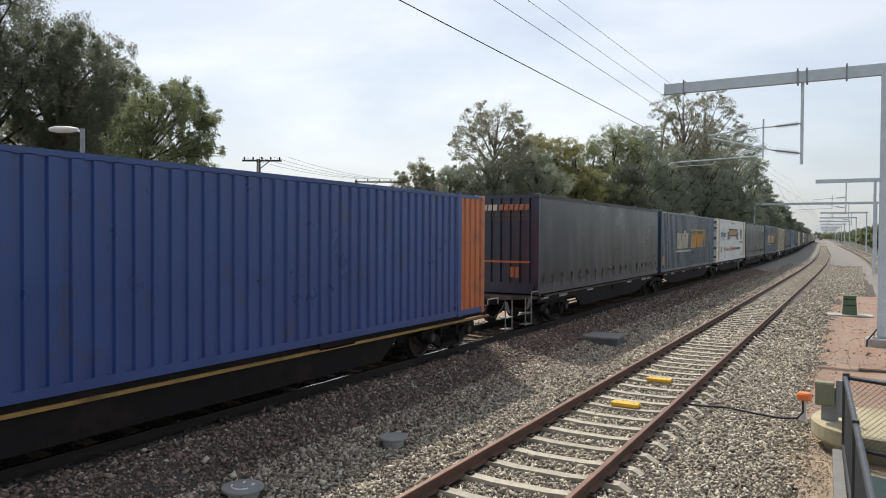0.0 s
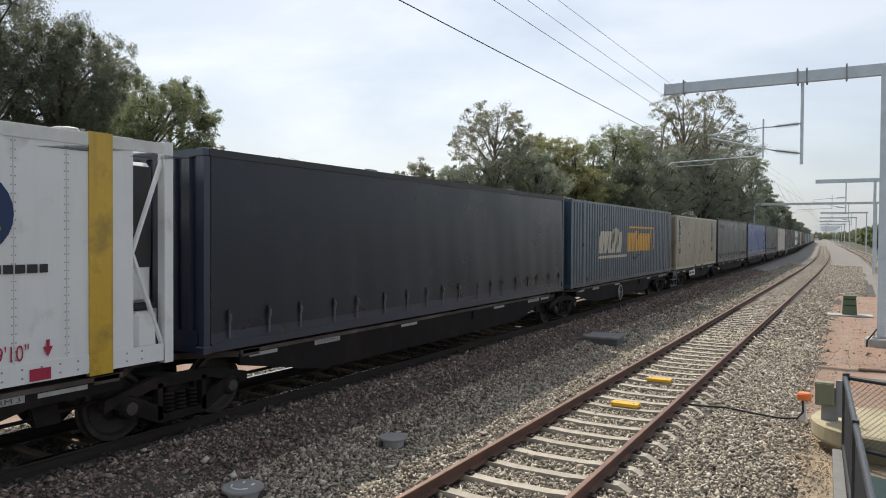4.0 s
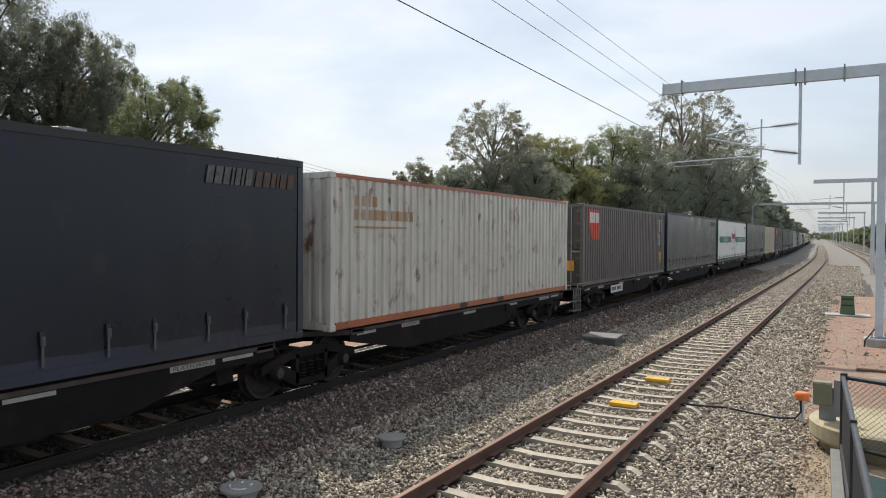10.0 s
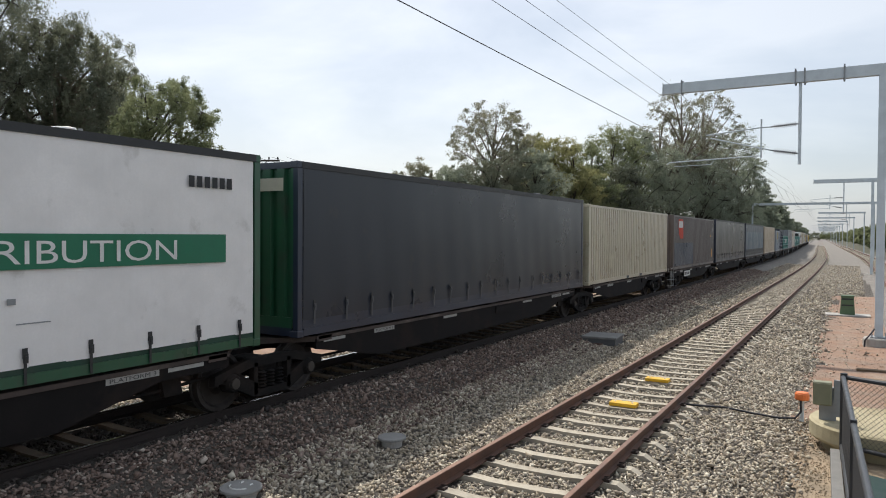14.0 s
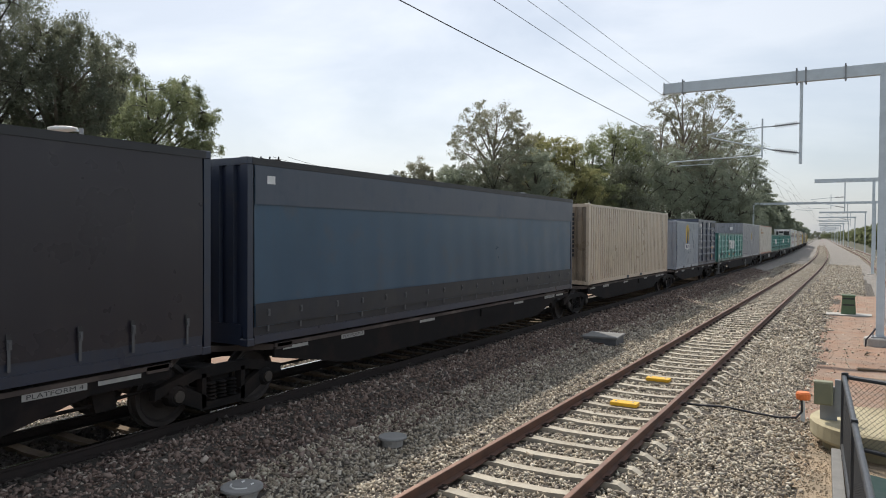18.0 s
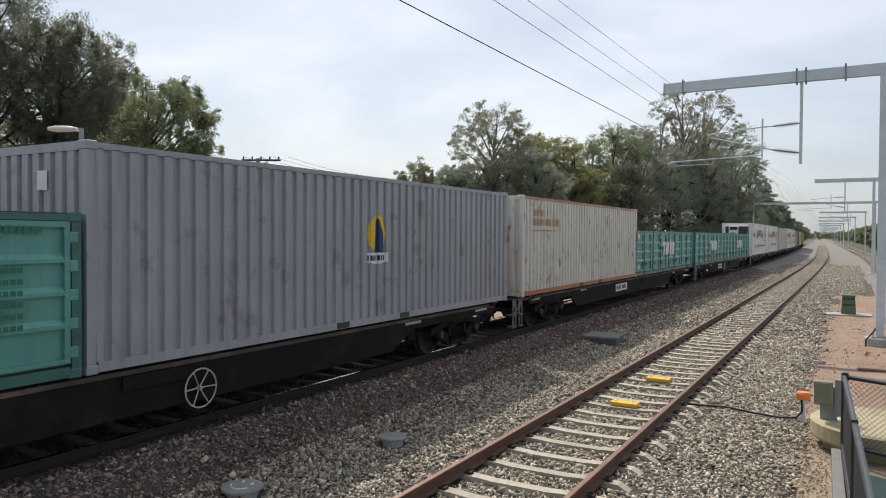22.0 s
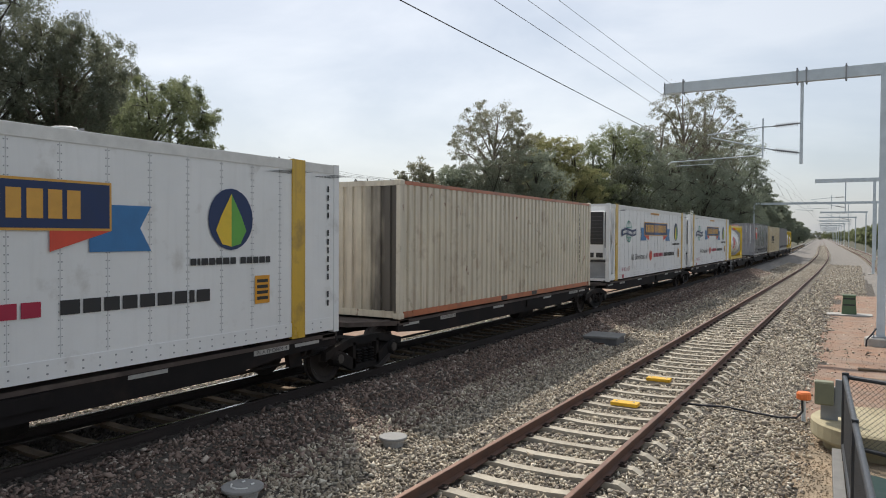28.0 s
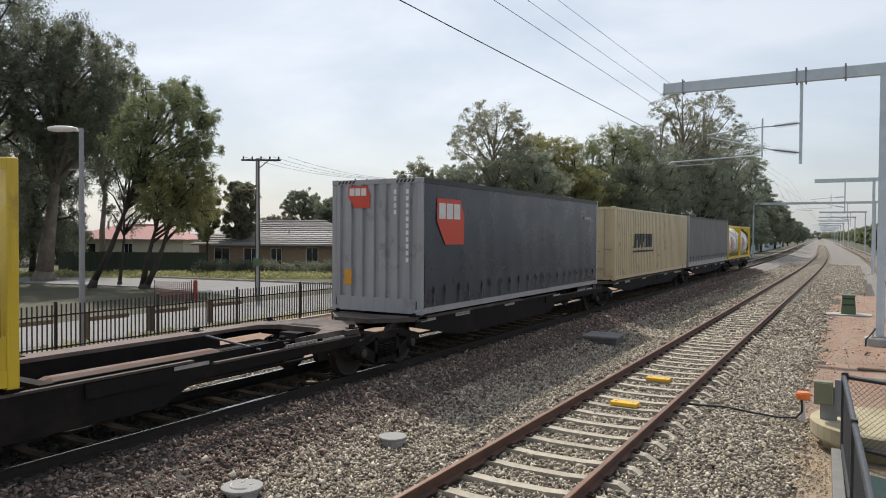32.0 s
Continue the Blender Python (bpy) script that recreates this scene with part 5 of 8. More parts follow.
def all_wagons():
    first = wagon(PACK, 1.2, 17.3, [14.6], 0.24, steps=(1,), seed=1)
    part("yellow_strip", bx(1.16, 1.2, -7.2, 7.2, 0.685, 0.735), FADED_EDGE, first, "dull yellow edge strip")
    pack([(19.7, 34.35), (35.1, 49.7), (50.8, 65.0), (65.5, 80.15), (80.85, 95.4)], 0.38, wheels=(61.0, 86.5), seed=10)
    pack([(96.8, 109.0), (109.75, 124.35), (125.1, 139.7), (140.4, 155.0), (155.8, 167.9)], 0.38, boards=(100.4,), seed=20)
    pack([(169.5, 181.7), (182.4, 197.0), (197.75, 212.35), (213.2, 227.85), (228.5, 240.7)], 0.38, boards=(173.0,), seed=30)
    pack([(242.2, 254.4), (255.3, 269.9), (270.65, 285.2), (286.95, 299.1), (301.1, 313.2)], 0.38, boards=(245.2,), seed=40)
    long_deck = "grimy dark steel bogie flat wagon with containers on it"
    wagon(long_deck, 314.3, 339.2, [317.4, 336.4], 0.36, steps=(-1, 1), wheel_at=328.5, seed=50)
    wagon(long_deck, 339.7, 364.6, [342.4, 361.2], 0.36, steps=(-1, 1), plate=349.25, seed=51)
    wagon(long_deck, 365.2, 389.8, [368.2, 386.8], 0.36, steps=(-1, 1), wheel_at=375.95, plate=373.6, seed=52)
    pack([(390.8, 404.9), (405.95, 420.1), (422.1, 434.3), (436.5, 450.7), (451.9, 466.0)], 0.58, seed=60)
    pack([(467.4, 479.6), (481.8, 494.0), (496.2, 509.9), (510.5, 524.7), (525.2, 537.5)], 0.5, seed=70, hollow=1.6)

# ---------------------------------------------------------------- the load, from the head of the train to its tail
def paint(name, col, **k):
    d = dict(rough=0.34, spec=0.7, vary=0.10, grain=1.1, fine=30, bump=0.04, streaks=0.30, dirt=GRIME, dirt_amount=0.12)
    d.update(k)
    return surface(name, col, **d)


def smeared(name, col, soot, x0, x1):
    """Paint with an upright sooty smear of ragged outline between x0 and x1."""
    m = surface(name, col, 0.6, vary=0.12, grain=1.5, fine=30, bump=0.05, streaks=0.4, dirt=BROWN)
    nt = m.node_tree
    n, link = nt.nodes.new, nt.links.new
    p = nt.nodes["Principled BSDF"]
    co, sep, mp, t, add, ramp, mix = n("ShaderNodeTexCoord"), n("ShaderNodeSeparateXYZ"), n("ShaderNodeMapping"), n("ShaderNodeTexNoise"), n("ShaderNodeMath"), n("ShaderNodeMapRange"), n("ShaderNodeMix")
    link(co.outputs["Object"], sep.inputs[0])
    mp.inputs["Scale"].default_value = (1, 1, 0.25)
    link(co.outputs["Object"], mp.inputs[0])
    link(mp.outputs[0], t.inputs["Vector"])
    t.inputs["Scale"].default_value, t.inputs["Detail"].default_value = 3.5, 6
    add.operation = "MULTIPLY_ADD"
    add.inputs[1].default_value = 1.1
    link(t.outputs["Fac"], add.inputs[0])
    link(sep.outputs["X"], add.inputs[2])
    ramp.inputs["From Min"].default_value, ramp.inputs["From Max"].default_value = x0 + 0.4, x1 + 0.3
    ramp.inputs["To Max"].default_value = 0.92
    link(add.outputs[0], ramp.inputs[0])
    mix.data_type = "RGBA"
    old = p.inputs["Base Color"].links[0].from_socket
    link(ramp.outputs[0], mix.inputs["Factor"])
    link(old, mix.inputs["A"])
    mix.inputs["B"].default_value = (*soot, 1)
    link(mix.outputs["Result"], p.inputs["Base Color"])
    return m


P = {}
P["blue"] = paint("blue_container_paint", (0.022, 0.060, 0.225))
P["orange"] = paint("orange_container_paint", (0.52, 0.135, 0.035), dirt_amount=0.3)
P["black_cloth"] = paint("charcoal_curtain_cloth", (0.0125, 0.017, 0.029), rough=0.3, spec=0.48, streaks=0.1, dirt_amount=0.04, vary=0.06, grain=0.5)
P["grey_cloth"] = paint("dark_grey_curtain_cloth", (0.023, 0.028, 0.040), rough=0.3, spec=0.48, streaks=0.1, dirt_amount=0.04, vary=0.06, grain=0.5)
P["pale_cream"] = paint("pale_cream_container_paint", (0.62, 0.55, 0.43), dirt=(0.25, 0.17, 0.1), dirt_amount=0.2, streaks=0.5, spots=RUST, spot_amount=0.2)
P["navy"] = paint("navy_frame_paint", (0.018, 0.026, 0.05))
P["steel_blue"] = paint("faded_steel_blue_paint", (0.038, 0.068, 0.101), dirt_amount=0.2)
# stained khaki, also darkened to paint the shade of ends turned from the sun
P["khaki_end"] = paint("stained_shaded_khaki_paint", (0.27, 0.21, 0.15), dirt_amount=0.3, streaks=0.5)
P["khaki"] = paint("khaki_container_paint", (0.375, 0.325, 0.23), dirt=(0.2, 0.15, 0.1), dirt_amount=0.25)
P["bright_blue"] = paint("bright_blue_curtain_cloth", (0.006, 0.05, 0.25), rough=0.28, spec=0.6, streaks=0.05, dirt_amount=0.0, vary=0.06, grain=0.4)
P["off_white"] = paint("rust_spotted_off_white_paint", (0.64, 0.605, 0.54), spots=RUST, spot_amount=1.0, dirt=(0.27, 0.19, 0.12), dirt_amount=0.12, streaks=0.5)
P["rail_orange"] = paint("faded_orange_rail_paint", (0.42, 0.12, 0.045), dirt_amount=0.4)
P["brown_grey"] = paint("brown_grey_container_paint", (0.118, 0.096, 0.090), rough=0.45, spec=0.5, dirt_amount=0.15)
# grimy door paint with the shade of the sunless end put into its colour
P["brown_door"] = paint("grimy_shaded_brown_door_paint", (0.04, 0.033, 0.032), dirt_amount=0.3)
P["green"] = paint("green_frame_paint", (0.016, 0.085, 0.042), dirt_amount=0.35)
# worn sill green, darkened to paint the shade below the curtain
P["shaded_green"] = paint("worn_shaded_green_sill_paint", (0.02, 0.06, 0.038), rough=0.6, spec=0.4, vary=0.3, grain=3, dirt_amount=0.6)
P["white_cloth"] = paint("white_curtain_cloth", (0.83, 0.80, 0.785), streaks=0.05, dirt=(0.42, 0.39, 0.35), dirt_amount=0.05)
P["beige"] = paint("beige_container_paint", (0.52, 0.46, 0.345), dirt=(0.28, 0.2, 0.12), dirt_amount=0.25, streaks=0.4)
P["cream"] = paint("cream_container_paint", (0.55, 0.45, 0.34), dirt=(0.25, 0.17, 0.1), dirt_amount=0.25, streaks=0.4, spots=RUST, spot_amount=0.2)
P["brown_cloth"] = paint("brown_black_curtain_cloth", (0.03, 0.0255, 0.032), rough=0.3, spec=0.48, streaks=0.1, dirt_amount=0.04, vary=0.06, grain=0.5)
P["slate_cloth"] = paint("slate_blue_curtain_cloth", (0.042, 0.085, 0.135), rough=0.36, spec=0.5, dirt=(0.07, 0.08, 0.095), dirt_amount=0.25, streaks=0.2)
P["slate_grey_cloth"] = paint("greyed_slate_curtain_cloth", (0.076, 0.090, 0.116), rough=0.42, spec=0.5, dirt=(0.035, 0.06, 0.095), dirt_amount=0.3, streaks=0.2)
P["hem_cloth"] = paint("dirty_dark_hem_cloth", (0.030, 0.030, 0.036), rough=0.5, spec=0.4, vary=0.3, grain=2.5, dirt=(0.05, 0.048, 0.045), dirt_amount=0.4)
P["pale_blue_grey"] = paint("pale_blue_grey_paint", (0.30, 0.335, 0.385), streaks=0.15)
P["mid_grey"] = paint("mid_grey_paint", (0.31, 0.32, 0.345), streaks=0.3)
P["dark_navy"] = paint("dark_navy_paint", (0.031, 0.045, 0.082))
P["jade"] = paint("faded_green_paint", (0.098, 0.32, 0.283), dirt=(0.07, 0.14, 0.125), dirt_amount=0.3, streaks=0.35)
P["jade_frame"] = paint("dark_green_frame_paint", (0.03, 0.14, 0.115), dirt_amount=0.3)
P["white"] = paint("white_insulated_panel", (0.74, 0.74, 0.73), rough=0.4, streaks=0.12, dirt=(0.4, 0.37, 0.33), vary=0.05)
P["post_yellow"] = paint("yellow_post_paint", (0.58, 0.36, 0.03), dirt_amount=0.25)
P["tank_yellow"] = paint("yellow_frame_paint", (0.66, 0.45, 0.02), dirt_amount=0.2)
P["tank"] = paint("white_tank_shell", (0.72, 0.73, 0.74), rough=0.3, streaks=0.1, vary=0.05)
P["grey_end"] = paint("light_grey_paint", (0.33, 0.33, 0.345), streaks=0.25)
P["slate_dark"] = paint("dark_slate_curtain_cloth", (0.026, 0.036, 0.057), rough=0.3, spec=0.48, streaks=0.15)
P["sand"] = paint("sand_yellow_paint", (0.55, 0.44, 0.26), dirt_amount=0.1)
P["dull_grey"] = paint("dull_grey_curtain_cloth", (0.135, 0.125, 0.128), rough=0.6)
INK = {k: surface(k + "_print", v, 0.5, vary=0.1, grain=4, bump=0) for k, v in dict(gold=(0.62, 0.33, 0.06), pale=(0.52, 0.47, 0.38), red=(0.62, 0.07, 0.035), maroon=(0.36, 0.015, 0.05), crimson=(0.48, 0.025, 0.05), white=(0.72, 0.72, 0.70), black=(0.02, 0.02, 0.022),
       navy=(0.012, 0.03, 0.10), sky=(0.04, 0.17, 0.38), deep_blue=(0.02, 0.075, 0.22), leaf=(0.12, 0.36, 0.06), teal=(0.03, 0.30, 0.22), sun=(0.72, 0.50, 0.04), amber=(0.66, 0.30, 0.02), faded=(0.47, 0.31, 0.19), forest=(0.015, 0.16, 0.085), grey=(0.30, 0.30, 0.30)).items()}
FT48, FT46, FT45, FT40, FT20 = 14.63, 14.17, 13.72, 12.19, 6.06
POSTS = (-6.0, 6.0)




def strokes(pts, w):
    """A drawn line as short quads of the width w."""
    out = []
    for (a, za), (b, zb) in zip(pts[:-1], pts[1:]):
        d = math.hypot(b - a, zb - za) or 1
        ny, nz = -(zb - za) / d * w / 2, (b - a) / d * w / 2
        out.append([(a + ny, za + nz), (b + ny, zb + nz), (b - ny, zb - nz), (a - ny, za - nz)])
    return out


def caution_label(c, y, z, words, w=0.36, h=0.46, pts=None):
    p = decal("caution_label", [rect(y, y + w, z, z + h)], INK["amber"], c, pts, label="amber caution label")
    for k, line in enumerate(words):
        lettering("lettering", line, w * 0.84, h / len(words) * 0.55, INK["black"], p, (WID / 2 + 0.012, y + w * 0.08, z + h - (k + 0.85) * h / len(words)))


def code_print(c, y, z, n, mat, pts=None, w=0.045, h=0.105, step=0.155):
    """Upright column of code marks as bars."""
    for k in range(n):
        if k not in (4, 11):
            decal("code_mark", [rect(y, y + w, z - k * step, z - k * step + h)], mat, c, pts)


def hazard_edge(c, y, H):
    """Black and yellow height marks under the roof corner."""
    decal("height_mark", [rect(y + 0.14 * k, y + 0.14 * k + 0.07, H - 0.1, H - 0.03, 0.6) for k in range(4)], INK["sun"], c, off=0.006)


def striped_mark(c, pts, dy=0.0):
    """Large slanted word-like mark in pale and gold blocks between two bars."""
    decal("pale_mark", bars(dy - 3.92, 1.12, [0.44, 0.46, 0.42, 0.16, 0.30, 0.16, 0.42], 0.82, 0.075, 0.2, [1.0, 1, 1, 1.12, 1.18, 1.12, 1]), INK["pale"], c, pts, label="pale cream painted blocks")
    decal("pale_mark", [rect(dy - 4.02, dy - 0.34, 0.93, 1.03, 0.1)], INK["pale"], c, pts)
    decal("gold_mark", bars(dy - 0.22, 1.13, [0.50, 0.48, 0.3, 0.17, 0.5, 0.5, 0.48, 0.2], 0.78, 0.08, 0.2, [1, 1, 1.1, 1.1, 1, 1, 1, 1.2]), INK["gold"], c, pts, label="gold painted blocks")
    decal("gold_mark", [rect(dy, dy + 4.1, 2.1, 2.18, 0.1), rect(dy + 4.02, dy + 4.14, 1.15, 2.1, 0.1)], INK["gold"], c, pts)


FADED_EDGE = surface("dull_yellow_edge_paint", (0.34, 0.2, 0.055), 0.7, vary=0.25, grain=4, dirt=(0.06, 0.045, 0.03), dirt_amount=0.5)
FADED_BLUE = surface("faded_blue_print", (0.045, 0.12, 0.21), 0.6, vary=0.25, grain=6, dirt=(0.3, 0.26, 0.19), dirt_amount=0.4, dirt_scale=6)
FADED_YELLOW = surface("faded_yellow_print", (0.48, 0.37, 0.12), 0.6, vary=0.25, grain=6, dirt=(0.3, 0.26, 0.19), dirt_amount=0.4, dirt_scale=6)
WORN = surface("worn_pale_print", (0.16, 0.15, 0.14), 0.6, vary=0.4, grain=9, dirt=(0.04, 0.044, 0.055), dirt_amount=0.9, dirt_scale=5)
OLD_YELLOW = surface("worn_yellow_print", (0.30, 0.21, 0.03), 0.6, vary=0.4, grain=9, dirt=(0.03, 0.07, 0.04), dirt_amount=0.8, dirt_scale=5)
WORN_GOLD = surface("worn_gold_print", (0.13, 0.075, 0.04), 0.6, vary=0.4, grain=9, dirt=(0.04, 0.044, 0.055), dirt_amount=0.9, dirt_scale=5)


def faint_mark(c, y, z, k=1.0):
    """Small worn pale and gold mark near the top of a curtain."""
    decal("worn_mark", bars(y, z, [0.13, 0.14, 0.12, 0.05, 0.1, 0.05, 0.13], 0.26 * k, 0.03, 0.2), WORN, c)
    decal("worn_mark", bars(y + 0.98, z, [0.14, 0.14, 0.1, 0.05, 0.14, 0.14], 0.24 * k, 0.03, 0.2), WORN_GOLD, c)


def red_sign(c, y, z, s, pts=None, end=None):
    """Red five-sided sign with three white blocks."""
    poly = [(y, z + 0.5 * s), (y + 0.37 * s, z), (y + 1.22 * s, z), (y + 1.22 * s, z + 0.62 * s), (y + 1.05 * s, z + s), (y, z + s)]
    white = [rect(y + 0.08 * s + 0.33 * s * k, y + 0.36 * s + 0.33 * s * k, z + 0.56 * s, z + 0.9 * s) for k in range(3)]
    if end is None:
        decal("red_sign", [poly], INK["red"], c, pts)
        for q in white:
            decal("white_block", [q], INK["white"], c, pts, off=0.008)
    else:
        end_decal("red_sign", [poly], INK["red"], c, end)
        for q in white:
            end_decal("white_block", [q], INK["white"], c, end, 0.01)


def insulated_container(centre, cool_end=-1, near_doors=False):
    """White insulated container with seams, yellow posts, painted banners and a cooling unit in an open frame at one end."""
    c = tagged(empty("refrigerated_container"), "white insulated container with yellow posts, banners and a cooling unit", "container", "containers on the train")
    L, H, w = FT46, 3.0, WID / 2
    l = L / 2
    a, b = (-l + 0.62, l - 0.062) if cool_end < 0 else (-l + 0.062, l - 0.62)
    part("body", bx(-w + 0.03, w - 0.012, a, b, 0.2, H - 0.14), P["white"], c)
    part("roof", bx(-w + 0.02, w - 0.02, a, b, H - 0.14, H - 0.01), P["white"], c)
    part("floor", bx(-w + 0.05, w - 0.05, -l + 0.05, l - 0.05, 0.05, 0.2), M["galv_dark"], c)
    seam = surface("panel_seam", (0.55, 0.55, 0.55), 0.5, vary=0.1)
    for sx in (-1, 1):
        x0, x1 = sorted((sx * (w - 0.03), sx * w))
        part("bottom_rail", bx(x0, x1, -l + 0.16, l - 0.16, 0.04, 0.27), P["white"], c)
        part("top_rail", bx(x0, x1, -l + 0.16, l - 0.16, H - 0.17, H - 0.02), M["white"], c)
        for py in (-6.1, 6.0):
            part("lifting_post", bx(*sorted((sx * (w - 0.06), sx * (w + 0.008))), py - 0.16, py + 0.16, 0.0, H + 0.004), P["post_yellow"], c, "yellow lifting post")
        for sy in (-1, 1):
            part("corner_post", bx(*sorted((sx * w, sx * (w - 0.14))), *sorted((sy * l, sy * (l - 0.14))), 0.0, H), P["white"], c)
    for k in range(19):
        y = -5.6 + 0.62 * k
        if y < 5.7:
            part("panel_seam", bx(w - 0.014, w - 0.009, y - 0.005, y + 0.005, 0.28, H - 0.18), seam, c)
    bm = B()
    for k in range(60):
        y = -l + 0.5 + (L - 1.0) * k / 59
        for z in (0.1, 0.2):
            box(bm, w, w + 0.004, y - 0.012, y + 0.012, z, z + 0.02)
    for k in range(19):
        y = -5.6 + 0.62 * k
        if y < 5.7:
            for i in range(26):
                z = 0.32 + (H - 0.54) * i / 25
                box(bm, w - 0.012, w - 0.007, y - 0.028, y - 0.014, z, z + 0.014)
                box(bm, w - 0.012, w - 0.007, y + 0.014, y + 0.028, z, z + 0.014)
    tagged(part("rivets", bm, M["galv_dark"], c), kind="stuff")
    # end with the doors
    e = -cool_end
    doors(c, e * (l - 0.03), e, H, P["white"], M["galv"], M["galv_dark"])
    for z in (0.02, H - 0.12):
        part("end_beam", bx(-w + 0.14, w - 0.14, *sorted((e * l, e * (l - 0.12))), z, z + 0.11), P["white"], c)
        part("end_beam", bx(-w + 0.14, w - 0.14, *sorted((-e * l, -e * (l - 0.1))), z, z + 0.1), P["white"], c)
    # cooling unit
    f = cool_end * (l - 0.16)
    g0, g1 = sorted((f, cool_end * (l - 0.64)))
    unit = part("cooling_unit", bx(-0.98, 0.98, g0, g1, 0.82, H - 0.28, bevel=0.05), P["white"], c, "white cooling unit with dark grilles")
    q0, q1 = sorted((f, f + cool_end * 0.025))
    part("grille", bx(0.16, 0.94, q0, q1, 1.42, H - 0.32, bevel=0.012), M["dark"], unit)
    # dark sheet added to paint the shade on the unit's side
    part("side_grille", bx(0.98, 0.986, g0 + 0.04, g1 - 0.02, 1.3, H - 0.34), M["dark"], unit)
    # solid dark bar drawn for the shaded gap below the unit
    part("dark_gap", bx(-1.02, 1.06, *sorted((f + cool_end * 0.02, cool_end * (l - 0.5))), 0.745, 0.815), M["dark"], c)
    part("grille", bx(-0.94, -0.66, q0, q1, 1.42, H - 0.32, bevel=0.012), M["dark"], unit)
    for k in range(8):
        part("louvre", bx(0.15, 0.9, *sorted((f, f + cool_end * 0.04)), 1.5 + 0.14 * k, 1.515 + 0.14 * k), M["clasp"], unit)
    part("vent_panel", bx(-0.58, 0.08, q0, q1, 2.36, 2.66), M["dark"], unit)
    part("maker_plate", bx(-0.52, -0.14, q0, q1, 1.78, 2.12), M["galv_dark"], unit)
    for x in (-0.78, -0.44):
        part("vent_slot", bx(x, x + 0.2, q0, q1, 0.98, 1.08), M["dark"], unit)
    for x in (0.3, 0.66):
        part("vent_slot", bx(x, x + 0.26, q0, q1, 0.92, 1.1), M["dark"], unit)
    part("kick_board", bx(-w + 0.14, w - 0.14, *sorted((f, cool_end * (l - 0.3))), 0.12, 0.74), M["galv_dark"], c, "dull silver lower board")
    part("fuel_tank", bx(w - 0.3, w - 0.06, *sorted((cool_end * (l - 0.2), cool_end * (l - 0.55))), 0.16, 0.72, bevel=0.05), P["white"], c)
    for z0, z1 in ((0.1, 1.5), (H - 0.1, 1.5)):
        part("brace", tube(B(), (w - 0.07, cool_end * (l - 0.08), z0), (w - 0.07, cool_end * (l - 0.6), z1), 0.035, 6), P["white"], c)
    # painted marks
    d = decal("globe", ring(-4.38, 1.94, 0.43, 0.45, 0.035) + ring(-4.38, 1.94, 0.2, 0.45, 0.03) + strokes([(-4.38, 1.5), (-4.38, 2.38)], 0.03) + strokes([(-4.78, 2.1), (-3.98, 2.1)], 0.025) + strokes([(-4.72, 1.7), (-4.04, 1.7)], 0.025), INK["teal"], c, label="green globe outline")
    decal("ribbon", strokes([(-5.45, 1.86), (-4.9, 1.96), (-4.38, 1.92), (-3.85, 1.86), (-3.26, 1.93)], 0.27), INK["navy"], d, off=0.009)
    decal("white_blocks", [rect(-5.25 + 0.128 * k, -5.17 + 0.128 * k, 1.85 + 0.04 * math.sin(k * 0.45), 1.96 + 0.04 * math.sin(k * 0.45)) for k in range(15) if k not in (5, 10)], INK["white"], d, off=0.013)
    d = decal("banner", [rect(-1.93, 2.5, 1.78, 2.38)], INK["gold"], c, off=0.012, label="navy banner with a gold edge")
    decal("banner_field", [rect(-1.9, 2.47, 1.81, 2.35)], INK["navy"], d, off=0.016)
    decal("banner_glow", [rect(-0.1, 0.9, 1.81, 2.35, 0.1)], INK["deep_blue"], d, off=0.018)
    decal("gold_block", bars(-1.68, 1.92, [0.15, 0.06, 0.2, 0.19, 0.17, 0.19, 0.19, -0.06, 0.17, 0.17, 0.19, 0.19, 0.17, 0.17, 0.19, 0.17, 0.17], 0.34, 0.06), INK["gold"], d, off=0.021)
    for tail, fold in (([[(-2.53, 2.12), (-1.6, 2.12), (-1.6, 1.84), (-2.36, 1.84)], [(-2.36, 1.84), (-1.6, 1.84), (-1.6, 1.56), (-2.53, 1.56)]], [(-1.93, 1.78), (-1.08, 1.78), (-1.08, 1.56)]),
                       ([[(2.2, 2.11), (3.09, 2.11), (2.92, 1.82), (2.2, 1.82)], [(2.2, 1.82), (2.92, 1.82), (3.09, 1.52), (2.2, 1.52)]], [(2.5, 1.78), (1.7, 1.78), (1.7, 1.53)])):
        d = decal("ribbon_tail", tail, INK["sky"], c, off=0.006, label="blue ribbon tail")
        decal("ribbon_fold", [fold], INK["red"], d, off=0.011)
    d = decal("oval_mark", [disc(4.5, 1.97, 0.44, 0.46)], INK["navy"], c, label="navy oval with a green and yellow drop")
    decal("drop", [[(4.5, 2.35), (4.3, 2.02), (4.2, 1.8), (4.32, 1.6), (4.5, 1.56)]], INK["sun"], d, off=0.009)
    decal("drop", [[(4.5, 2.35), (4.7, 2.02), (4.8, 1.8), (4.68, 1.6), (4.5, 1.56)]], INK["leaf"], d, off=0.009)
    decal("dark_block", bars(3.74, 1.3, [0.1, 0.05, 0.12, 0.11, 0.11, 0.12, 0.11, -0.05, 0.11, 0.11, 0.11, 0.12, 0.1], 0.1, 0.022), INK["black"], c)
    lettering("lettering", "All Divisions of", 2.72, 0.26, INK["black"], c, (w + 0.002, -4.02, 0.74))
    d = decal("red_ball", [disc(-0.72, 0.87, 0.24, 0.23)], INK["red"], c)
    decal("ball_shine", ring(-0.66, 0.9, 0.16, 0.2, 0.025, 8, 0.6, 2.6), INK["white"], d, off=0.009)
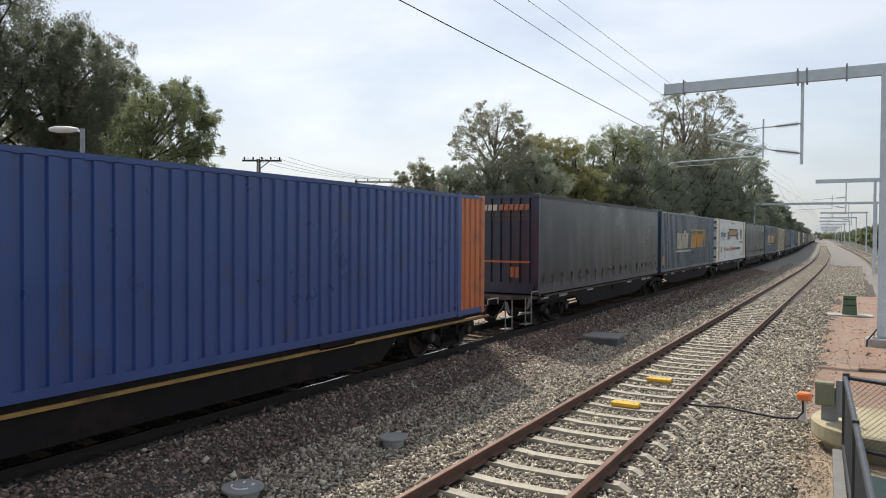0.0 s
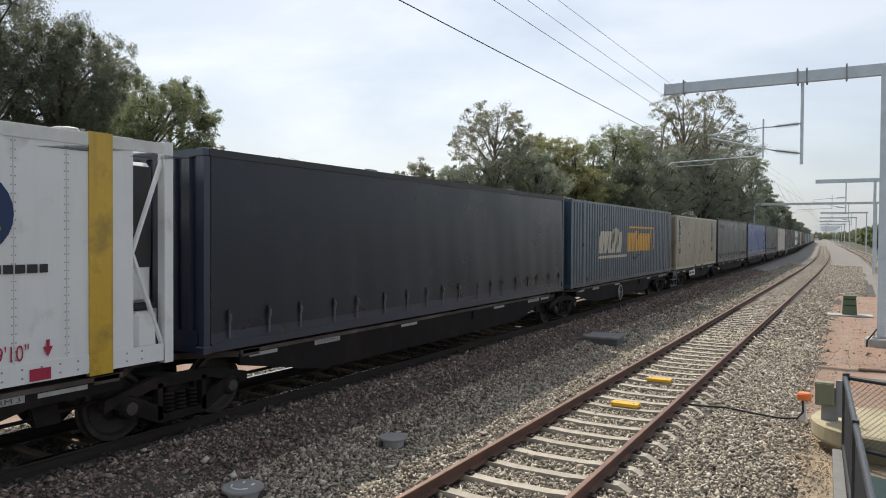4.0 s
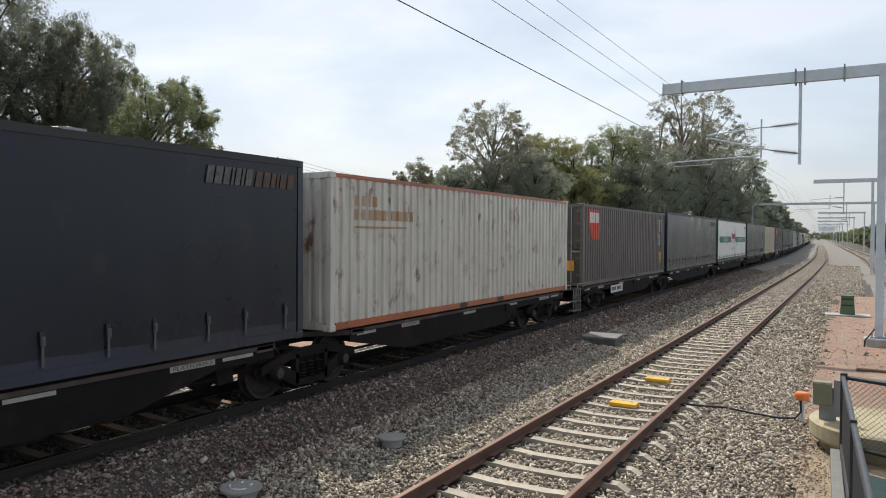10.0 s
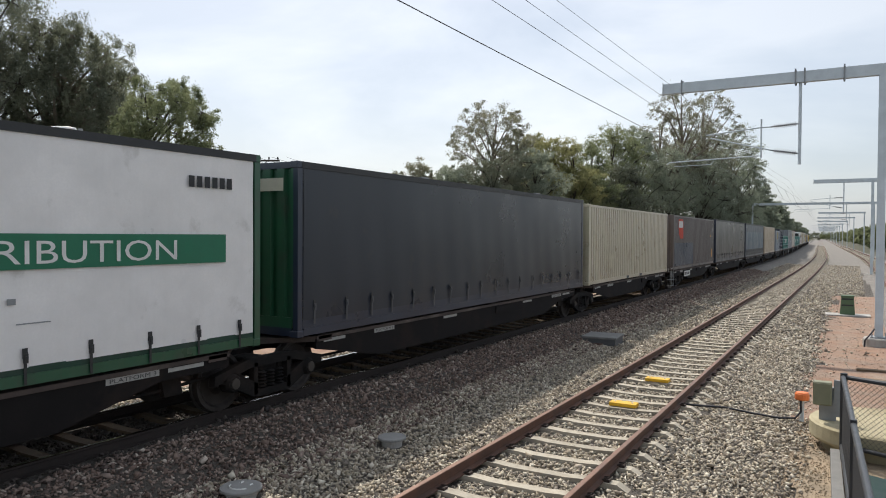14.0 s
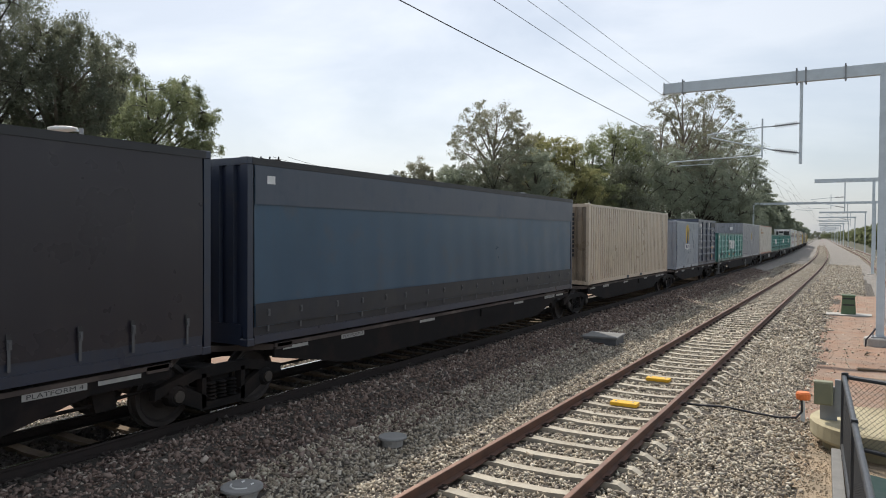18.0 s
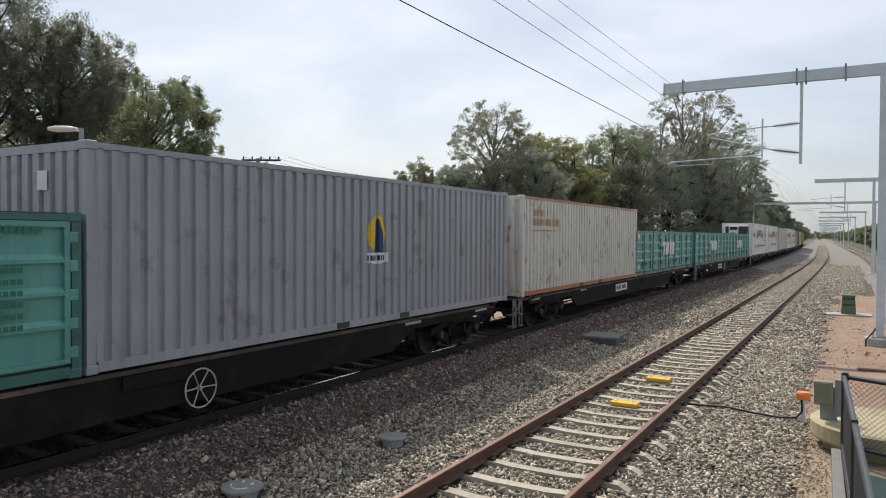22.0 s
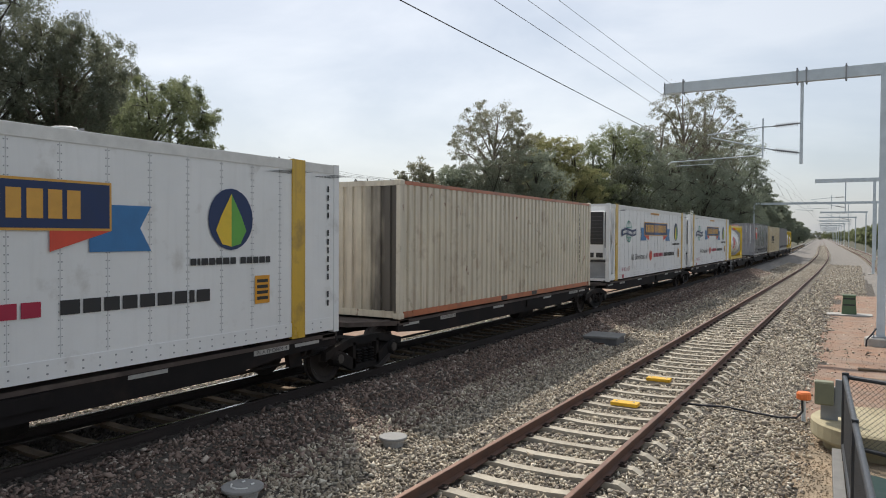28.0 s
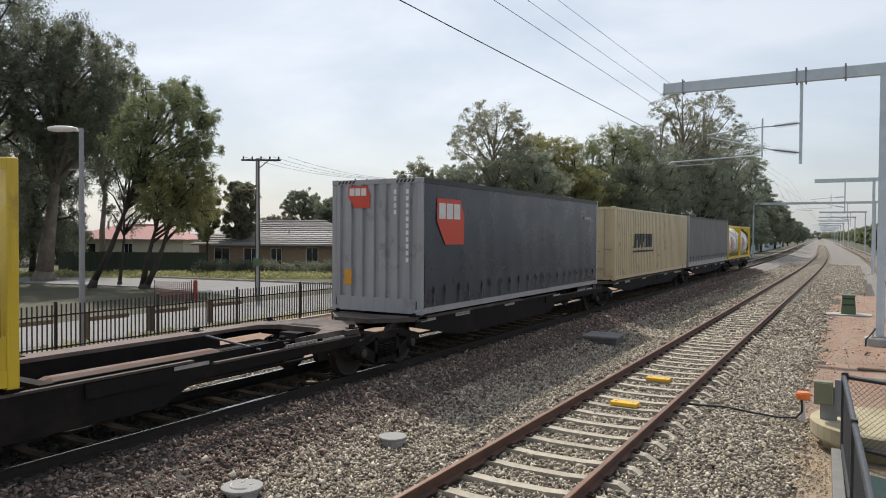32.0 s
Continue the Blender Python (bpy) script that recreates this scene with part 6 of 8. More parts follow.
    decal("maroon_block", bars(-0.16, 0.78, [0.21, 0.09, 0.25, 0.24, 0.22, 0.25, 0.23], 0.18, 0.045), INK["maroon"], c)
    decal("dark_block", bars(1.83, 0.78, [0.25, 0.24, 0.22, 0.22, 0.23, 0.24, 0.21, 0.09, 0.24], 0.175, 0.04), INK["black"], c)
    lettering("lettering", "46'6\" x 9'10\"", 0.95, 0.19, INK["maroon"], c, (w + 0.002, -5.1 if cool_end < 0 else 4.15, 0.31))
    q = -5.3 if cool_end < 0 else 5.32
    decal("arrow", [[(q - 0.06, 0.44), (q + 0.06, 0.44), (q, 0.32)], rect(q - 0.02, q + 0.02, 0.44, 0.52)], INK["maroon"], c)
    s = decal("roof_label", [rect(-0.8, 0.8, 2.73, 2.81)], INK["amber"], c)
    lettering("lettering", "DO NOT STACK 20' CONTAINERS ON ROOF", 1.52, 0.045, INK["black"], s, (w + 0.009, -0.76, 2.747))
    q = 4.99 if cool_end < 0 else -5.4
    decal("caution_label", [rect(q, q + 0.32, 0.66, 1.1)], INK["amber"], c, label="amber caution label")
    decal("caution_print", [rect(q + 0.04, q + 0.28, 0.72 + 0.09 * k, 0.77 + 0.09 * k) for k in range(4)], INK["black"], c, off=0.008)
    for y in [-5.85 + 0.12 * k for k in range(5)] + [5.2 + 0.12 * k for k in range(5)] + [6.4 + 0.12 * k for k in range(4)]:
        decal("height_mark", [rect(y, y + 0.06, 2.75, 2.82, 0.6)], INK["black"], c)
    code_print(c, 6.75 if cool_end < 0 else -6.9, 2.5, 14, INK["black"])
    decal("red_plate", [rect(-5.35, -5.1, 0.06, 0.2) if cool_end < 0 else rect(5.1, 5.35, 0.06, 0.2)], INK["maroon"], c, off=0.012)
    if near_doors:
        # painted blocks and labels on the end doors
        for k in range(7):
            x = -1.0 + 0.285 * k
            end_decal("dark_shadow", [rect(x - 0.03, x + 0.25, 2.0 + 0.05 * k, 2.4 + 0.05 * k)], INK["navy"], c, -l, 0.014)
            end_decal("brown_block", [rect(x, x + 0.23, 2.03 + 0.05 * k, 2.4 + 0.05 * k)], P["rail_orange"], c, -l, 0.018)
        for k in range(9):
            x = -0.95 + 0.205 * k
            end_decal("brown_block", [rect(x, x + 0.15, 1.66 + 0.035 * k, 1.84 + 0.035 * k)], P["rail_orange"], c, -l, 0.018)
        for x, z in ((0.3, 1.25), (-0.72, 1.1)):
            end_decal("amber_label", [rect(x, x + 0.24, z, z + 0.36)], INK["amber"], c, -l, 0.016)
        end_decal("blue_label", [rect(-0.12, 0.1, 1.0, 1.22)], INK["navy"], c, -l, 0.016)
        end_decal("print_panel", fine_print(0.25, 1.0, 5, 6, 0.06, 0.05, 0.09, 0.1), INK["black"], c, -l, 0.016)
        for z in (0.4, 1.0, 1.7, 2.35, 2.75):
            for x0, x1 in ((w - 0.24, w - 0.02), (-w + 0.02, -w + 0.2)):
                part("hinge", bx(x0, x1, -l - 0.012, -l + 0.02, z - 0.07, z + 0.07, bevel=0.008), M["clasp"], c)
    return place(c, centre)


def side_door_container(label, centre, L, H, mat, frame, count, ribs, mark=None):
    """Open-topped or closed container with a row of hinged doors along its side."""
    c = tagged(empty("side_door_container"), label, "container", "containers on the train")
    w, l = WID / 2, L / 2
    hollow_box(c, L, H, frame, M["dark"], (), roof_wave=False)
    for sy in (-1, 1):
        part("end_panel", wave_sheet(waves(-w + 0.11, w - 0.11, 0.3, 0.06), sy * (l - 0.01), 0.16, H - 0.1, "x", sy), mat, c)
    if count == 8:
        # pairs of doors between broad hinge posts
        spans = [(-5.95, -4.72), (-4.58, -3.36), (-2.98, -1.74), (-1.5, -0.3), (0.3, 1.58), (1.7, 2.96), (3.34, 4.58), (4.72, 5.95)]
        posts = [(-3.29, -3.05), (-0.17, 0.17), (3.03, 3.27)]
    else:
        step = (L - 0.3) / count
        spans = [(-l + 0.15 + step * k + (0.06 if k % 2 == 0 else 0.035), -l + 0.15 + step * (k + 1) - (0.035 if k % 2 == 0 else 0.06)) for k in range(count)]
        posts = []
    for sx in (-1, 1):
        part("inner_wall", bx(*sorted((sx * (w - 0.13), sx * (w - 0.1))), -l + 0.14, l - 0.14, 0.16, H - 0.1), frame, c)
        for a, b in posts:
            part("hinge_post", prism(B(), [(sx * (w - 0.1), a), (sx * (w - 0.03), a + 0.03), (sx * (w - 0.03), b - 0.03), (sx * (w - 0.1), b)], 0.15, H - 0.09, "z"), mat, c)
        for k, (y0, y1) in enumerate(spans):
            x0, x1 = sorted((sx * (w - 0.1), sx * (w - 0.06)))
            d = part("door", bx(x0, x1, y0, y1, 0.19, H - 0.11), mat, c)
            if sx < 0:
                continue
            bm = B()
            for e0, e1 in ((y0, y0 + 0.07), (y1 - 0.07, y1)):
                box(bm, w - 0.062, w - 0.004, e0, e1, 0.19, H - 0.11)
            box(bm, w - 0.062, w - 0.004, y0 + 0.07, y1 - 0.07, H - 0.18, H - 0.11)
            box(bm, w - 0.062, w - 0.004, y0 + 0.07, y1 - 0.07, 0.19, 0.25)
            part("door_frame", bm, mat, d)
            for i in range(ribs):
                z = 0.25 + (H - 0.43) * (i + 1) / (ribs + 1)
                part("rib", prism(B(), [(w - 0.062, z - 0.03), (w - 0.008, z - 0.028), (w - 0.008, z + 0.02), (w - 0.062, z + 0.085)], y0 + 0.07, y1 - 0.07, "y"), mat, d)
            right = k % 2 == (1 if count == 8 else 0) if k != 2 else True
            near, out = (y1, 1) if right else (y0, -1)
            for i in range(5):
                z = 0.32 + (H - 0.62) * i / 4
                part("hinge", bx(w - 0.06, w + 0.006, *sorted((near - out * 0.02, near + out * 0.1)), z - 0.07, z + 0.07, bevel=0.012), mat, d)
            free = y0 if right else y1
            part("lock_rod", tube(B(), (w - 0.03, free - out * 0.035, 0.12), (w - 0.03, free - out * 0.035, H - 0.06), 0.022, 6), M["rail"] if count == 8 else frame, d)
            part("latch", pipe(B(), [(w - 0.02, free - out * 0.035, 0.52), (w + 0.03, free + out * 0.12, 0.5), (w + 0.03, free + out * 0.3, 0.52)], 0.016, 6), M["clasp"], d)
            part("latch_plate", bx(w - 0.004, w + 0.02, *sorted((free + out * 0.1, free + out * 0.2)), 0.43, 0.6, bevel=0.008), M["clasp"], d)
    if count == 8:
        for y in (-4.65, -1.0, 1.0, 4.65):
            part("fork_pocket", bx(w - 0.02, w + 0.002, y - 0.2, y + 0.2, 0.03, 0.135), M["dark"], c)
    return place(c, centre), c


def white_word(c):
    """Four slanted white blocks with a joined bar on top, painted across two doors."""
    for q in ([(-1.43, 1.27), (-0.62, 1.3), (-0.46, 1.47), (-1.2, 1.46)], rect(-1.14, -0.84, 0.83, 1.26, 0.14), [(-0.68, 0.9), (-0.56, 0.84), (-0.1, 0.84), (0.05, 0.95), (0.2, 1.4), (0.1, 1.47), (-0.32, 1.47), (-0.47, 1.38)],
              rect(0.24, 0.66, 0.84, 1.45, 0.12), rect(0.76, 1.28, 0.84, 1.44, 0.12)):
        decal("white_mark", [q], INK["white"], c, off=0.009, label="large slanted white painted block")
    for y in (-1.25, 0.62):
        s = decal("small_label", [rect(y, y + 0.5, 0.38, 0.47)], INK["amber"], c)
        lettering("lettering", "EMPTY ONLY", 0.44, 0.055, INK["black"], s, (WID / 2 + 0.01, y + 0.03, 0.397))
    for z in (0.3, 1.62):
        decal("notice", [rect(-5.75, -5.5, z, z + 0.2)], INK["white"], c)
    decal("code_lettering", fine_print(4.95, 1.75, 1, 9, 0.05, 0.08) + fine_print(5.0, 1.3, 6, 5, 0.06, 0.06, 0.08, 0.13), INK["forest"], c)
    for k in range(4):
        end_decal("white_mark", [rect(-0.5 + 0.25 * k, -0.31 + 0.25 * k, 0.93, 1.2, 0.06)], INK["white"], c, -FT40 / 2)


def tank_container(centre):
    c = tagged(empty("tank_container"), "white cylindrical tank in a yellow steel frame with a red disc", "container", "containers on the train")
    w, l, H = WID / 2, FT20 / 2, 2.591
    t = 0.14
    for sx in (-1, 1):
        for sy in (-1, 1):
            part("corner_post", bx(*sorted((sx * w, sx * (w - t))), *sorted((sy * l, sy * (l - t))), 0, H, bevel=0.01), P["tank_yellow"], c)
            part("knee_brace", prism(B(), [(sy * (l - t), 0.14), (sy * (l - 0.55), 0.14), (sy * (l - t), 0.6)], *sorted((sx * (w - 0.1), sx * (w - 0.02)))), P["tank_yellow"], c)
            part("end_gusset", prism(B(), [(sx * (w - t), H - 0.14), (sx * (w - 0.62), H - 0.14), (sx * (w - t), H - 0.6)], *sorted((sy * (l - 0.1), sy * (l - 0.02))), "y"), P["tank_yellow"], c)
            part("end_gusset", prism(B(), [(sx * (w - t), 0.14), (sx * (w - 0.62), 0.14), (sx * (w - t), 0.6)], *sorted((sy * (l - 0.1), sy * (l - 0.02))), "y"), P["tank_yellow"], c)
        part("top_rail", bx(*sorted((sx * w, sx * (w - 0.1))), -l + t, l - t, H - 0.13, H - 0.02), P["tank_yellow"], c)
        part("bottom_rail", bx(*sorted((sx * w, sx * (w - 0.1))), -l + t, l - t, 0.03, 0.22), P["tank_yellow"], c)
        part("walkway", bx(*sorted((sx * 0.3, sx * 0.85)), -1.6, 2.0, H - 0.1, H - 0.07), M["galv"], c)
    for sy in (-1, 1):
        for z0, z1 in ((0.02, 0.18), (H - 0.14, H - 0.02)):
            part("end_rail", bx(-w + t, w - t, *sorted((sy * l, sy * (l - 0.1))), z0, z1), P["tank_yellow"], c)
    r, zc = 1.13, 1.28
    prof = [(0.0, -l + 0.12), (0.35, -l + 0.14), (0.68, -l + 0.2), (0.93, -l + 0.32), (1.08, -l + 0.5), (r, -l + 0.75), (r, -1.2), (r - 0.004, -1.19), (r, -1.18), (r, 0.62), (r - 0.006, 0.63), (r, 0.64), (r, 1.7), (r - 0.006, 1.71), (r, 1.72), (r, l - 0.75), (1.08, l - 0.5), (0.93, l - 0.32), (0.68, l - 0.2), (0.35, l - 0.14), (0.0, l - 0.12)]
    shell = part("tank", lathe(B(), prof, "y", (0, 0, zc), 40), P["tank"], c, "glossy white tank shell", smooth=True)
    # marks wrapped on the shell

    def wrapped(name, polys, mat, off):
        bm = B()
        for poly in polys:
            n = 14
            zs = [p[1] for p in poly]
            z0, z1 = min(zs), max(zs)
            rows = []
            for i in range(n + 1):
                z = z0 + (z1 - z0) * i / n
                ys = []
                for (a, za), (b, zb) in zip(poly, poly[1:] + poly[:1]):
                    if min(za, zb) - 1e-9 <= z <= max(za, zb) + 1e-9:
                        ys += [a, b] if abs(zb - za) < 1e-9 else [a + (b - a) * (z - za) / (zb - za)]
                x = math.sqrt(max(0.01, (r + off) ** 2 - (z - zc) ** 2))
                rows.append((bm.verts.new((x, min(ys), z)), bm.verts.new((x, max(ys), z))))
            for p, q in zip(rows[:-1], rows[1:]):
                bm.faces.new((p[0], p[1], q[1], q[0]))
        me = bpy.data.meshes.new(name)
        bm.to_mesh(me)
        bm.free()
        ob = link_mesh(name, me, mat, shell)
        return tagged(ob, kind="stuff") if name in SMALL_PRINT else ob

    wrapped("red_disc", [disc(-0.6, 1.27, 0.52, 0.5)], INK["crimson"], 0.004)
    wrapped("white_curl", ring(-0.58, 1.36, 0.2, 0.2, 0.05, 20), INK["white"], 0.008)
    wrapped("white_blocks", bars(-0.93, 1.0, [0.05] * 9, 0.07, 0.022), INK["white"], 0.008)
    wrapped("code_lettering", fine_print(1.75, 1.72, 2, 9, 0.05, 0.06) + fine_print(1.78, 1.5, 3, 7, 0.05, 0.03, 0.08, 0.07) + [rect(1.75, 2.4, 1.05, 1.06)], INK["black"], 0.004)
    end_decal("red_disc", [[(-0.05 + 0.26 * math.cos(2 * math.pi * k / 20), 1.1 + 0.26 * math.sin(2 * math.pi * k / 20)) for k in range(20)]], INK["crimson"], c, -l + 0.1)
    end_decal("code_lettering", fine_print(-0.32, 2.05, 1, 10, 0.05, 0.08) + fine_print(-0.1, 1.8, 1, 4, 0.05, 0.08) + fine_print(-0.4, 1.66, 4, 7, 0.04, 0.03, 0.08, 0.07), INK["black"], c, -l + 0.1)
    bm = B()
    for x in (0.55, 0.83):
        tube(bm, (x, -l + 0.03, 0.15), (x, -l + 0.03, H - 0.1), 0.016, 6)
    for k in range(8):
        tube(bm, (0.55, -l + 0.03, 0.3 + 0.28 * k), (0.83, -l + 0.03, 0.3 + 0.28 * k), 0.013, 6)
    part("ladder", bm, M["galv"], c, "pale steel ladder")
    part("document_box", bx(-1.05, -0.82, -l - 0.0, -l + 0.14, 1.0, 1.7, bevel=0.01), M["galv_dark"], c)
    part("valve", lathe(B(), [(0.06, -l + 0.02), (0.1, -l + 0.06), (0.1, -l + 0.3)], "y", (-0.05, 0, 0.3), 10), M["galv_dark"], c)
    part("manlid", lathe(B(), [(0.3, zc + r - 0.06), (0.3, zc + r + 0.06), (0.26, zc + r + 0.09)], "z", (0, 0.2, 0), 18), M["galv"], c)
    part("hose_tray", tube(B(), (0.85, -2.4, H - 0.42), (0.85, 0.1, H - 0.42), 0.05, 8), M["galv"], c)
    return place(c, centre)


def load_train():
    global DECK
    DECK = 0.82
    c, pts = box_container("blue corrugated steel container with an orange far end on the train", FT48, 2.93, 8.85, P["blue"], posts=POSTS, far_part=P["orange"])
    for o in c.children:
        if o.name.startswith(("corner_post", "end_panel", "corner_casting")) and sum(v.co.y for v in o.data.vertices) + o.location.y * len(o.data.vertices) > 0:
            o.data = o.data.copy()
            o.data.materials[0] = P["orange"]
    DECK = 1.0
    c = curtain_container("long charcoal curtain-sided container with gold marks on its end", FT48, 3.0, 27.03, P["black_cloth"], P["navy"], skirt=P["navy"])
    end_decal("pale_mark", [rect(-1.15 + 0.17 * k, -1.02 + 0.17 * k, 2.52, 2.7, 0.03) for k in range(6)], INK["pale"], c, -FT48 / 2)
    end_decal("gold_mark", [rect(-0.1 + 0.17 * k, 0.03 + 0.17 * k, 2.52, 2.7, 0.03) for k in range(6)] + [rect(-1.0, 0.95, 0.94, 1.0), rect(0.3, 0.42, 0.5, 0.82), rect(0.46, 0.58, 0.5, 0.82)], P["rail_orange"], c, -FT48 / 2)
    end_decal("code_lettering", fine_print(-1.1, 2.36, 2, 18, 0.06, 0.07, 0.11, 0.13), WORN_GOLD, c, -FT48 / 2)
    c, pts = box_container("faded steel-blue corrugated container with pale and gold marks", FT48, 3.0, 42.4, P["steel_blue"], posts=POSTS)
    striped_mark(c, pts)
    caution_label(c, -7.08, 0.36, ["CAUTION", "3.0M", "HIGH"], 0.36, 0.44)
    hazard_edge(c, -7.2, 3.0)
    decal("rust_patch", [rect(-6.02, -5.94, 2.4, 2.9), rect(-6.05, -5.9, 0.02, 0.1)], P["rail_orange"], c, None, off=0.012)
    insulated_container(57.9, cool_end=1, near_doors=True)
    c = curtain_container("long charcoal curtain-sided container with a navy frame", FT48, 3.0, 72.83, P["black_cloth"], P["navy"])
    c, pts = box_container("faded steel-blue corrugated container with gold marks and a navy lower edge", FT48, 3.0, 88.15, P["steel_blue"], rail_low=P["navy"], posts=POSTS)
    striped_mark(c, pts, -0.45)
    hazard_edge(c, 6.5, 3.0)
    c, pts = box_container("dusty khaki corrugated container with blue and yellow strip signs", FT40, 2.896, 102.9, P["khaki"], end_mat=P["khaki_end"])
    for y, z0 in ((-5.5, 0.86), (4.3, 0.86)):
        s = decal("strip_sign", [rect(y, y + 0.34, z0, 2.62)], FADED_BLUE, c, pts, label="tall blue and yellow strip sign")
        decal("sign_field", [rect(y, y + 0.34, z0 + 0.25, z0 + 0.55), disc(y + 0.17, 2.1, 0.16, 0.18, 12)], FADED_YELLOW, s, pts, off=0.008)
        decal("dark_shape", [[(y + 0.1, 1.9), (y + 0.28, 1.9), (y + 0.24, 2.1), (y + 0.16, 2.25), (y + 0.1, 2.1)]], INK["navy"], s, pts, off=0.011)
        decal("white_blocks", fine_print(y + 0.05, 2.5, 2, 4, 0.045, 0.08, 0.065, 0.14) + fine_print(y + 0.05, 1.75, 3, 4, 0.045, 0.09, 0.065, 0.16), INK["white"], s, pts, off=0.011)
    s = end_decal("badge", [rect(-1.05, -0.75, 2.3, 2.62)], INK["navy"], c, -FT40 / 2)
    end_decal("badge_oval", [disc(-0.9, 2.47, 0.11, 0.13, 14)], INK["white"], c, -FT40 / 2, 0.01)
    end_decal("code_lettering", [rect(0.08, 0.14, 2.55 - 0.15 * k, 2.65 - 0.15 * k) for k in range(12)], INK["white"], c, -FT40 / 2)
    c = curtain_container("long charcoal curtain-sided container with a worn mark", FT48, 3.0, 117.05, P["black_cloth"], P["navy"], skirt=P["navy"])
    faint_mark(c, -6.7, 2.35)
    c = curtain_container("bright blue curtain-sided container with silver buckles", FT48, 3.0, 132.4, P["bright_blue"], P["navy"], buckle_mat=M["galv"], skirt=P["navy"], end_mat=P["steel_blue"], roof=M["galv_dark"])
    code_print(c, 6.9, 2.4, 10, INK["white"])
    decal("white_label", [rect(6.0, 6.4, 0.42, 0.52)], INK["white"], c)
    decal("yellow_mark", [rect(q, q + 0.35, 0.03, 0.14) for q in (-6.0, 4.4)] + [rect(q, q + 0.12, 0.02, 0.11) for q in (-7.2, 7.05)], INK["amber"], c)
    c = curtain_container("long charcoal curtain-sided container with a faint mark", FT48, 3.0, 147.7, P["black_cloth"], P["navy"], skirt=P["navy"])
    faint_mark(c, 5.2, 2.5)
    decal("white_label", [rect(-7.15, -6.95, 2.45, 2.62)], INK["white"], c, off=0.014)
    c, pts = box_container("rust-spotted off-white container with an orange bottom rail", FT40, 2.896, 161.85, P["off_white"], rail_low=P["rail_orange"], rail_high=P["rail_orange"])
    hazard_edge(c, 5.2, 2.93)
    decal("faded_mark", bars(-5.39, 2.3, [0.16, 0.17, 0.07, 0.15], 0.2, 0.06) + bars(-5.39, 2.04, [0.16, 0.17, 0.17, 0.15, 0.16, 0.06, 0.17, 0.15, 0.16, 0.15], 0.2, 0.06) + [rect(-5.39, -3.6, 1.88, 1.92)], INK["faded"], c, pts, label="faded orange painted blocks")
    code_print(c, 4.75, 2.3, 12, INK["black"], pts)
    end_decal("code_lettering", [rect(-0.1, -0.03, 2.5 - 0.15 * k, 2.6 - 0.15 * k) for k in range(11)], INK["black"], c, -FT40 / 2)
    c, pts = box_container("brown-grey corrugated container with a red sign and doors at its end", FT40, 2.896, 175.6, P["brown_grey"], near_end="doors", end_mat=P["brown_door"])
    red_sign(c, -5.49, 1.63, 1.08, pts)
    caution_label(c, 5.0, 0.5, ["CAUTION", "9'6 HIGH"], 0.36, 0.5)
    code_print(c, 5.1, 2.45, 8, INK["white"], pts)
    code_print(c, 5.42, 2.45, 4, INK["white"], pts)
    decal("warning_triangle", [[(4.66, 1.76), (4.91, 1.76), (4.785, 1.98)]], INK["amber"], c)
    end_decal("code_lettering", fine_print(-0.1, 2.4, 1, 8) + fine_print(-0.3, 1.9, 4, 3) + fine_print(0.2, 1.9, 4, 4), INK["white"], c, -FT40 / 2, 0.02)
    end_decal("caution_label", [rect(0.55, 0.9, 0.55, 0.9)], INK["amber"], c, -FT40 / 2, 0.02)
    c = curtain_container("charcoal curtain-sided container with worn gold marks on its end", FT48, 3.0, 189.7, P["black_cloth"], P["navy"], skirt=P["navy"])
    faint_mark(c, 5.0, 2.45)
    end_decal("gold_mark", [rect(-0.2 + 0.26 * k, 0.0 + 0.26 * k, 2.5, 2.75) for k in range(5)], INK["gold"], c, -FT48 / 2)
    c = curtain_container("white curtain-sided container with a green arrow band and green frame", FT48, 3.0, 205.05, P["white_cloth"], P["green"], buckle_mat=M["dark"], skirt=P["shaded_green"], roof=M["galv_dark"], hem=0.22, buckle_z=0.33)
    decal("green_band", [[(-6.69, 1.59), (-6.31, 1.35), (-6.31, 1.83)], rect(-6.31, -1.31, 1.35, 1.78), rect(1.2, 6.58, 1.34, 1.75)], INK["forest"], c, off=0.016, label="green arrow band")
    lettering("lettering", "STORAGE", 2.56, 0.29, INK["white"], c, (WID / 2 + 0.022, -5.31, 1.43))
    lettering("lettering", "DISTRIBUTION", 3.55, 0.27, INK["white"], c, (WID / 2 + 0.022, 2.14, 1.4))
    land = [(-1.25, 1.9), (-1.2, 1.55), (-1.0, 1.15), (-0.95, 0.78), (-0.7, 0.76), (-0.3, 0.9), (0.1, 0.98), (0.3, 0.8), (0.45, 0.95), (0.55, 0.72), (0.8, 0.62), (1.0, 0.7), (1.2, 1.3), (1.22, 1.75), (1.0, 2.1), (0.85, 2.4), (0.72, 2.62), (0.62, 2.2), (0.35, 2.12), (0.3, 2.5), (0.05, 2.6), (-0.2, 2.55), (-0.4, 2.3), (-0.75, 2.2), (-1.25, 1.9)]
    decal("map_outline", strokes(land, 0.026) + strokes([(0.75, 0.5), (0.98, 0.52), (0.88, 0.38), (0.75, 0.5)], 0.026), INK["black"], c, off=0.016, label="thin dark outline of a continent")
    decal("red_block", bars(-0.95, 1.6, [0.46, 0.1, 0.46, 0.1, 0.46], 0.42, 0.06, 0.1, [1, 0.25, 1, 0.25, 1]), INK["crimson"], c, off=0.016)
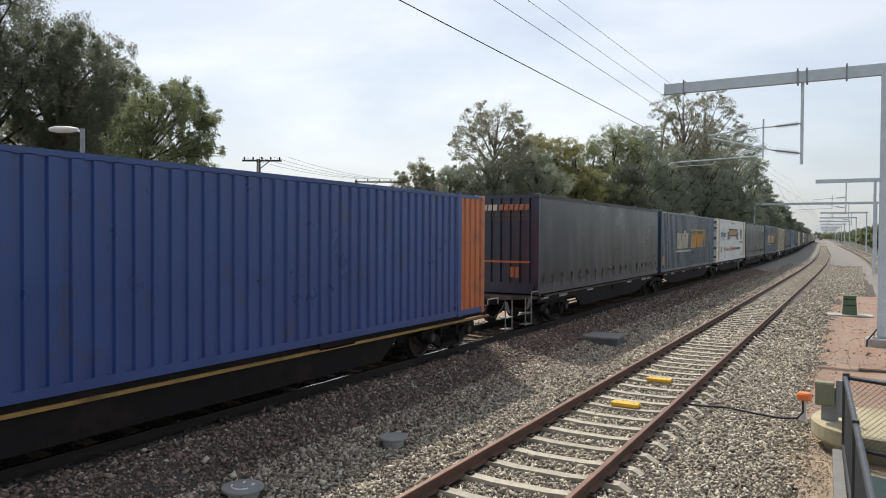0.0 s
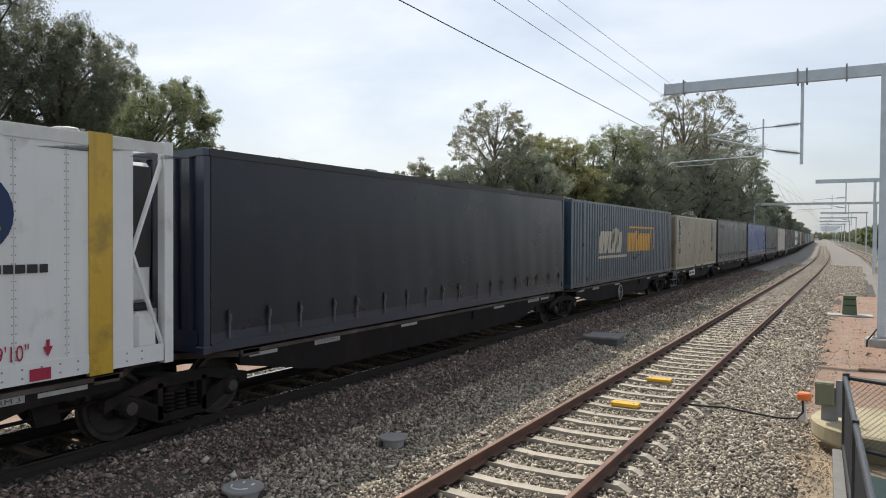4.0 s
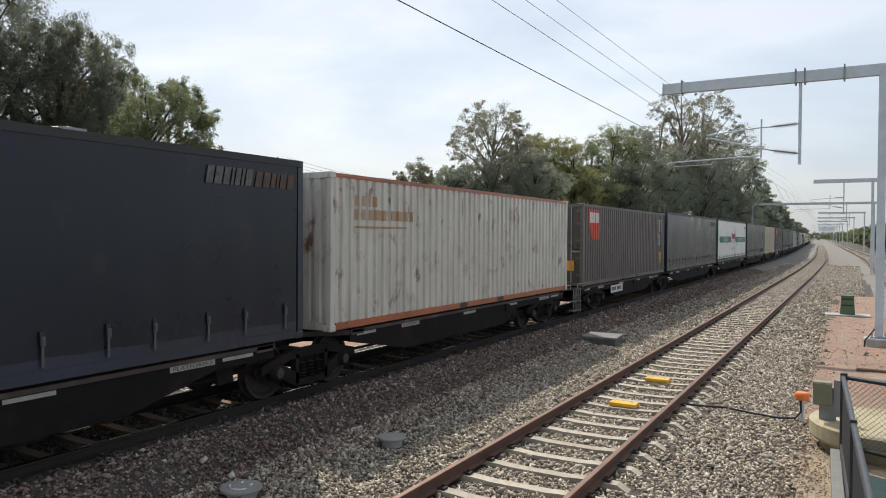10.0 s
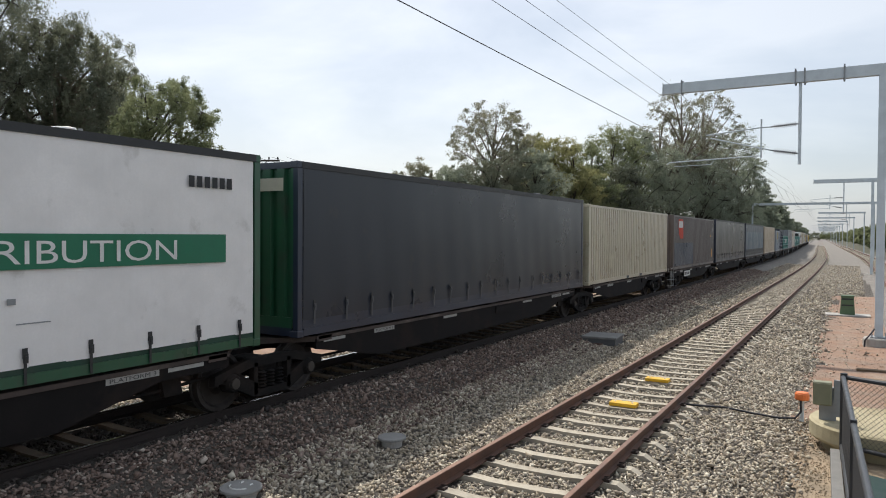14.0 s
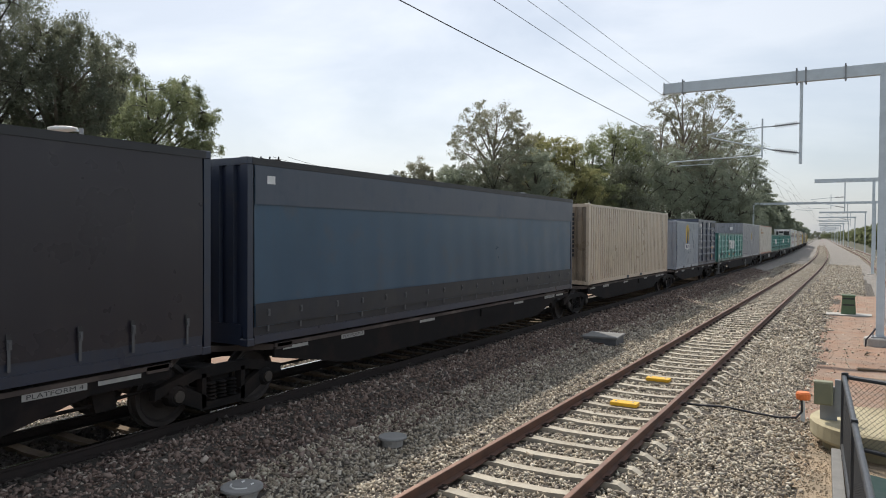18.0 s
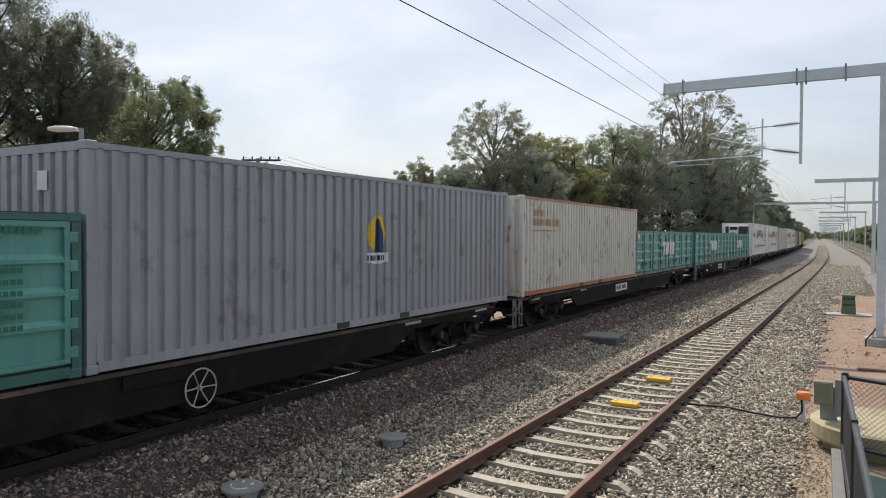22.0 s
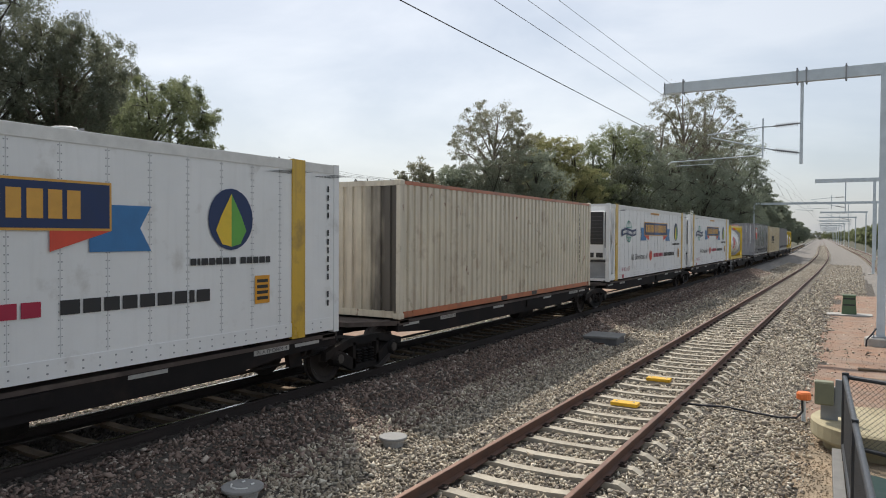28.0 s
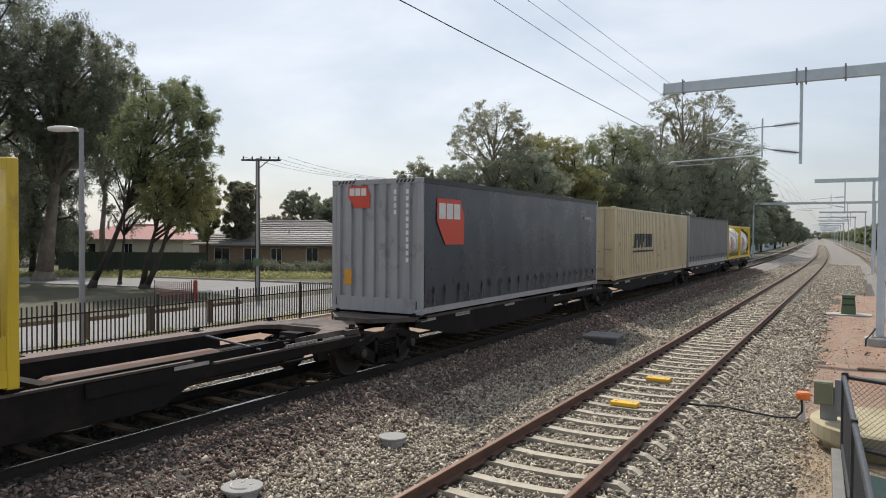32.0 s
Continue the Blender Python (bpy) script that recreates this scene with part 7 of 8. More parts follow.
    lettering("lettering", "TRANSPORT", 1.75, 0.18, INK["crimson"], c, (WID / 2 + 0.018, -0.9, 1.3))
    end_decal("yellow_code_lettering", [rect(0.87, 0.935, 2.65 - 0.125 * k, 2.74 - 0.125 * k) for k in range(17)], OLD_YELLOW, c, -FT48 / 2)
    decal("code_lettering", bars(5.9, 2.42, [0.1] * 6, 0.16, 0.04), INK["black"], c, off=0.016)
    decal("scuffs", [rect(-5.8, -5.77, 0.75, 1.2, -0.05), rect(3.4, 3.5, 0.95, 1.02), rect(3.5, 3.9, 0.72, 0.735)], M["galv_dark"], c, off=0.016)
    c = curtain_container("long dark grey curtain-sided container with a green frame", FT48, 3.0, 220.55, P["grey_cloth"], P["navy"], end_mat=P["green"], skirt=P["navy"])
    end_decal("white_label", [rect(0.3, 0.9, 2.5, 2.72)], INK["pale"], c, -FT48 / 2)
    c, pts = box_container("pale beige corrugated container", FT40, 2.896, 234.6, P["beige"])
    c, pts = box_container("brown-grey corrugated container with a red sign and darker patched panels", FT40, 2.896, 248.3, P["brown_grey"])
    red_sign(c, -4.95, 1.65, 1.05, pts)
    decal("patch", [rect(-5.9, -0.9, 0.2, 1.42)], P["dark_navy"], c, pts)
    caution_label(c, 5.10, 0.46, ["CAUTION", "9'6 HIGH"], 0.34, 0.5)
    code_print(c, 5.45, 2.5, 9, INK["white"], pts)
    decal("warning_triangle", [[(4.73, 1.75), (4.98, 1.75), (4.855, 1.95)]], INK["amber"], c)
    c = curtain_container("brown-black curtain-sided container with a navy skirt", FT48, 2.95, 262.6, P["brown_cloth"], P["navy"], skirt=P["navy"])
    end_decal("code_lettering", [rect(0.85, 0.92, 2.4 - 0.15 * k, 2.5 - 0.15 * k) for k in range(9)], INK["white"], c, -FT48 / 2)
    c = curtain_container("faded slate-blue curtain-sided container", FT48, 2.95, 277.95, P["slate_cloth"], P["navy"], buckles=18, skirt=P["hem_cloth"])
    decal("upper_cloth", [rect(-7.16, 7.16, 2.22, 2.83)], P["slate_grey_cloth"], c, off=0.010, label="greyed upper strip of cloth")
    decal("hem_cloth", [rect(-7.16, 7.16, 0.3, 0.66)], P["hem_cloth"], c, off=0.019, label="dark dirty hem of the cloth")
    decal("white_label", [rect(-6.9, -6.72, 2.55, 2.68)], INK["white"], c, off=0.014)
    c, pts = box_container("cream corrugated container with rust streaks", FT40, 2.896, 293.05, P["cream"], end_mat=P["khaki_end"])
    code_print(c, 4.95, 2.4, 12, INK["black"], pts)
    end_decal("code_lettering", [rect(0.6, 0.68, 2.45 - 0.16 * k, 2.56 - 0.16 * k) for k in range(10)], INK["black"], c, -FT40 / 2)
    c, pts = box_container("pale blue-grey short container with a yellow oval badge", FT20, 2.591, 304.18, P["pale_blue_grey"])
    badge(c, pts, -0.1, 1.0, 1.2)
    s = decal("strip_sign", [rect(-2.98, -2.84, 0.12, 2.46)], INK["navy"], c, off=0.012)
    decal("white_blocks", [rect(-2.945, -2.875, 0.2 + 0.068 * k, 0.245 + 0.068 * k) for k in range(33) if k not in (9, 13, 22)], INK["white"], s, off=0.016)
    code_print(c, 1.95, 2.1, 12, INK["grey"], pts)
    end_decal("badge_plate", [rect(-1.0, -0.66, 1.9, 2.2)], INK["navy"], c, -FT20 / 2)
    end_decal("badge_oval", [disc(-0.83, 2.05, 0.1, 0.11, 14)], INK["sun"], c, -FT20 / 2, 0.01)
    c, _ = side_door_container("dark navy short container with panelled doors along its side", 310.25, FT20, 2.8, P["dark_navy"], P["dark_navy"], 4, 5)
    decal("white_label", [rect(-2.2, -2.0, 2.3 - 0.33 * k, 2.52 - 0.33 * k) for k in range(5)] + [rect(-2.65, -2.42, 2.3, 2.52), rect(0.65, 0.85, 2.35, 2.6)], INK["white"], c, off=0.004)
    p = decal("data_field", [rect(1.55, 2.75, 2.35, 2.62)], INK["black"], c, off=0.004)
    for k, word in enumerate(("MAX. GROSS", "TARE", "NET", "CU.CAP.")):
        lettering("lettering", word, 0.5 if k == 0 else 0.26 + 0.08 * (k == 3), 0.085, INK["white"], c, (WID / 2 + 0.006, 1.62, 2.1 - 0.33 * k))
        decal("figures", fine_print(2.25, 2.13 - 0.33 * k, 2, 7, 0.032, 0.036, 0.06, 0.075), INK["white"], c, off=0.006)
    decal("warning_triangle", [[(1.55, 0.42), (1.85, 0.42), (1.7, 0.66)]], INK["amber"], c, off=0.006)
    decal("gas_label", [rect(1.55, 1.95, 0.98, 1.1)], INK["amber"], c, off=0.006)
    for q in (320.6, 358.1, 371.25, 383.45):
        if q == 358.1:
            c, pts = box_container("mid-grey corrugated container with a yellow oval badge", FT40, 2.896, 332.85, P["mid_grey"])
            badge(c, pts, 0.05, 1.17, 0.82)
            end_decal("plate", [rect(0.2, 0.42, 2.3, 2.55)], INK["white"], c, -FT40 / 2)
            c, pts = box_container("rust-spotted off-white container with orange rail and faded marks", FT40, 2.896, 346.05, P["off_white"], frame=P["off_white"], rail_low=P["rail_orange"], rail_high=P["rail_orange"])
            decal("faded_mark", bars(-5.3, 2.32, [0.16, 0.17, 0.07, 0.15], 0.2, 0.06) + bars(-5.3, 2.04, [0.16, 0.17, 0.17, 0.15, 0.16, 0.06, 0.17, 0.15, 0.16, 0.15], 0.21, 0.06) + [rect(-5.3, -3.5, 1.88, 1.92)], INK["faded"], c, pts, label="faded orange painted blocks")
        c, _ = side_door_container("faded green container with eight hinged doors along its side", q, FT40, 2.0, P["jade"], P["jade_frame"], 8, 3)
        white_word(c)
    for q in (397.85, 413.0, 443.6, 458.95):
        insulated_container(q)
    c, pts = box_container("cream corrugated container with a dark soot stain on its end", FT40, 2.896, 428.2, P["pale_cream"], frame=P["pale_cream"], rail_low=P["rail_orange"], rail_high=P["rail_orange"], end_mat=smeared("soot_smeared_cream_paint", (0.62, 0.55, 0.43), (0.06, 0.05, 0.042), 0.25, 1.0))
    code_print(c, 4.9, 2.4, 11, INK["black"], pts)
    tank_container(470.2)
    c = curtain_container("dark slate curtain-sided container with light grey ends and a red sign", FT40, 3.0, 487.9, P["slate_dark"], P["grey_end"], skirt=P["slate_dark"], end_mat=P["grey_end"], buckles=20)
    red_sign(c, -5.43, 1.53, 1.05)
    red_sign(c, -0.75, 2.35, 0.5, end=-FT40 / 2)
    end_decal("caution_label", [rect(-0.85, -0.65, 0.6, 0.95)], INK["amber"], c, -FT40 / 2)
    end_decal("code_lettering", [rect(0.82, 0.89, 2.65 - 0.15 * k, 2.75 - 0.15 * k) for k in range(11)] + [rect(0.5, 0.57, 2.65 - 0.15 * k, 2.75 - 0.15 * k) for k in range(4)], INK["white"], c, -FT40 / 2, 0.0)
    end_decal("height_mark", [rect(-1.05 + 0.1 * k, -1.0 + 0.1 * k, 2.9, 2.97, 0.05) for k in range(5)] + [rect(0.55 + 0.1 * k, 0.6 + 0.1 * k, 2.9, 2.97, 0.05) for k in range(5)], INK["black"], c, -FT40 / 2)
    decal("small_label", [rect(4.6, 5.3, 2.3, 2.4)], INK["grey"], c, off=0.012)
    c, pts = box_container("sand-yellow corrugated container with a dark mark and end doors", FT45, 2.9, 503.05, P["sand"], near_end="doors")
    decal("dark_mark", bars(-4.1, 1.25, [0.5, 0.5, 0.45, 0.18, 0.34, 0.18, 0.5], 0.6, 0.07, 0.15) + [rect(-4.15, -0.6, 1.05, 1.13)], INK["black"], c, pts, label="dark slanted painted blocks")
    end_decal("hinge_rust", [rect(-0.2, 0.3, 0.4, 0.9)], P["rail_orange"], c, -FT45 / 2, 0.005)
    curtain_container("dull grey curtain-sided container", FT46, 2.9, 517.6, P["dull_grey"], P["grey_end"])
    tank_container(528.2)
    tank_container(534.5)


def badge(c, pts, y, z, s):
    """Yellow oval with a dark shape and a white plate below."""
    b = decal("oval_badge", [disc(y, z + 0.72 * s, 0.36 * s, 0.46 * s)], INK["sun"], c, pts, label="yellow oval badge")
    decal("badge_shape", [[(y - 0.16 * s, z + 0.25 * s), (y + 0.24 * s, z + 0.25 * s), (y + 0.2 * s, z + 0.75 * s), (y + 0.02 * s, z + 1.12 * s), (y - 0.1 * s, z + 0.8 * s)]], INK["navy"], b, pts, off=0.008)
    decal("badge_plate", [[(y - 0.42 * s, z + 0.05 * s), (y, z), (y + 0.42 * s, z + 0.05 * s), (y + 0.42 * s, z + 0.28 * s), (y - 0.42 * s, z + 0.28 * s)]], INK["white"], b, pts, off=0.010)
    decal("badge_blocks", bars(y - 0.37 * s, z + 0.09 * s, [0.06 * s] * 4 + [-0.03] + [0.06 * s] * 4, 0.13 * s, 0.018), INK["navy"], b, pts, off=0.013)


all_wagons()
load_train()

# ---------------------------------------------------------------- beside the line
def picket_fence():
    f = tagged(empty("picket_fence", pose(-18, 0, -0.46)), "black steel picket fence along the railway", "fence")
    for z in (0.22, 1.05):
        part("fence_rail", bx(-0.02, 0.02, -1.5, 36.3, z - 0.02, z + 0.02), M["black_paint"], f)
    part("plinth", bx(-0.06, 0.06, -1.5, 36.3, -0.05, 0.06), M["concrete"], f, "grey concrete plinth")
    post = to_mesh(bx(-0.035, 0.035, -0.035, 0.035, -0.05, 1.42, bevel=0.008), "post")
    slat = to_mesh(bx(-0.014, 0.014, -0.014, 0.014, 0.1, 1.34), "slat")
    for me in (post, slat):
        me.materials.append(M["black_paint"])
    for k in range(12):
        o = new("post", post)
        o.parent, o.matrix_basis = f, pose(0, -1.53 + 3.15 * k, 0)
    for k in range(290):
        o = new("slat", slat)
        o.parent, o.matrix_basis = f, pose(0.034, -1.4 + 0.13 * k, 0)


def street_lamp():
    s = tagged(empty("street_lamp", pose(-18.6, 12.2, -0.46, 0, 0, 29.9)), "grey steel street lamp beside the fence", "street lamp")
    # darker steel stands for shade on the pole's near side
    part("pole", tube(B(), (0, 0, -0.1), (0, 0, 6.1), 0.085, 12, 0.06), M["galv_dark"], s)
    part("base", bx(-0.15, 0.15, -0.15, 0.15, -0.05, 0.03), M["galv_dark"], s)
    part("arm", tube(B(), (0, 0, 6.02), (-0.25, 0, 6.05), 0.03, 8), M["galv"], s)
    bm = lathe(B(), [(0.0, -0.42), (0.09, -0.4), (0.15, -0.2), (0.14, 0.15), (0.08, 0.36), (0.0, 0.38)], "x", (0, 0, 0), 16)
    for v in bm.verts:
        v.co.z *= 0.6
    head = part("lamp_head", bm, M["white"], s, "pale oval lamp head", smooth=True)
    head.location = (-0.5, 0, 6.08)
    part("cross_bar", tube(B(), (-0.35, 0, 4.95), (0.35, 0, 4.95), 0.018, 6), M["galv_dark"], s)


def power_pole(x, y, top, arms, lamp):
    p = tagged(empty("power_pole", pose(x, y, -0.55, 0, 0, 29.9)), "steel and concrete power pole with a cross-arm", "power pole", "power poles")
    h = top + 0.55
    part("concrete_core", prism(B(), [(-0.08, 0), (0.08, 0), (0.05, h), (-0.05, h)], -0.05, 0.05, "y"), M["concrete"], p)
    for sx in (-1, 1):
        part("steel_channel", prism(B(), [(sx * 0.08, 0), (sx * 0.125, 0), (sx * 0.085, h), (sx * 0.05, h)], -0.07, 0.07, "y"), M["dark_bark"], p)
    part("cross_arm", bx(arms[0], arms[1], -0.05, 0.05, h - 0.14, h - 0.05), M["dark_bark"], p)
    part("arm_brace", tube(B(), (arms[1] * 0.45, 0, h - 0.14), (0.1, 0, h - (0.9 if lamp else 0.5)), 0.03, 6), M["galv_dark"], p)
    k = 5
    for i in range(k):
        part("insulator", lathe(B(), [(0.03, h - 0.04), (0.05, h + 0.02), (0.03, h + 0.1)], "z", (arms[0] + 0.1 + (arms[1] - arms[0] - 0.2) * i / (k - 1), 0, 0), 8), M["dark"], p)
    if lamp:
        part("lamp_arm", tube(B(), (0.1, 0, h - 1.0), (1.5, 0, h - 0.72), 0.03, 6), M["galv"], p)
        part("lamp_head", bx(1.4, 1.95, -0.1, 0.1, h - 0.78, h - 0.66, bevel=0.03), M["white"], p)
        part("lower_arm", bx(-0.8, 0.5, -0.04, 0.04, h - 0.62, h - 0.52), M["galv_dark"], p)
    else:
        part("sign", bx(-0.2, 0.2, -0.09, -0.08, 1.6, 2.0), M["box_green"], p)
    return p


picket_fence()
street_lamp()
power_pole(-27.2, 27.7, 6.7, (-0.85, 1.2), False)
power_pole(-30.85, 41.0, 6.6, (-0.1, 3.4), True)
for dx in (0.0, 0.7, 1.4, 2.1):
    a = Vector((-27.9 + dx, 27.4 + dx * 0.5, 6.78))
    b = Vector((-30.2 + dx * 0.9, 41.3 + dx * 0.5, 6.72))
    wire("power_line", "thin power line between street poles", sag(a, b, 0.25, 8), 0.008)
    wire("power_line", "thin power line between street poles", sag(b, (b.x + 3, b.y + 42, 6.9), 0.6, 10), 0.008)

# street surfaces
tagged(part("road", prism(B(), [(-120, 19), (-48, 26.6), (-38, 28.6), (-29.6, 27.4), (-24.6, 26.2), (-24.6, 37.0), (-30, 36.4), (-58, 33.4), (-120, 26)], -0.75, -0.535, "z"), M["asphalt"]), "pale grey asphalt street", "road", kind="structure")
tagged(part("pavement", bx(-24.6, -19.0, -30, 60, -0.75, -0.47), M["asphalt"]), "pale grey asphalt lane behind the fence", "pavement", kind="structure")
kerb = tagged(empty("kerb", pose(0, 0, 0)), "pale concrete kerb along the street", "kerb", kind="structure")
line = [Vector((-120, 26.2, -0.5)), Vector((-58, 33.6, -0.5)), Vector((-30, 36.6, -0.5)), Vector((-24.4, 37.2, -0.5))]
for a, b in zip(line[:-1], line[1:]):
    n = max(1, int((b - a).length / 2.4))
    for k in range(n):
        p, q = a.lerp(b, k / n), a.lerp(b, (k + 0.985) / n)
        w = (q - p).normalized().cross(Vector((0, 0, 1))) * 0.08
        bm = B()
        prism(bm, [(p.x + w.x, p.y + w.y), (q.x + w.x, q.y + w.y), (q.x - w.x, q.y - w.y), (p.x - w.x, p.y - w.y)], -0.7, -0.42, "z")
        part("kerb_stone", bm, M["concrete"], kerb)

# barrier posts behind the fence
for k, (x, y) in enumerate(((-20.3, 10.9), (-20.0, 13.2), (-20.1, 15.6), (-20.2, 18.2))):
    b = tagged(empty("barrier_post", pose(x, y, -0.47)), "weathered timber barrier post with a rail", "post", "barrier posts")
    part("post", bx(-0.08, 0.08, -0.08, 0.08, -0.05, 0.85, bevel=0.012), M["timber"], b)
    part("rail", bx(-0.03, 0.03, 0.085, 1.5, 0.55, 0.68), M["timber"], b)
work = tagged(empty("safety_barrier", pose(-29.0, 23.8, -0.56, 0, 0, 30)), "dull red mesh safety barrier around street works", "barrier")
for x in (-0.9, 0.9):
    part("stake", tube(B(), (x, 0, -0.1), (x, 0, 1.0), 0.02, 6), M["dark_bark"], work)
bm = B()
for k in range(19):
    box(bm, -0.9 + 0.1 * k - 0.01, -0.9 + 0.1 * k + 0.01, -0.004, 0.004, 0.1, 0.9)
for k in range(9):
    box(bm, -0.9, 0.9, -0.006, 0.002, 0.1 + 0.1 * k, 0.12 + 0.1 * k)
part("mesh", bm, M["dull_red"], work)
cone = tagged(empty("marker_post", pose(-28.0, 24.3, -0.56)), "red plastic marker post on the street", "bollard")
part("body", lathe(B(), [(0.16, -0.05), (0.16, 0.05), (0.11, 0.1), (0.1, 0.95), (0.05, 1.02)], "z", seg=14), M["dull_red"], cone)


# ---------------------------------------------------------------- houses
WALL = surface("tan_brick_wall", (0.30, 0.215, 0.14), 0.85, vary=0.2, grain=3, fine=40, bump=0.2)
CREAM_WALL = surface("cream_wall", (0.55, 0.49, 0.38), 0.85, vary=0.1)
TILE = surface("grey_roof_tile", (0.27, 0.25, 0.235), 0.85, vary=0.2, grain=4, fine=40, random_by="object")
RED_ROOF = surface("faded_red_roof_sheet", (0.30, 0.10, 0.085), 0.7, vary=0.15)
PALE_ROOF = surface("pale_roof_sheet", (0.55, 0.54, 0.52), 0.5, vary=0.1)
GLASS = surface("dark_window_glass", (0.02, 0.022, 0.025), 0.08, vary=0.1, bump=0)


def house(label, right, ahead, x0, x1, deep, wall_z, ridge_z, wall_mat, roof_mat, windows, tiles=False, ridge_in=4.5):
    """A low hipped house that faces the line; x0 to x1: its breadth, deep: its depth."""
    at = off(right, ahead)
    h = tagged(empty("house", pose(at[0], at[1], -0.6, 0, 0, 29.94)), label, "house", "houses across the street")
    cuts = sorted(windows)
    bm = B()
    # front wall in pieces round the window openings
    x = x0
    for a, b, z0, z1 in cuts:
        box(bm, x, a, 0, 0.25, 0, wall_z)
        box(bm, a, b, 0, 0.25, 0, z0)
        if z1 < wall_z - 0.02:
            box(bm, a, b, 0, 0.25, z1, wall_z)
        x = b
    box(bm, x, x1, 0, 0.25, 0, wall_z)
    box(bm, x0, x0 + 0.25, 0.25, deep, 0, wall_z)
    box(bm, x1 - 0.25, x1, 0.25, deep, 0, wall_z)
    box(bm, x0 + 0.25, x1 - 0.25, deep - 0.25, deep, 0, wall_z)
    part("wall", bm, wall_mat, h)
    for a, b, z0, z1 in cuts:
        wdw = part("window", bx(a + 0.06, b - 0.06, 0.1, 0.12, z0 + 0.06, z1 - 0.06), GLASS, h, "dark window")
        bm = B()
        box(bm, a, a + 0.06, 0.06, 0.14, z0, z1)
        box(bm, b - 0.06, b, 0.06, 0.14, z0, z1)
        box(bm, a + 0.06, b - 0.06, 0.06, 0.14, z0, z0 + 0.06)
        box(bm, a + 0.06, b - 0.06, 0.06, 0.14, z1 - 0.06, z1)
        box(bm, (a + b) / 2 - 0.02, (a + b) / 2 + 0.02, 0.07, 0.14, z0 + 0.06, z1 - 0.06)
        part("frame", bm, M["white"], wdw)
    e = 0.55
    eave = [Vector((x0 - e, -e, wall_z)), Vector((x1 + e, -e, wall_z)), Vector((x1 + e, deep + e, wall_z)), Vector((x0 - e, deep + e, wall_z))]
    r0, r1 = Vector((x0 + ridge_in, deep / 2, ridge_z)), Vector((x1 - ridge_in, deep / 2, ridge_z))
    bm = B()
    for q in ([eave[0], eave[1], r1, r0], [eave[1], eave[2], r1], [eave[2], eave[3], r0, r1], [eave[3], eave[0], r0], eave[::-1]):
        bm.faces.new([bm.verts.new(p) for p in q])
    roof = part("roof", bm, roof_mat, h)
    part("gutter", bx(x0 - e, x1 + e, -e - 0.1, -e, wall_z - 0.1, wall_z + 0.02), M["galv_dark"], h)
    part("ridge_cap", tube(B(), r0 + Vector((0, 0, 0.03)), r1 + Vector((0, 0, 0.03)), 0.1, 8), roof_mat, h)
    if tiles:
        slope = (r0 - eave[0])
        n = 12
        for k in range(n):
            f0, f1 = k / n, (k + 1) / n
            a0, b0 = eave[0].lerp(r0, f0), eave[1].lerp(r1, f0)
            a1, b1 = eave[0].lerp(r0, f1), eave[1].lerp(r1, f1)
            up = Vector((0, -0.02, 0.07))
            m = max(2, int((b0.x - a0.x) / 0.9))
            bm = B()
            for j in range(m):
                p, q = a0.lerp(b0, j / m), a0.lerp(b0, (j + 0.94) / m)
                s, t = a1.lerp(b1, (j + 0.94) / m), a1.lerp(b1, j / m)
                lo, hi = up * (0.8 + 0.4 * ((j * 7 + k * 3) % 5) / 5), up * 0.15
                vs = [bm.verts.new(v) for v in (p + lo, q + lo, s + hi, t + hi, p + up * 0.05, q + up * 0.05)]
                bm.faces.new(vs[:4])
                bm.faces.new((vs[0], vs[4], vs[5], vs[1]))
            part("tile_course", bm, roof_mat, roof)
        part("vent_pipe", tube(B(), (-13.9 - right, 1.6, 3.0), (-13.9 - right, 1.6, 3.75), 0.06, 8), M["galv_dark"], h)
    return h


house("low tan brick house with a grey tiled hip roof", 0, 63, -21.5, -6.4, 8.5, 2.4, 4.5, WALL, TILE, [(-20.2, -18.8, 0.2, 2.1), (-17.6, -16.2, 0.6, 2.1), (-15.2, -14.2, 0.6, 2.1), (-12.1, -11.0, 0.5, 2.15), (-9.6, -8.5, 0.5, 2.15), (-7.6, -6.9, 0.4, 2.15)], tiles=True)
house("cream house with a faded red metal roof", 0, 84, -44.5, -30.5, 8, 2.6, 4.3, CREAM_WALL, RED_ROOF, [(-43.3, -40.8, 0.9, 2.1), (-37.5, -36.5, 0.9, 2.1)])
house("distant house with a red roof", 0, 84, -9.4, 2, 9, 2.5, 4.6, WALL, RED_ROOF, [(-8.0, -6.6, 0.9, 2.1)])
house("distant house with a pale grey roof", 0, 95, -30, -22, 8, 2.6, 4.2, CREAM_WALL, PALE_ROOF, [(-28, -26.5, 0.9, 2.1)])
colour_fence = tagged(empty("sheet_fence", pose(*off(0, 60.5), -0.6, 0, 0, 29.94)), "dark green sheet-metal fence beside the verge", "fence")
dark_green = surface("dark_green_sheet", (0.045, 0.06, 0.04), 0.6, vary=0.15)
for k in range(10):
    x = -32.5 + 1.25 * k
    part("panel", wave_sheet(waves(x, x + 1.23, 0.2, 0.03), 0, 0.02, 1.72, "x", -1), dark_green, colour_fence)
    part("post", bx(x - 0.03, x + 0.02, -0.03, 0.05, -0.05, 1.8), dark_green, colour_fence)
rng = random.Random(5)
hedge_c, hedge_s = [], []
for k in range(90):
    x, y = off(rng.uniform(-20.5, -7.2), 59.6 + rng.uniform(-0.6, 0.6))
    hedge_c.append((x, y, -0.5 + rng.uniform(0.15, 0.85)))
    hedge_s.append((0.55, 0.55, 0.45))
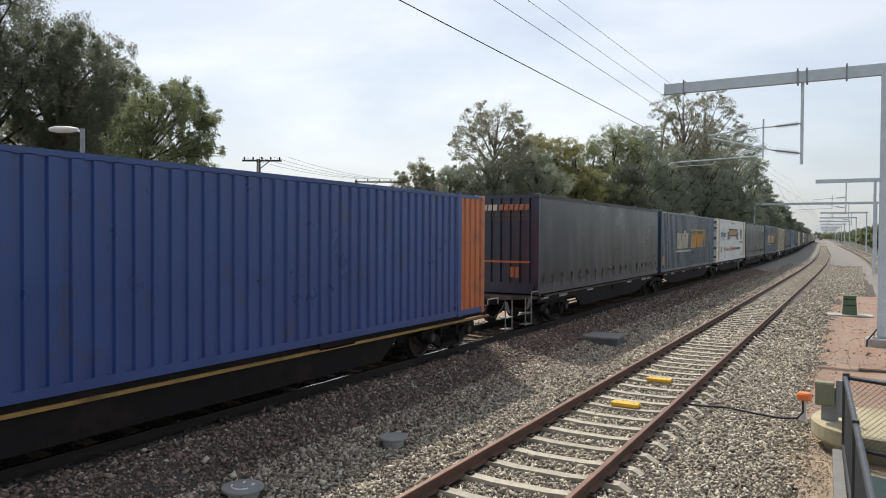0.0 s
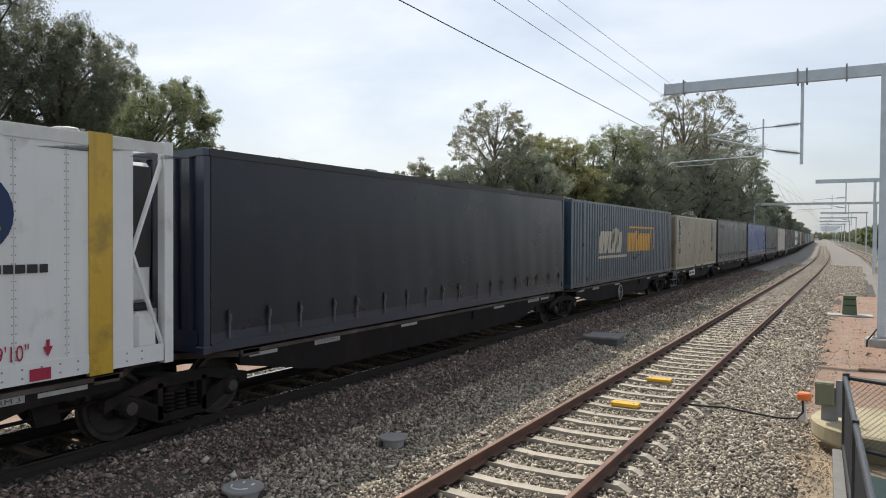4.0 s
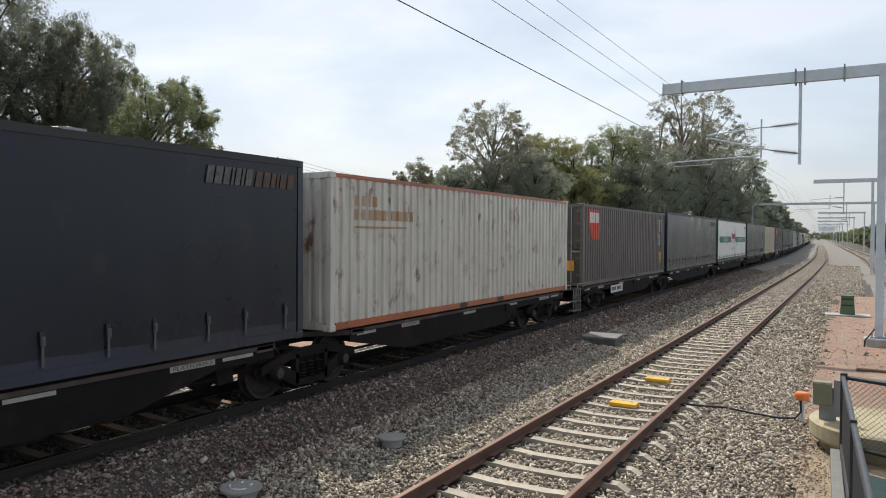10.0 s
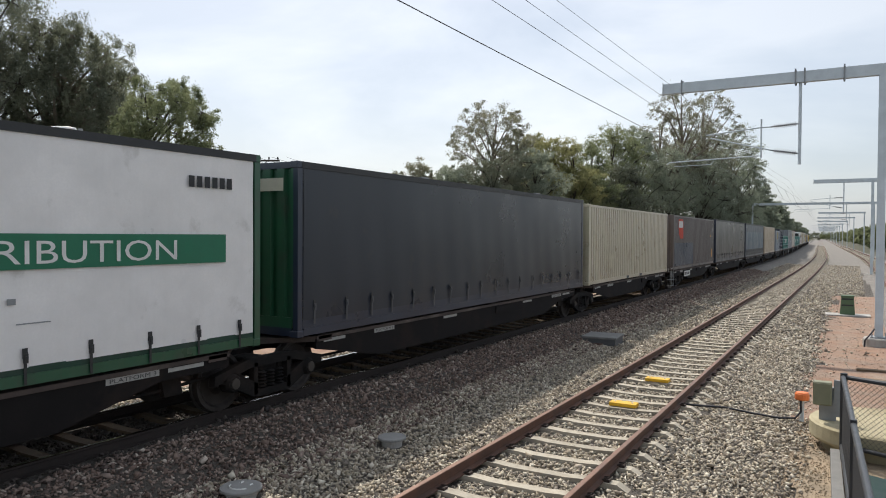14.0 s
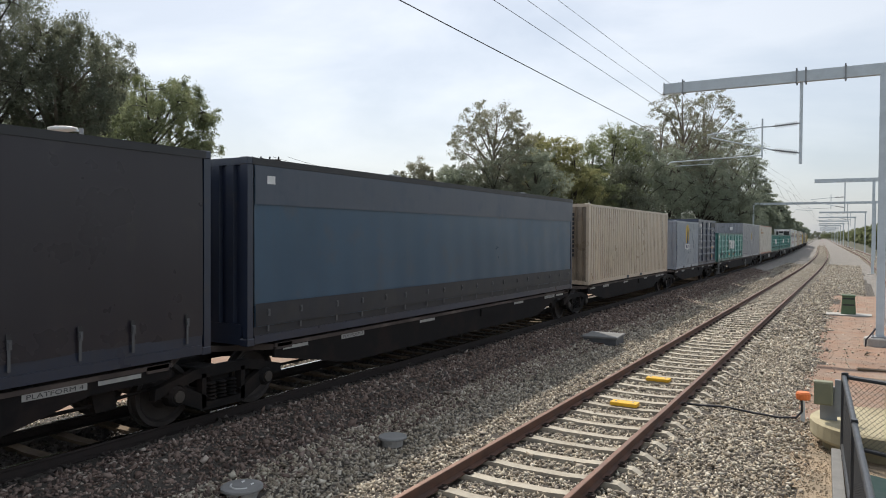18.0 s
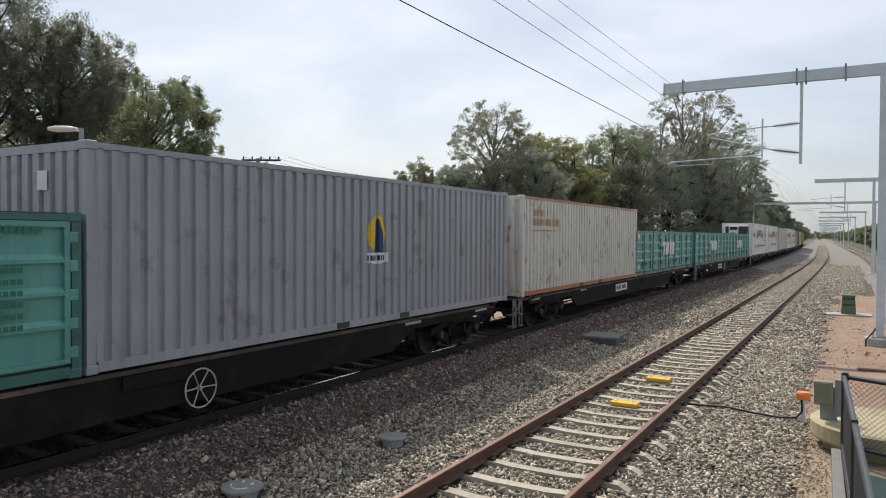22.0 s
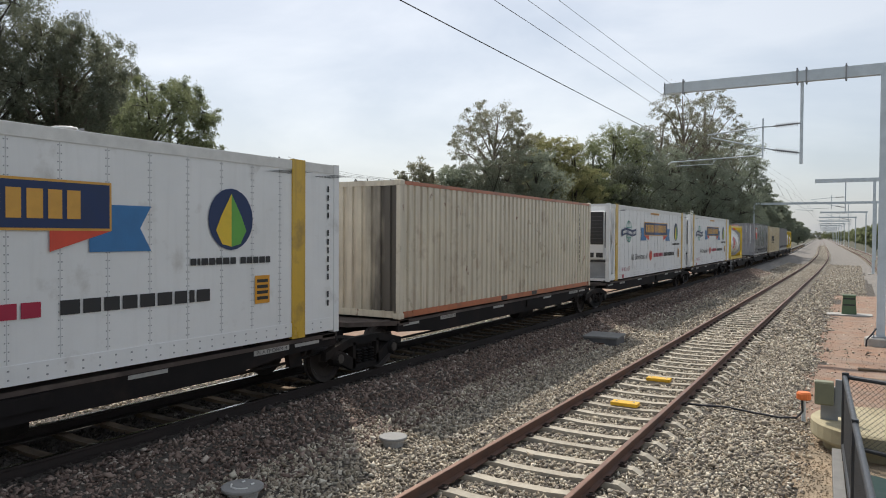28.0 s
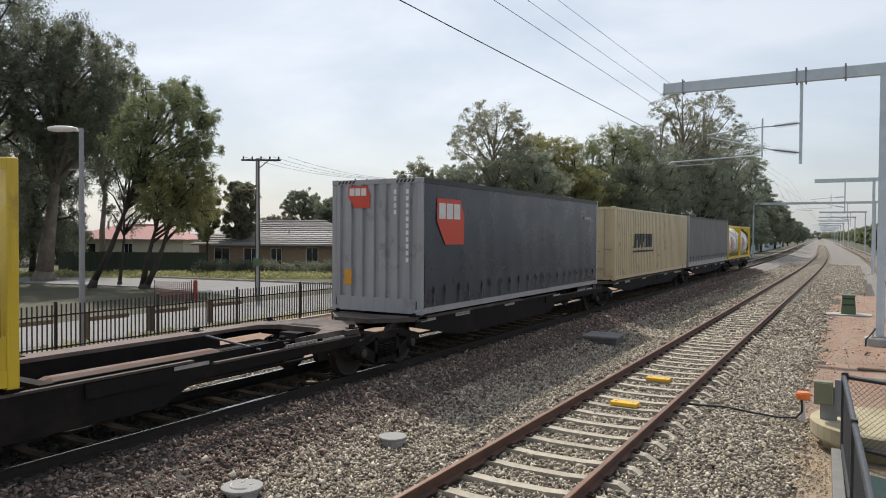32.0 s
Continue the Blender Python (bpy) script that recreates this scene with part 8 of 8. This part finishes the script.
hedge = tagged(link_mesh("hedge", leaf_cloud("hedge", hedge_c, hedge_s, 240, 0.08, M["leaf_dark"], 77), None), "clipped dark green hedge before the house", "hedge")
gx, gs = [], []
for k in range(260):
    x, y = off(rng.uniform(-33, -6), rng.uniform(52.5, 58.5))
    gx.append((x, y, -0.55))
    gs.append((1.0, 1.0, 0.28))
tagged(link_mesh("long_grass", leaf_cloud("long_grass", gx, gs, 160, 0.11, M["leaf_olive"], 78, droop=0), None), "long dry grass on the street verge", "grass", kind="stuff")
gx, gs = [], []
for k in range(120):
    gx.append((-18.9 + rng.uniform(-0.4, 0.35), rng.uniform(4, 34), -0.5))
    gs.append((0.3, 0.4, 0.2))
tagged(link_mesh("fence_weeds", leaf_cloud("fence_weeds", gx, gs, 120, 0.05, M["leaf_olive"], 79, droop=0), None), "weeds growing along the fence", "grass", kind="stuff")

# pale fence and cabinet far along the freight track
pale = tagged(empty("pale_fence", pose(0, 0, 0)), "pale grey sheet fence beside the freight track", "fence")
for k in range(40):
    y = 132 + 3.0 * k
    s = bend(y)[0]
    part("panel", bx(-15.4 + s, -15.34 + s, y, y + 2.9, -0.5, 1.1), M["galv"], pale)
cab = tagged(empty("trackside_cabinet", pose(-15.0, 118, -0.5)), "grey trackside cabinet beside the freight track", "cabinet")
part("body", bx(-0.5, 0.5, -0.4, 0.4, 0, 1.7, bevel=0.02), M["galv"], cab)
part("roof", bx(-0.55, 0.55, -0.45, 0.45, 1.7, 1.76), M["galv_dark"], cab)


# ---------------------------------------------------------------- small trackside things
def round_pit(x, y, r, label, marks):
    p = tagged(empty("cable_pit", pose(x, y, ground_z(x))), label, "pit", "cable pits")
    part("ring", lathe(B(), [(r * 0.72, -0.1), (r * 0.74, 0.1)], "z", seg=24), M["concrete"], p)
    part("lid", lathe(B(), [(r, 0.1), (r * 1.02, 0.12), (r, 0.135), (r * 0.9, 0.14)], "z", seg=28), M["lid"], p, "pale grey lid")
    if marks:
        bm = B()
        pts = [(0.55 * r * math.cos(a), 0.55 * r * math.sin(a), 0.144) for a in [math.radians(200 + 14 * k) for k in range(11)]]
        pipe(bm, pts, 0.012, 5)
        part("chalk_mark", bm, M["white"], p)
        for q in (-0.3, 0.3):
            part("chalk_mark", tube(B(), (q * r, 0.25 * r, 0.141), (q * r, 0.45 * r, 0.143), 0.014, 5), M["white"], p)


round_pit(-6.1, 9.08, 0.215, "round grey cable pit lid in the ballast", False)
round_pit(-6.42, 6.28, 0.25, "round grey cable pit lid with chalk marks", True)
pit = tagged(empty("concrete_pit", pose(-6.5, 21.0, -0.47, 0, 0, 4)), "low square concrete pit with a grey lid", "pit")
part("wall", bx(-0.48, 0.48, -0.52, 0.52, -0.1, 0.2), M["clasp"], pit)
part("lid", bx(-0.52, 0.52, -0.56, 0.56, 0.2, 0.27, bevel=0.015), M["pit_lid"], pit)
part("cable_mouth", bx(-0.1, 0.12, -0.56, -0.5, -0.02, 0.08), M["rail"], pit)
for y in (13.25, 15.9):
    b = tagged(empty("track_beacon", pose(-3.69, y, -0.41)), "yellow plastic beacon fixed between the rails", "beacon", "track beacons")
    part("body", bx(-0.25, 0.25, -0.12, 0.12, 0.0, 0.065, bevel=0.006), M["yellow"], b)
    for x in (-0.16, 0.16):
        part("bolt", lathe(B(), [(0.018, 0.065), (0.018, 0.078)], "z", (x, 0, 0), 8), M["galv"], b)
gb = tagged(empty("green_cabinet", pose(-0.2, 34.6, -0.53)), "small green cabinet on a concrete slab", "cabinet")
part("slab", bx(-0.85, 0.85, -0.5, 0.5, -0.1, 0.06, bevel=0.015), M["concrete"], gb)
part("body", prism(B(), [(-0.28, 0.06), (0.28, 0.06), (0.23, 0.8), (-0.23, 0.8)], -0.2, 0.2, "y"), M["box_green"], gb)
part("lid", bx(-0.25, 0.25, -0.22, 0.22, 0.8, 0.86, bevel=0.01), M["box_green"], gb)
for z in (0.42, 0.68):
    part("hazard_strip", bx(-0.22, 0.22, -0.207, -0.201, z, z + 0.06), M["dark"], gb)
post = tagged(empty("marker_post", pose(-0.76, 14.2, -0.53)), "short steel post with an orange cap", "post")
part("stem", tube(B(), (0, 0, -0.1), (0, 0, 0.44), 0.035, 8), M["galv"], post)
part("cap", lathe(B(), [(0.11, 0.4), (0.12, 0.42), (0.12, 0.5), (0.1, 0.53)], "z", seg=18), M["orange"], post, "orange plastic cap")
part("cable", pipe(B(), [(-0.02, -0.06, 0.4), (-0.01, -0.1, 0.2), (-0.1, -0.15, 0.09), (-0.35, -0.2, 0.07), (-0.8, -0.1, 0.075), (-1.3, 0.0, 0.1), (-1.7, -0.1, 0.1), (-2.05, -0.15, 0.11)], 0.02, 8), M["wire"], post, "black cable")
base = tagged(empty("signal_base", pose(0.42, 12.95, -0.53)), "round sandy concrete base with an olive cabinet", "footing")
part("plinth", lathe(B(), [(0.9, -0.1), (0.9, 0.14), (1.06, 0.16), (1.08, 0.2), (1.08, 0.4), (1.04, 0.43)], "z", (0.07, 0, 0), 40), M["sand_concrete"], base)
part("stand", bx(-0.86, -0.62, -0.28, -0.2, 0.43, 0.95), M["galv_dark"], base)
cabm = part("cabinet", bx(-0.94, -0.68, -0.46, -0.29, 0.69, 1.05, bevel=0.012), M["olive"], base, "olive steel cabinet")
part("door", bx(-0.925, -0.695, -0.474, -0.461, 0.71, 1.03, bevel=0.004), M["olive"], cabm)
part("plate", bx(-0.66, -0.56, -0.3, -0.24, 0.5, 1.07), M["galv_dark"], base)


def mesh_fence():
    f = tagged(empty("chain_link_fence", pose(0, 0, 0)), "black chain-link fence on round steel rails", "fence")
    panels = [((-0.11, 12.0), (0.16, 6.0)), ((-0.09, 12.02), (2.4, 10.8))]
    zb, zt = -0.42, 0.71
    for (xa, ya), (xb, yb) in panels:
        a, b = Vector((xa, ya, 0)), Vector((xb, yb, 0))
        L = (b - a).length
        w = (b - a).normalized()
        for z in (zt, zb + 0.12):
            rl = part("rail", tube(B(), a + Vector((0, 0, z)), b + Vector((0, 0, z)), 0.034, 12), M["fence_tube"], f)
        n = max(1, round(L / 2.7))
        for k in range(n + 1):
            p = a.lerp(b, k / n)
            part("post", tube(B(), (p.x, p.y, zb - 0.15), (p.x, p.y, zt + 0.06), 0.036, 12), M["fence_tube"], f)
        bm = B()
        H = zt - zb - 0.12
        k = -H
        while k < L:
            for s in (1, -1):
                t0, t1 = max(0.0, -k), min(H, L - k)
                if t1 > t0:
                    p0, p1 = (k + t0, t0), (k + t1, t1)
                    q0, q1 = [a + w * (p[0] if s > 0 else L - p[0]) + Vector((0, 0, zb + 0.12 + p[1])) for p in (p0, p1)]
                    tube(bm, q0, q1, 0.0028, 4, caps=False)
            k += 0.075
        tagged(part("chain_mesh", bm, M["black_paint"], f), kind="stuff")
    part("kerb", prism(B(), [(-0.26, 12.0), (-0.14, 12.0), (0.1, 6.0), (-0.06, 6.0)], -0.55, -0.36, "z"), M["pit_lid"], f, "dark grey edging")
    floor = surface("green_rubber_floor", (0.012, 0.045, 0.04), 0.7, vary=0.15)
    tagged(part("walkway_mat", prism(B(), [(-0.06, 11.3), (2.6, 10.2), (2.6, 5.0), (0.2, 5.0)], -0.56, -0.44, "z"), floor), "dark green rubber walkway surface", "mat")


mesh_fence()
for k, (x, y) in enumerate(((0.35, 19.0), (0.5, 20.4))):
    tagged(part("timber_plank", bx(x - 0.4, x + 0.5, y - 0.1, y + 0.1, -0.53, -0.47, bevel=0.01), M["timber"]), "weathered timber plank lying on red dirt", "plank")


# ---------------------------------------------------------------- motion of the train
def travelled(t):
    """Metres that the train has run by the time t."""
    s = t / 16
    return 233.9183 * s - 3.1198 * s ** 2 + 3.2734 * s ** 3 - 0.8058 * s ** 4


def on_line(y, z):
    s, turn = bend(y)
    return pose(FREIGHT_X + s, y, z, 0, 0, math.degrees(turn))


def motions():
    times = [0.5 * k for k in range(65)]
    for thing, centre, z in TRAIN:
        walk(thing, [(t, on_line(centre - travelled(t), z)) for t in times])
    # wheels roll while they are near enough to be seen turning
    spots = {thing: centre for thing, centre, z in TRAIN}
    for ws, car, y in WHEELS:
        passing = next((k / 30 for k in range(0, 961, 5) if spots[car] + y - travelled(k / 30) < 16), 32.0)
        lo, hi = max(0, round((passing - 0.4) * 30)), min(960, round((passing + 0.9) * 30))
        at = ws.location.copy()
        rows = [(0.0, pose(at.x, at.y, at.z))] if lo > 0 else []
        for k in range(lo, hi + 1):
            turn = -(travelled(k / 30) - travelled(lo / 30)) / 0.46
            rows.append((k / 30, pose(at.x, at.y, at.z, math.degrees(-turn) % 360)))
        if hi < 960:
            rows.append((32.0, rows[-1][1]))
        walk(ws, rows)


motions()
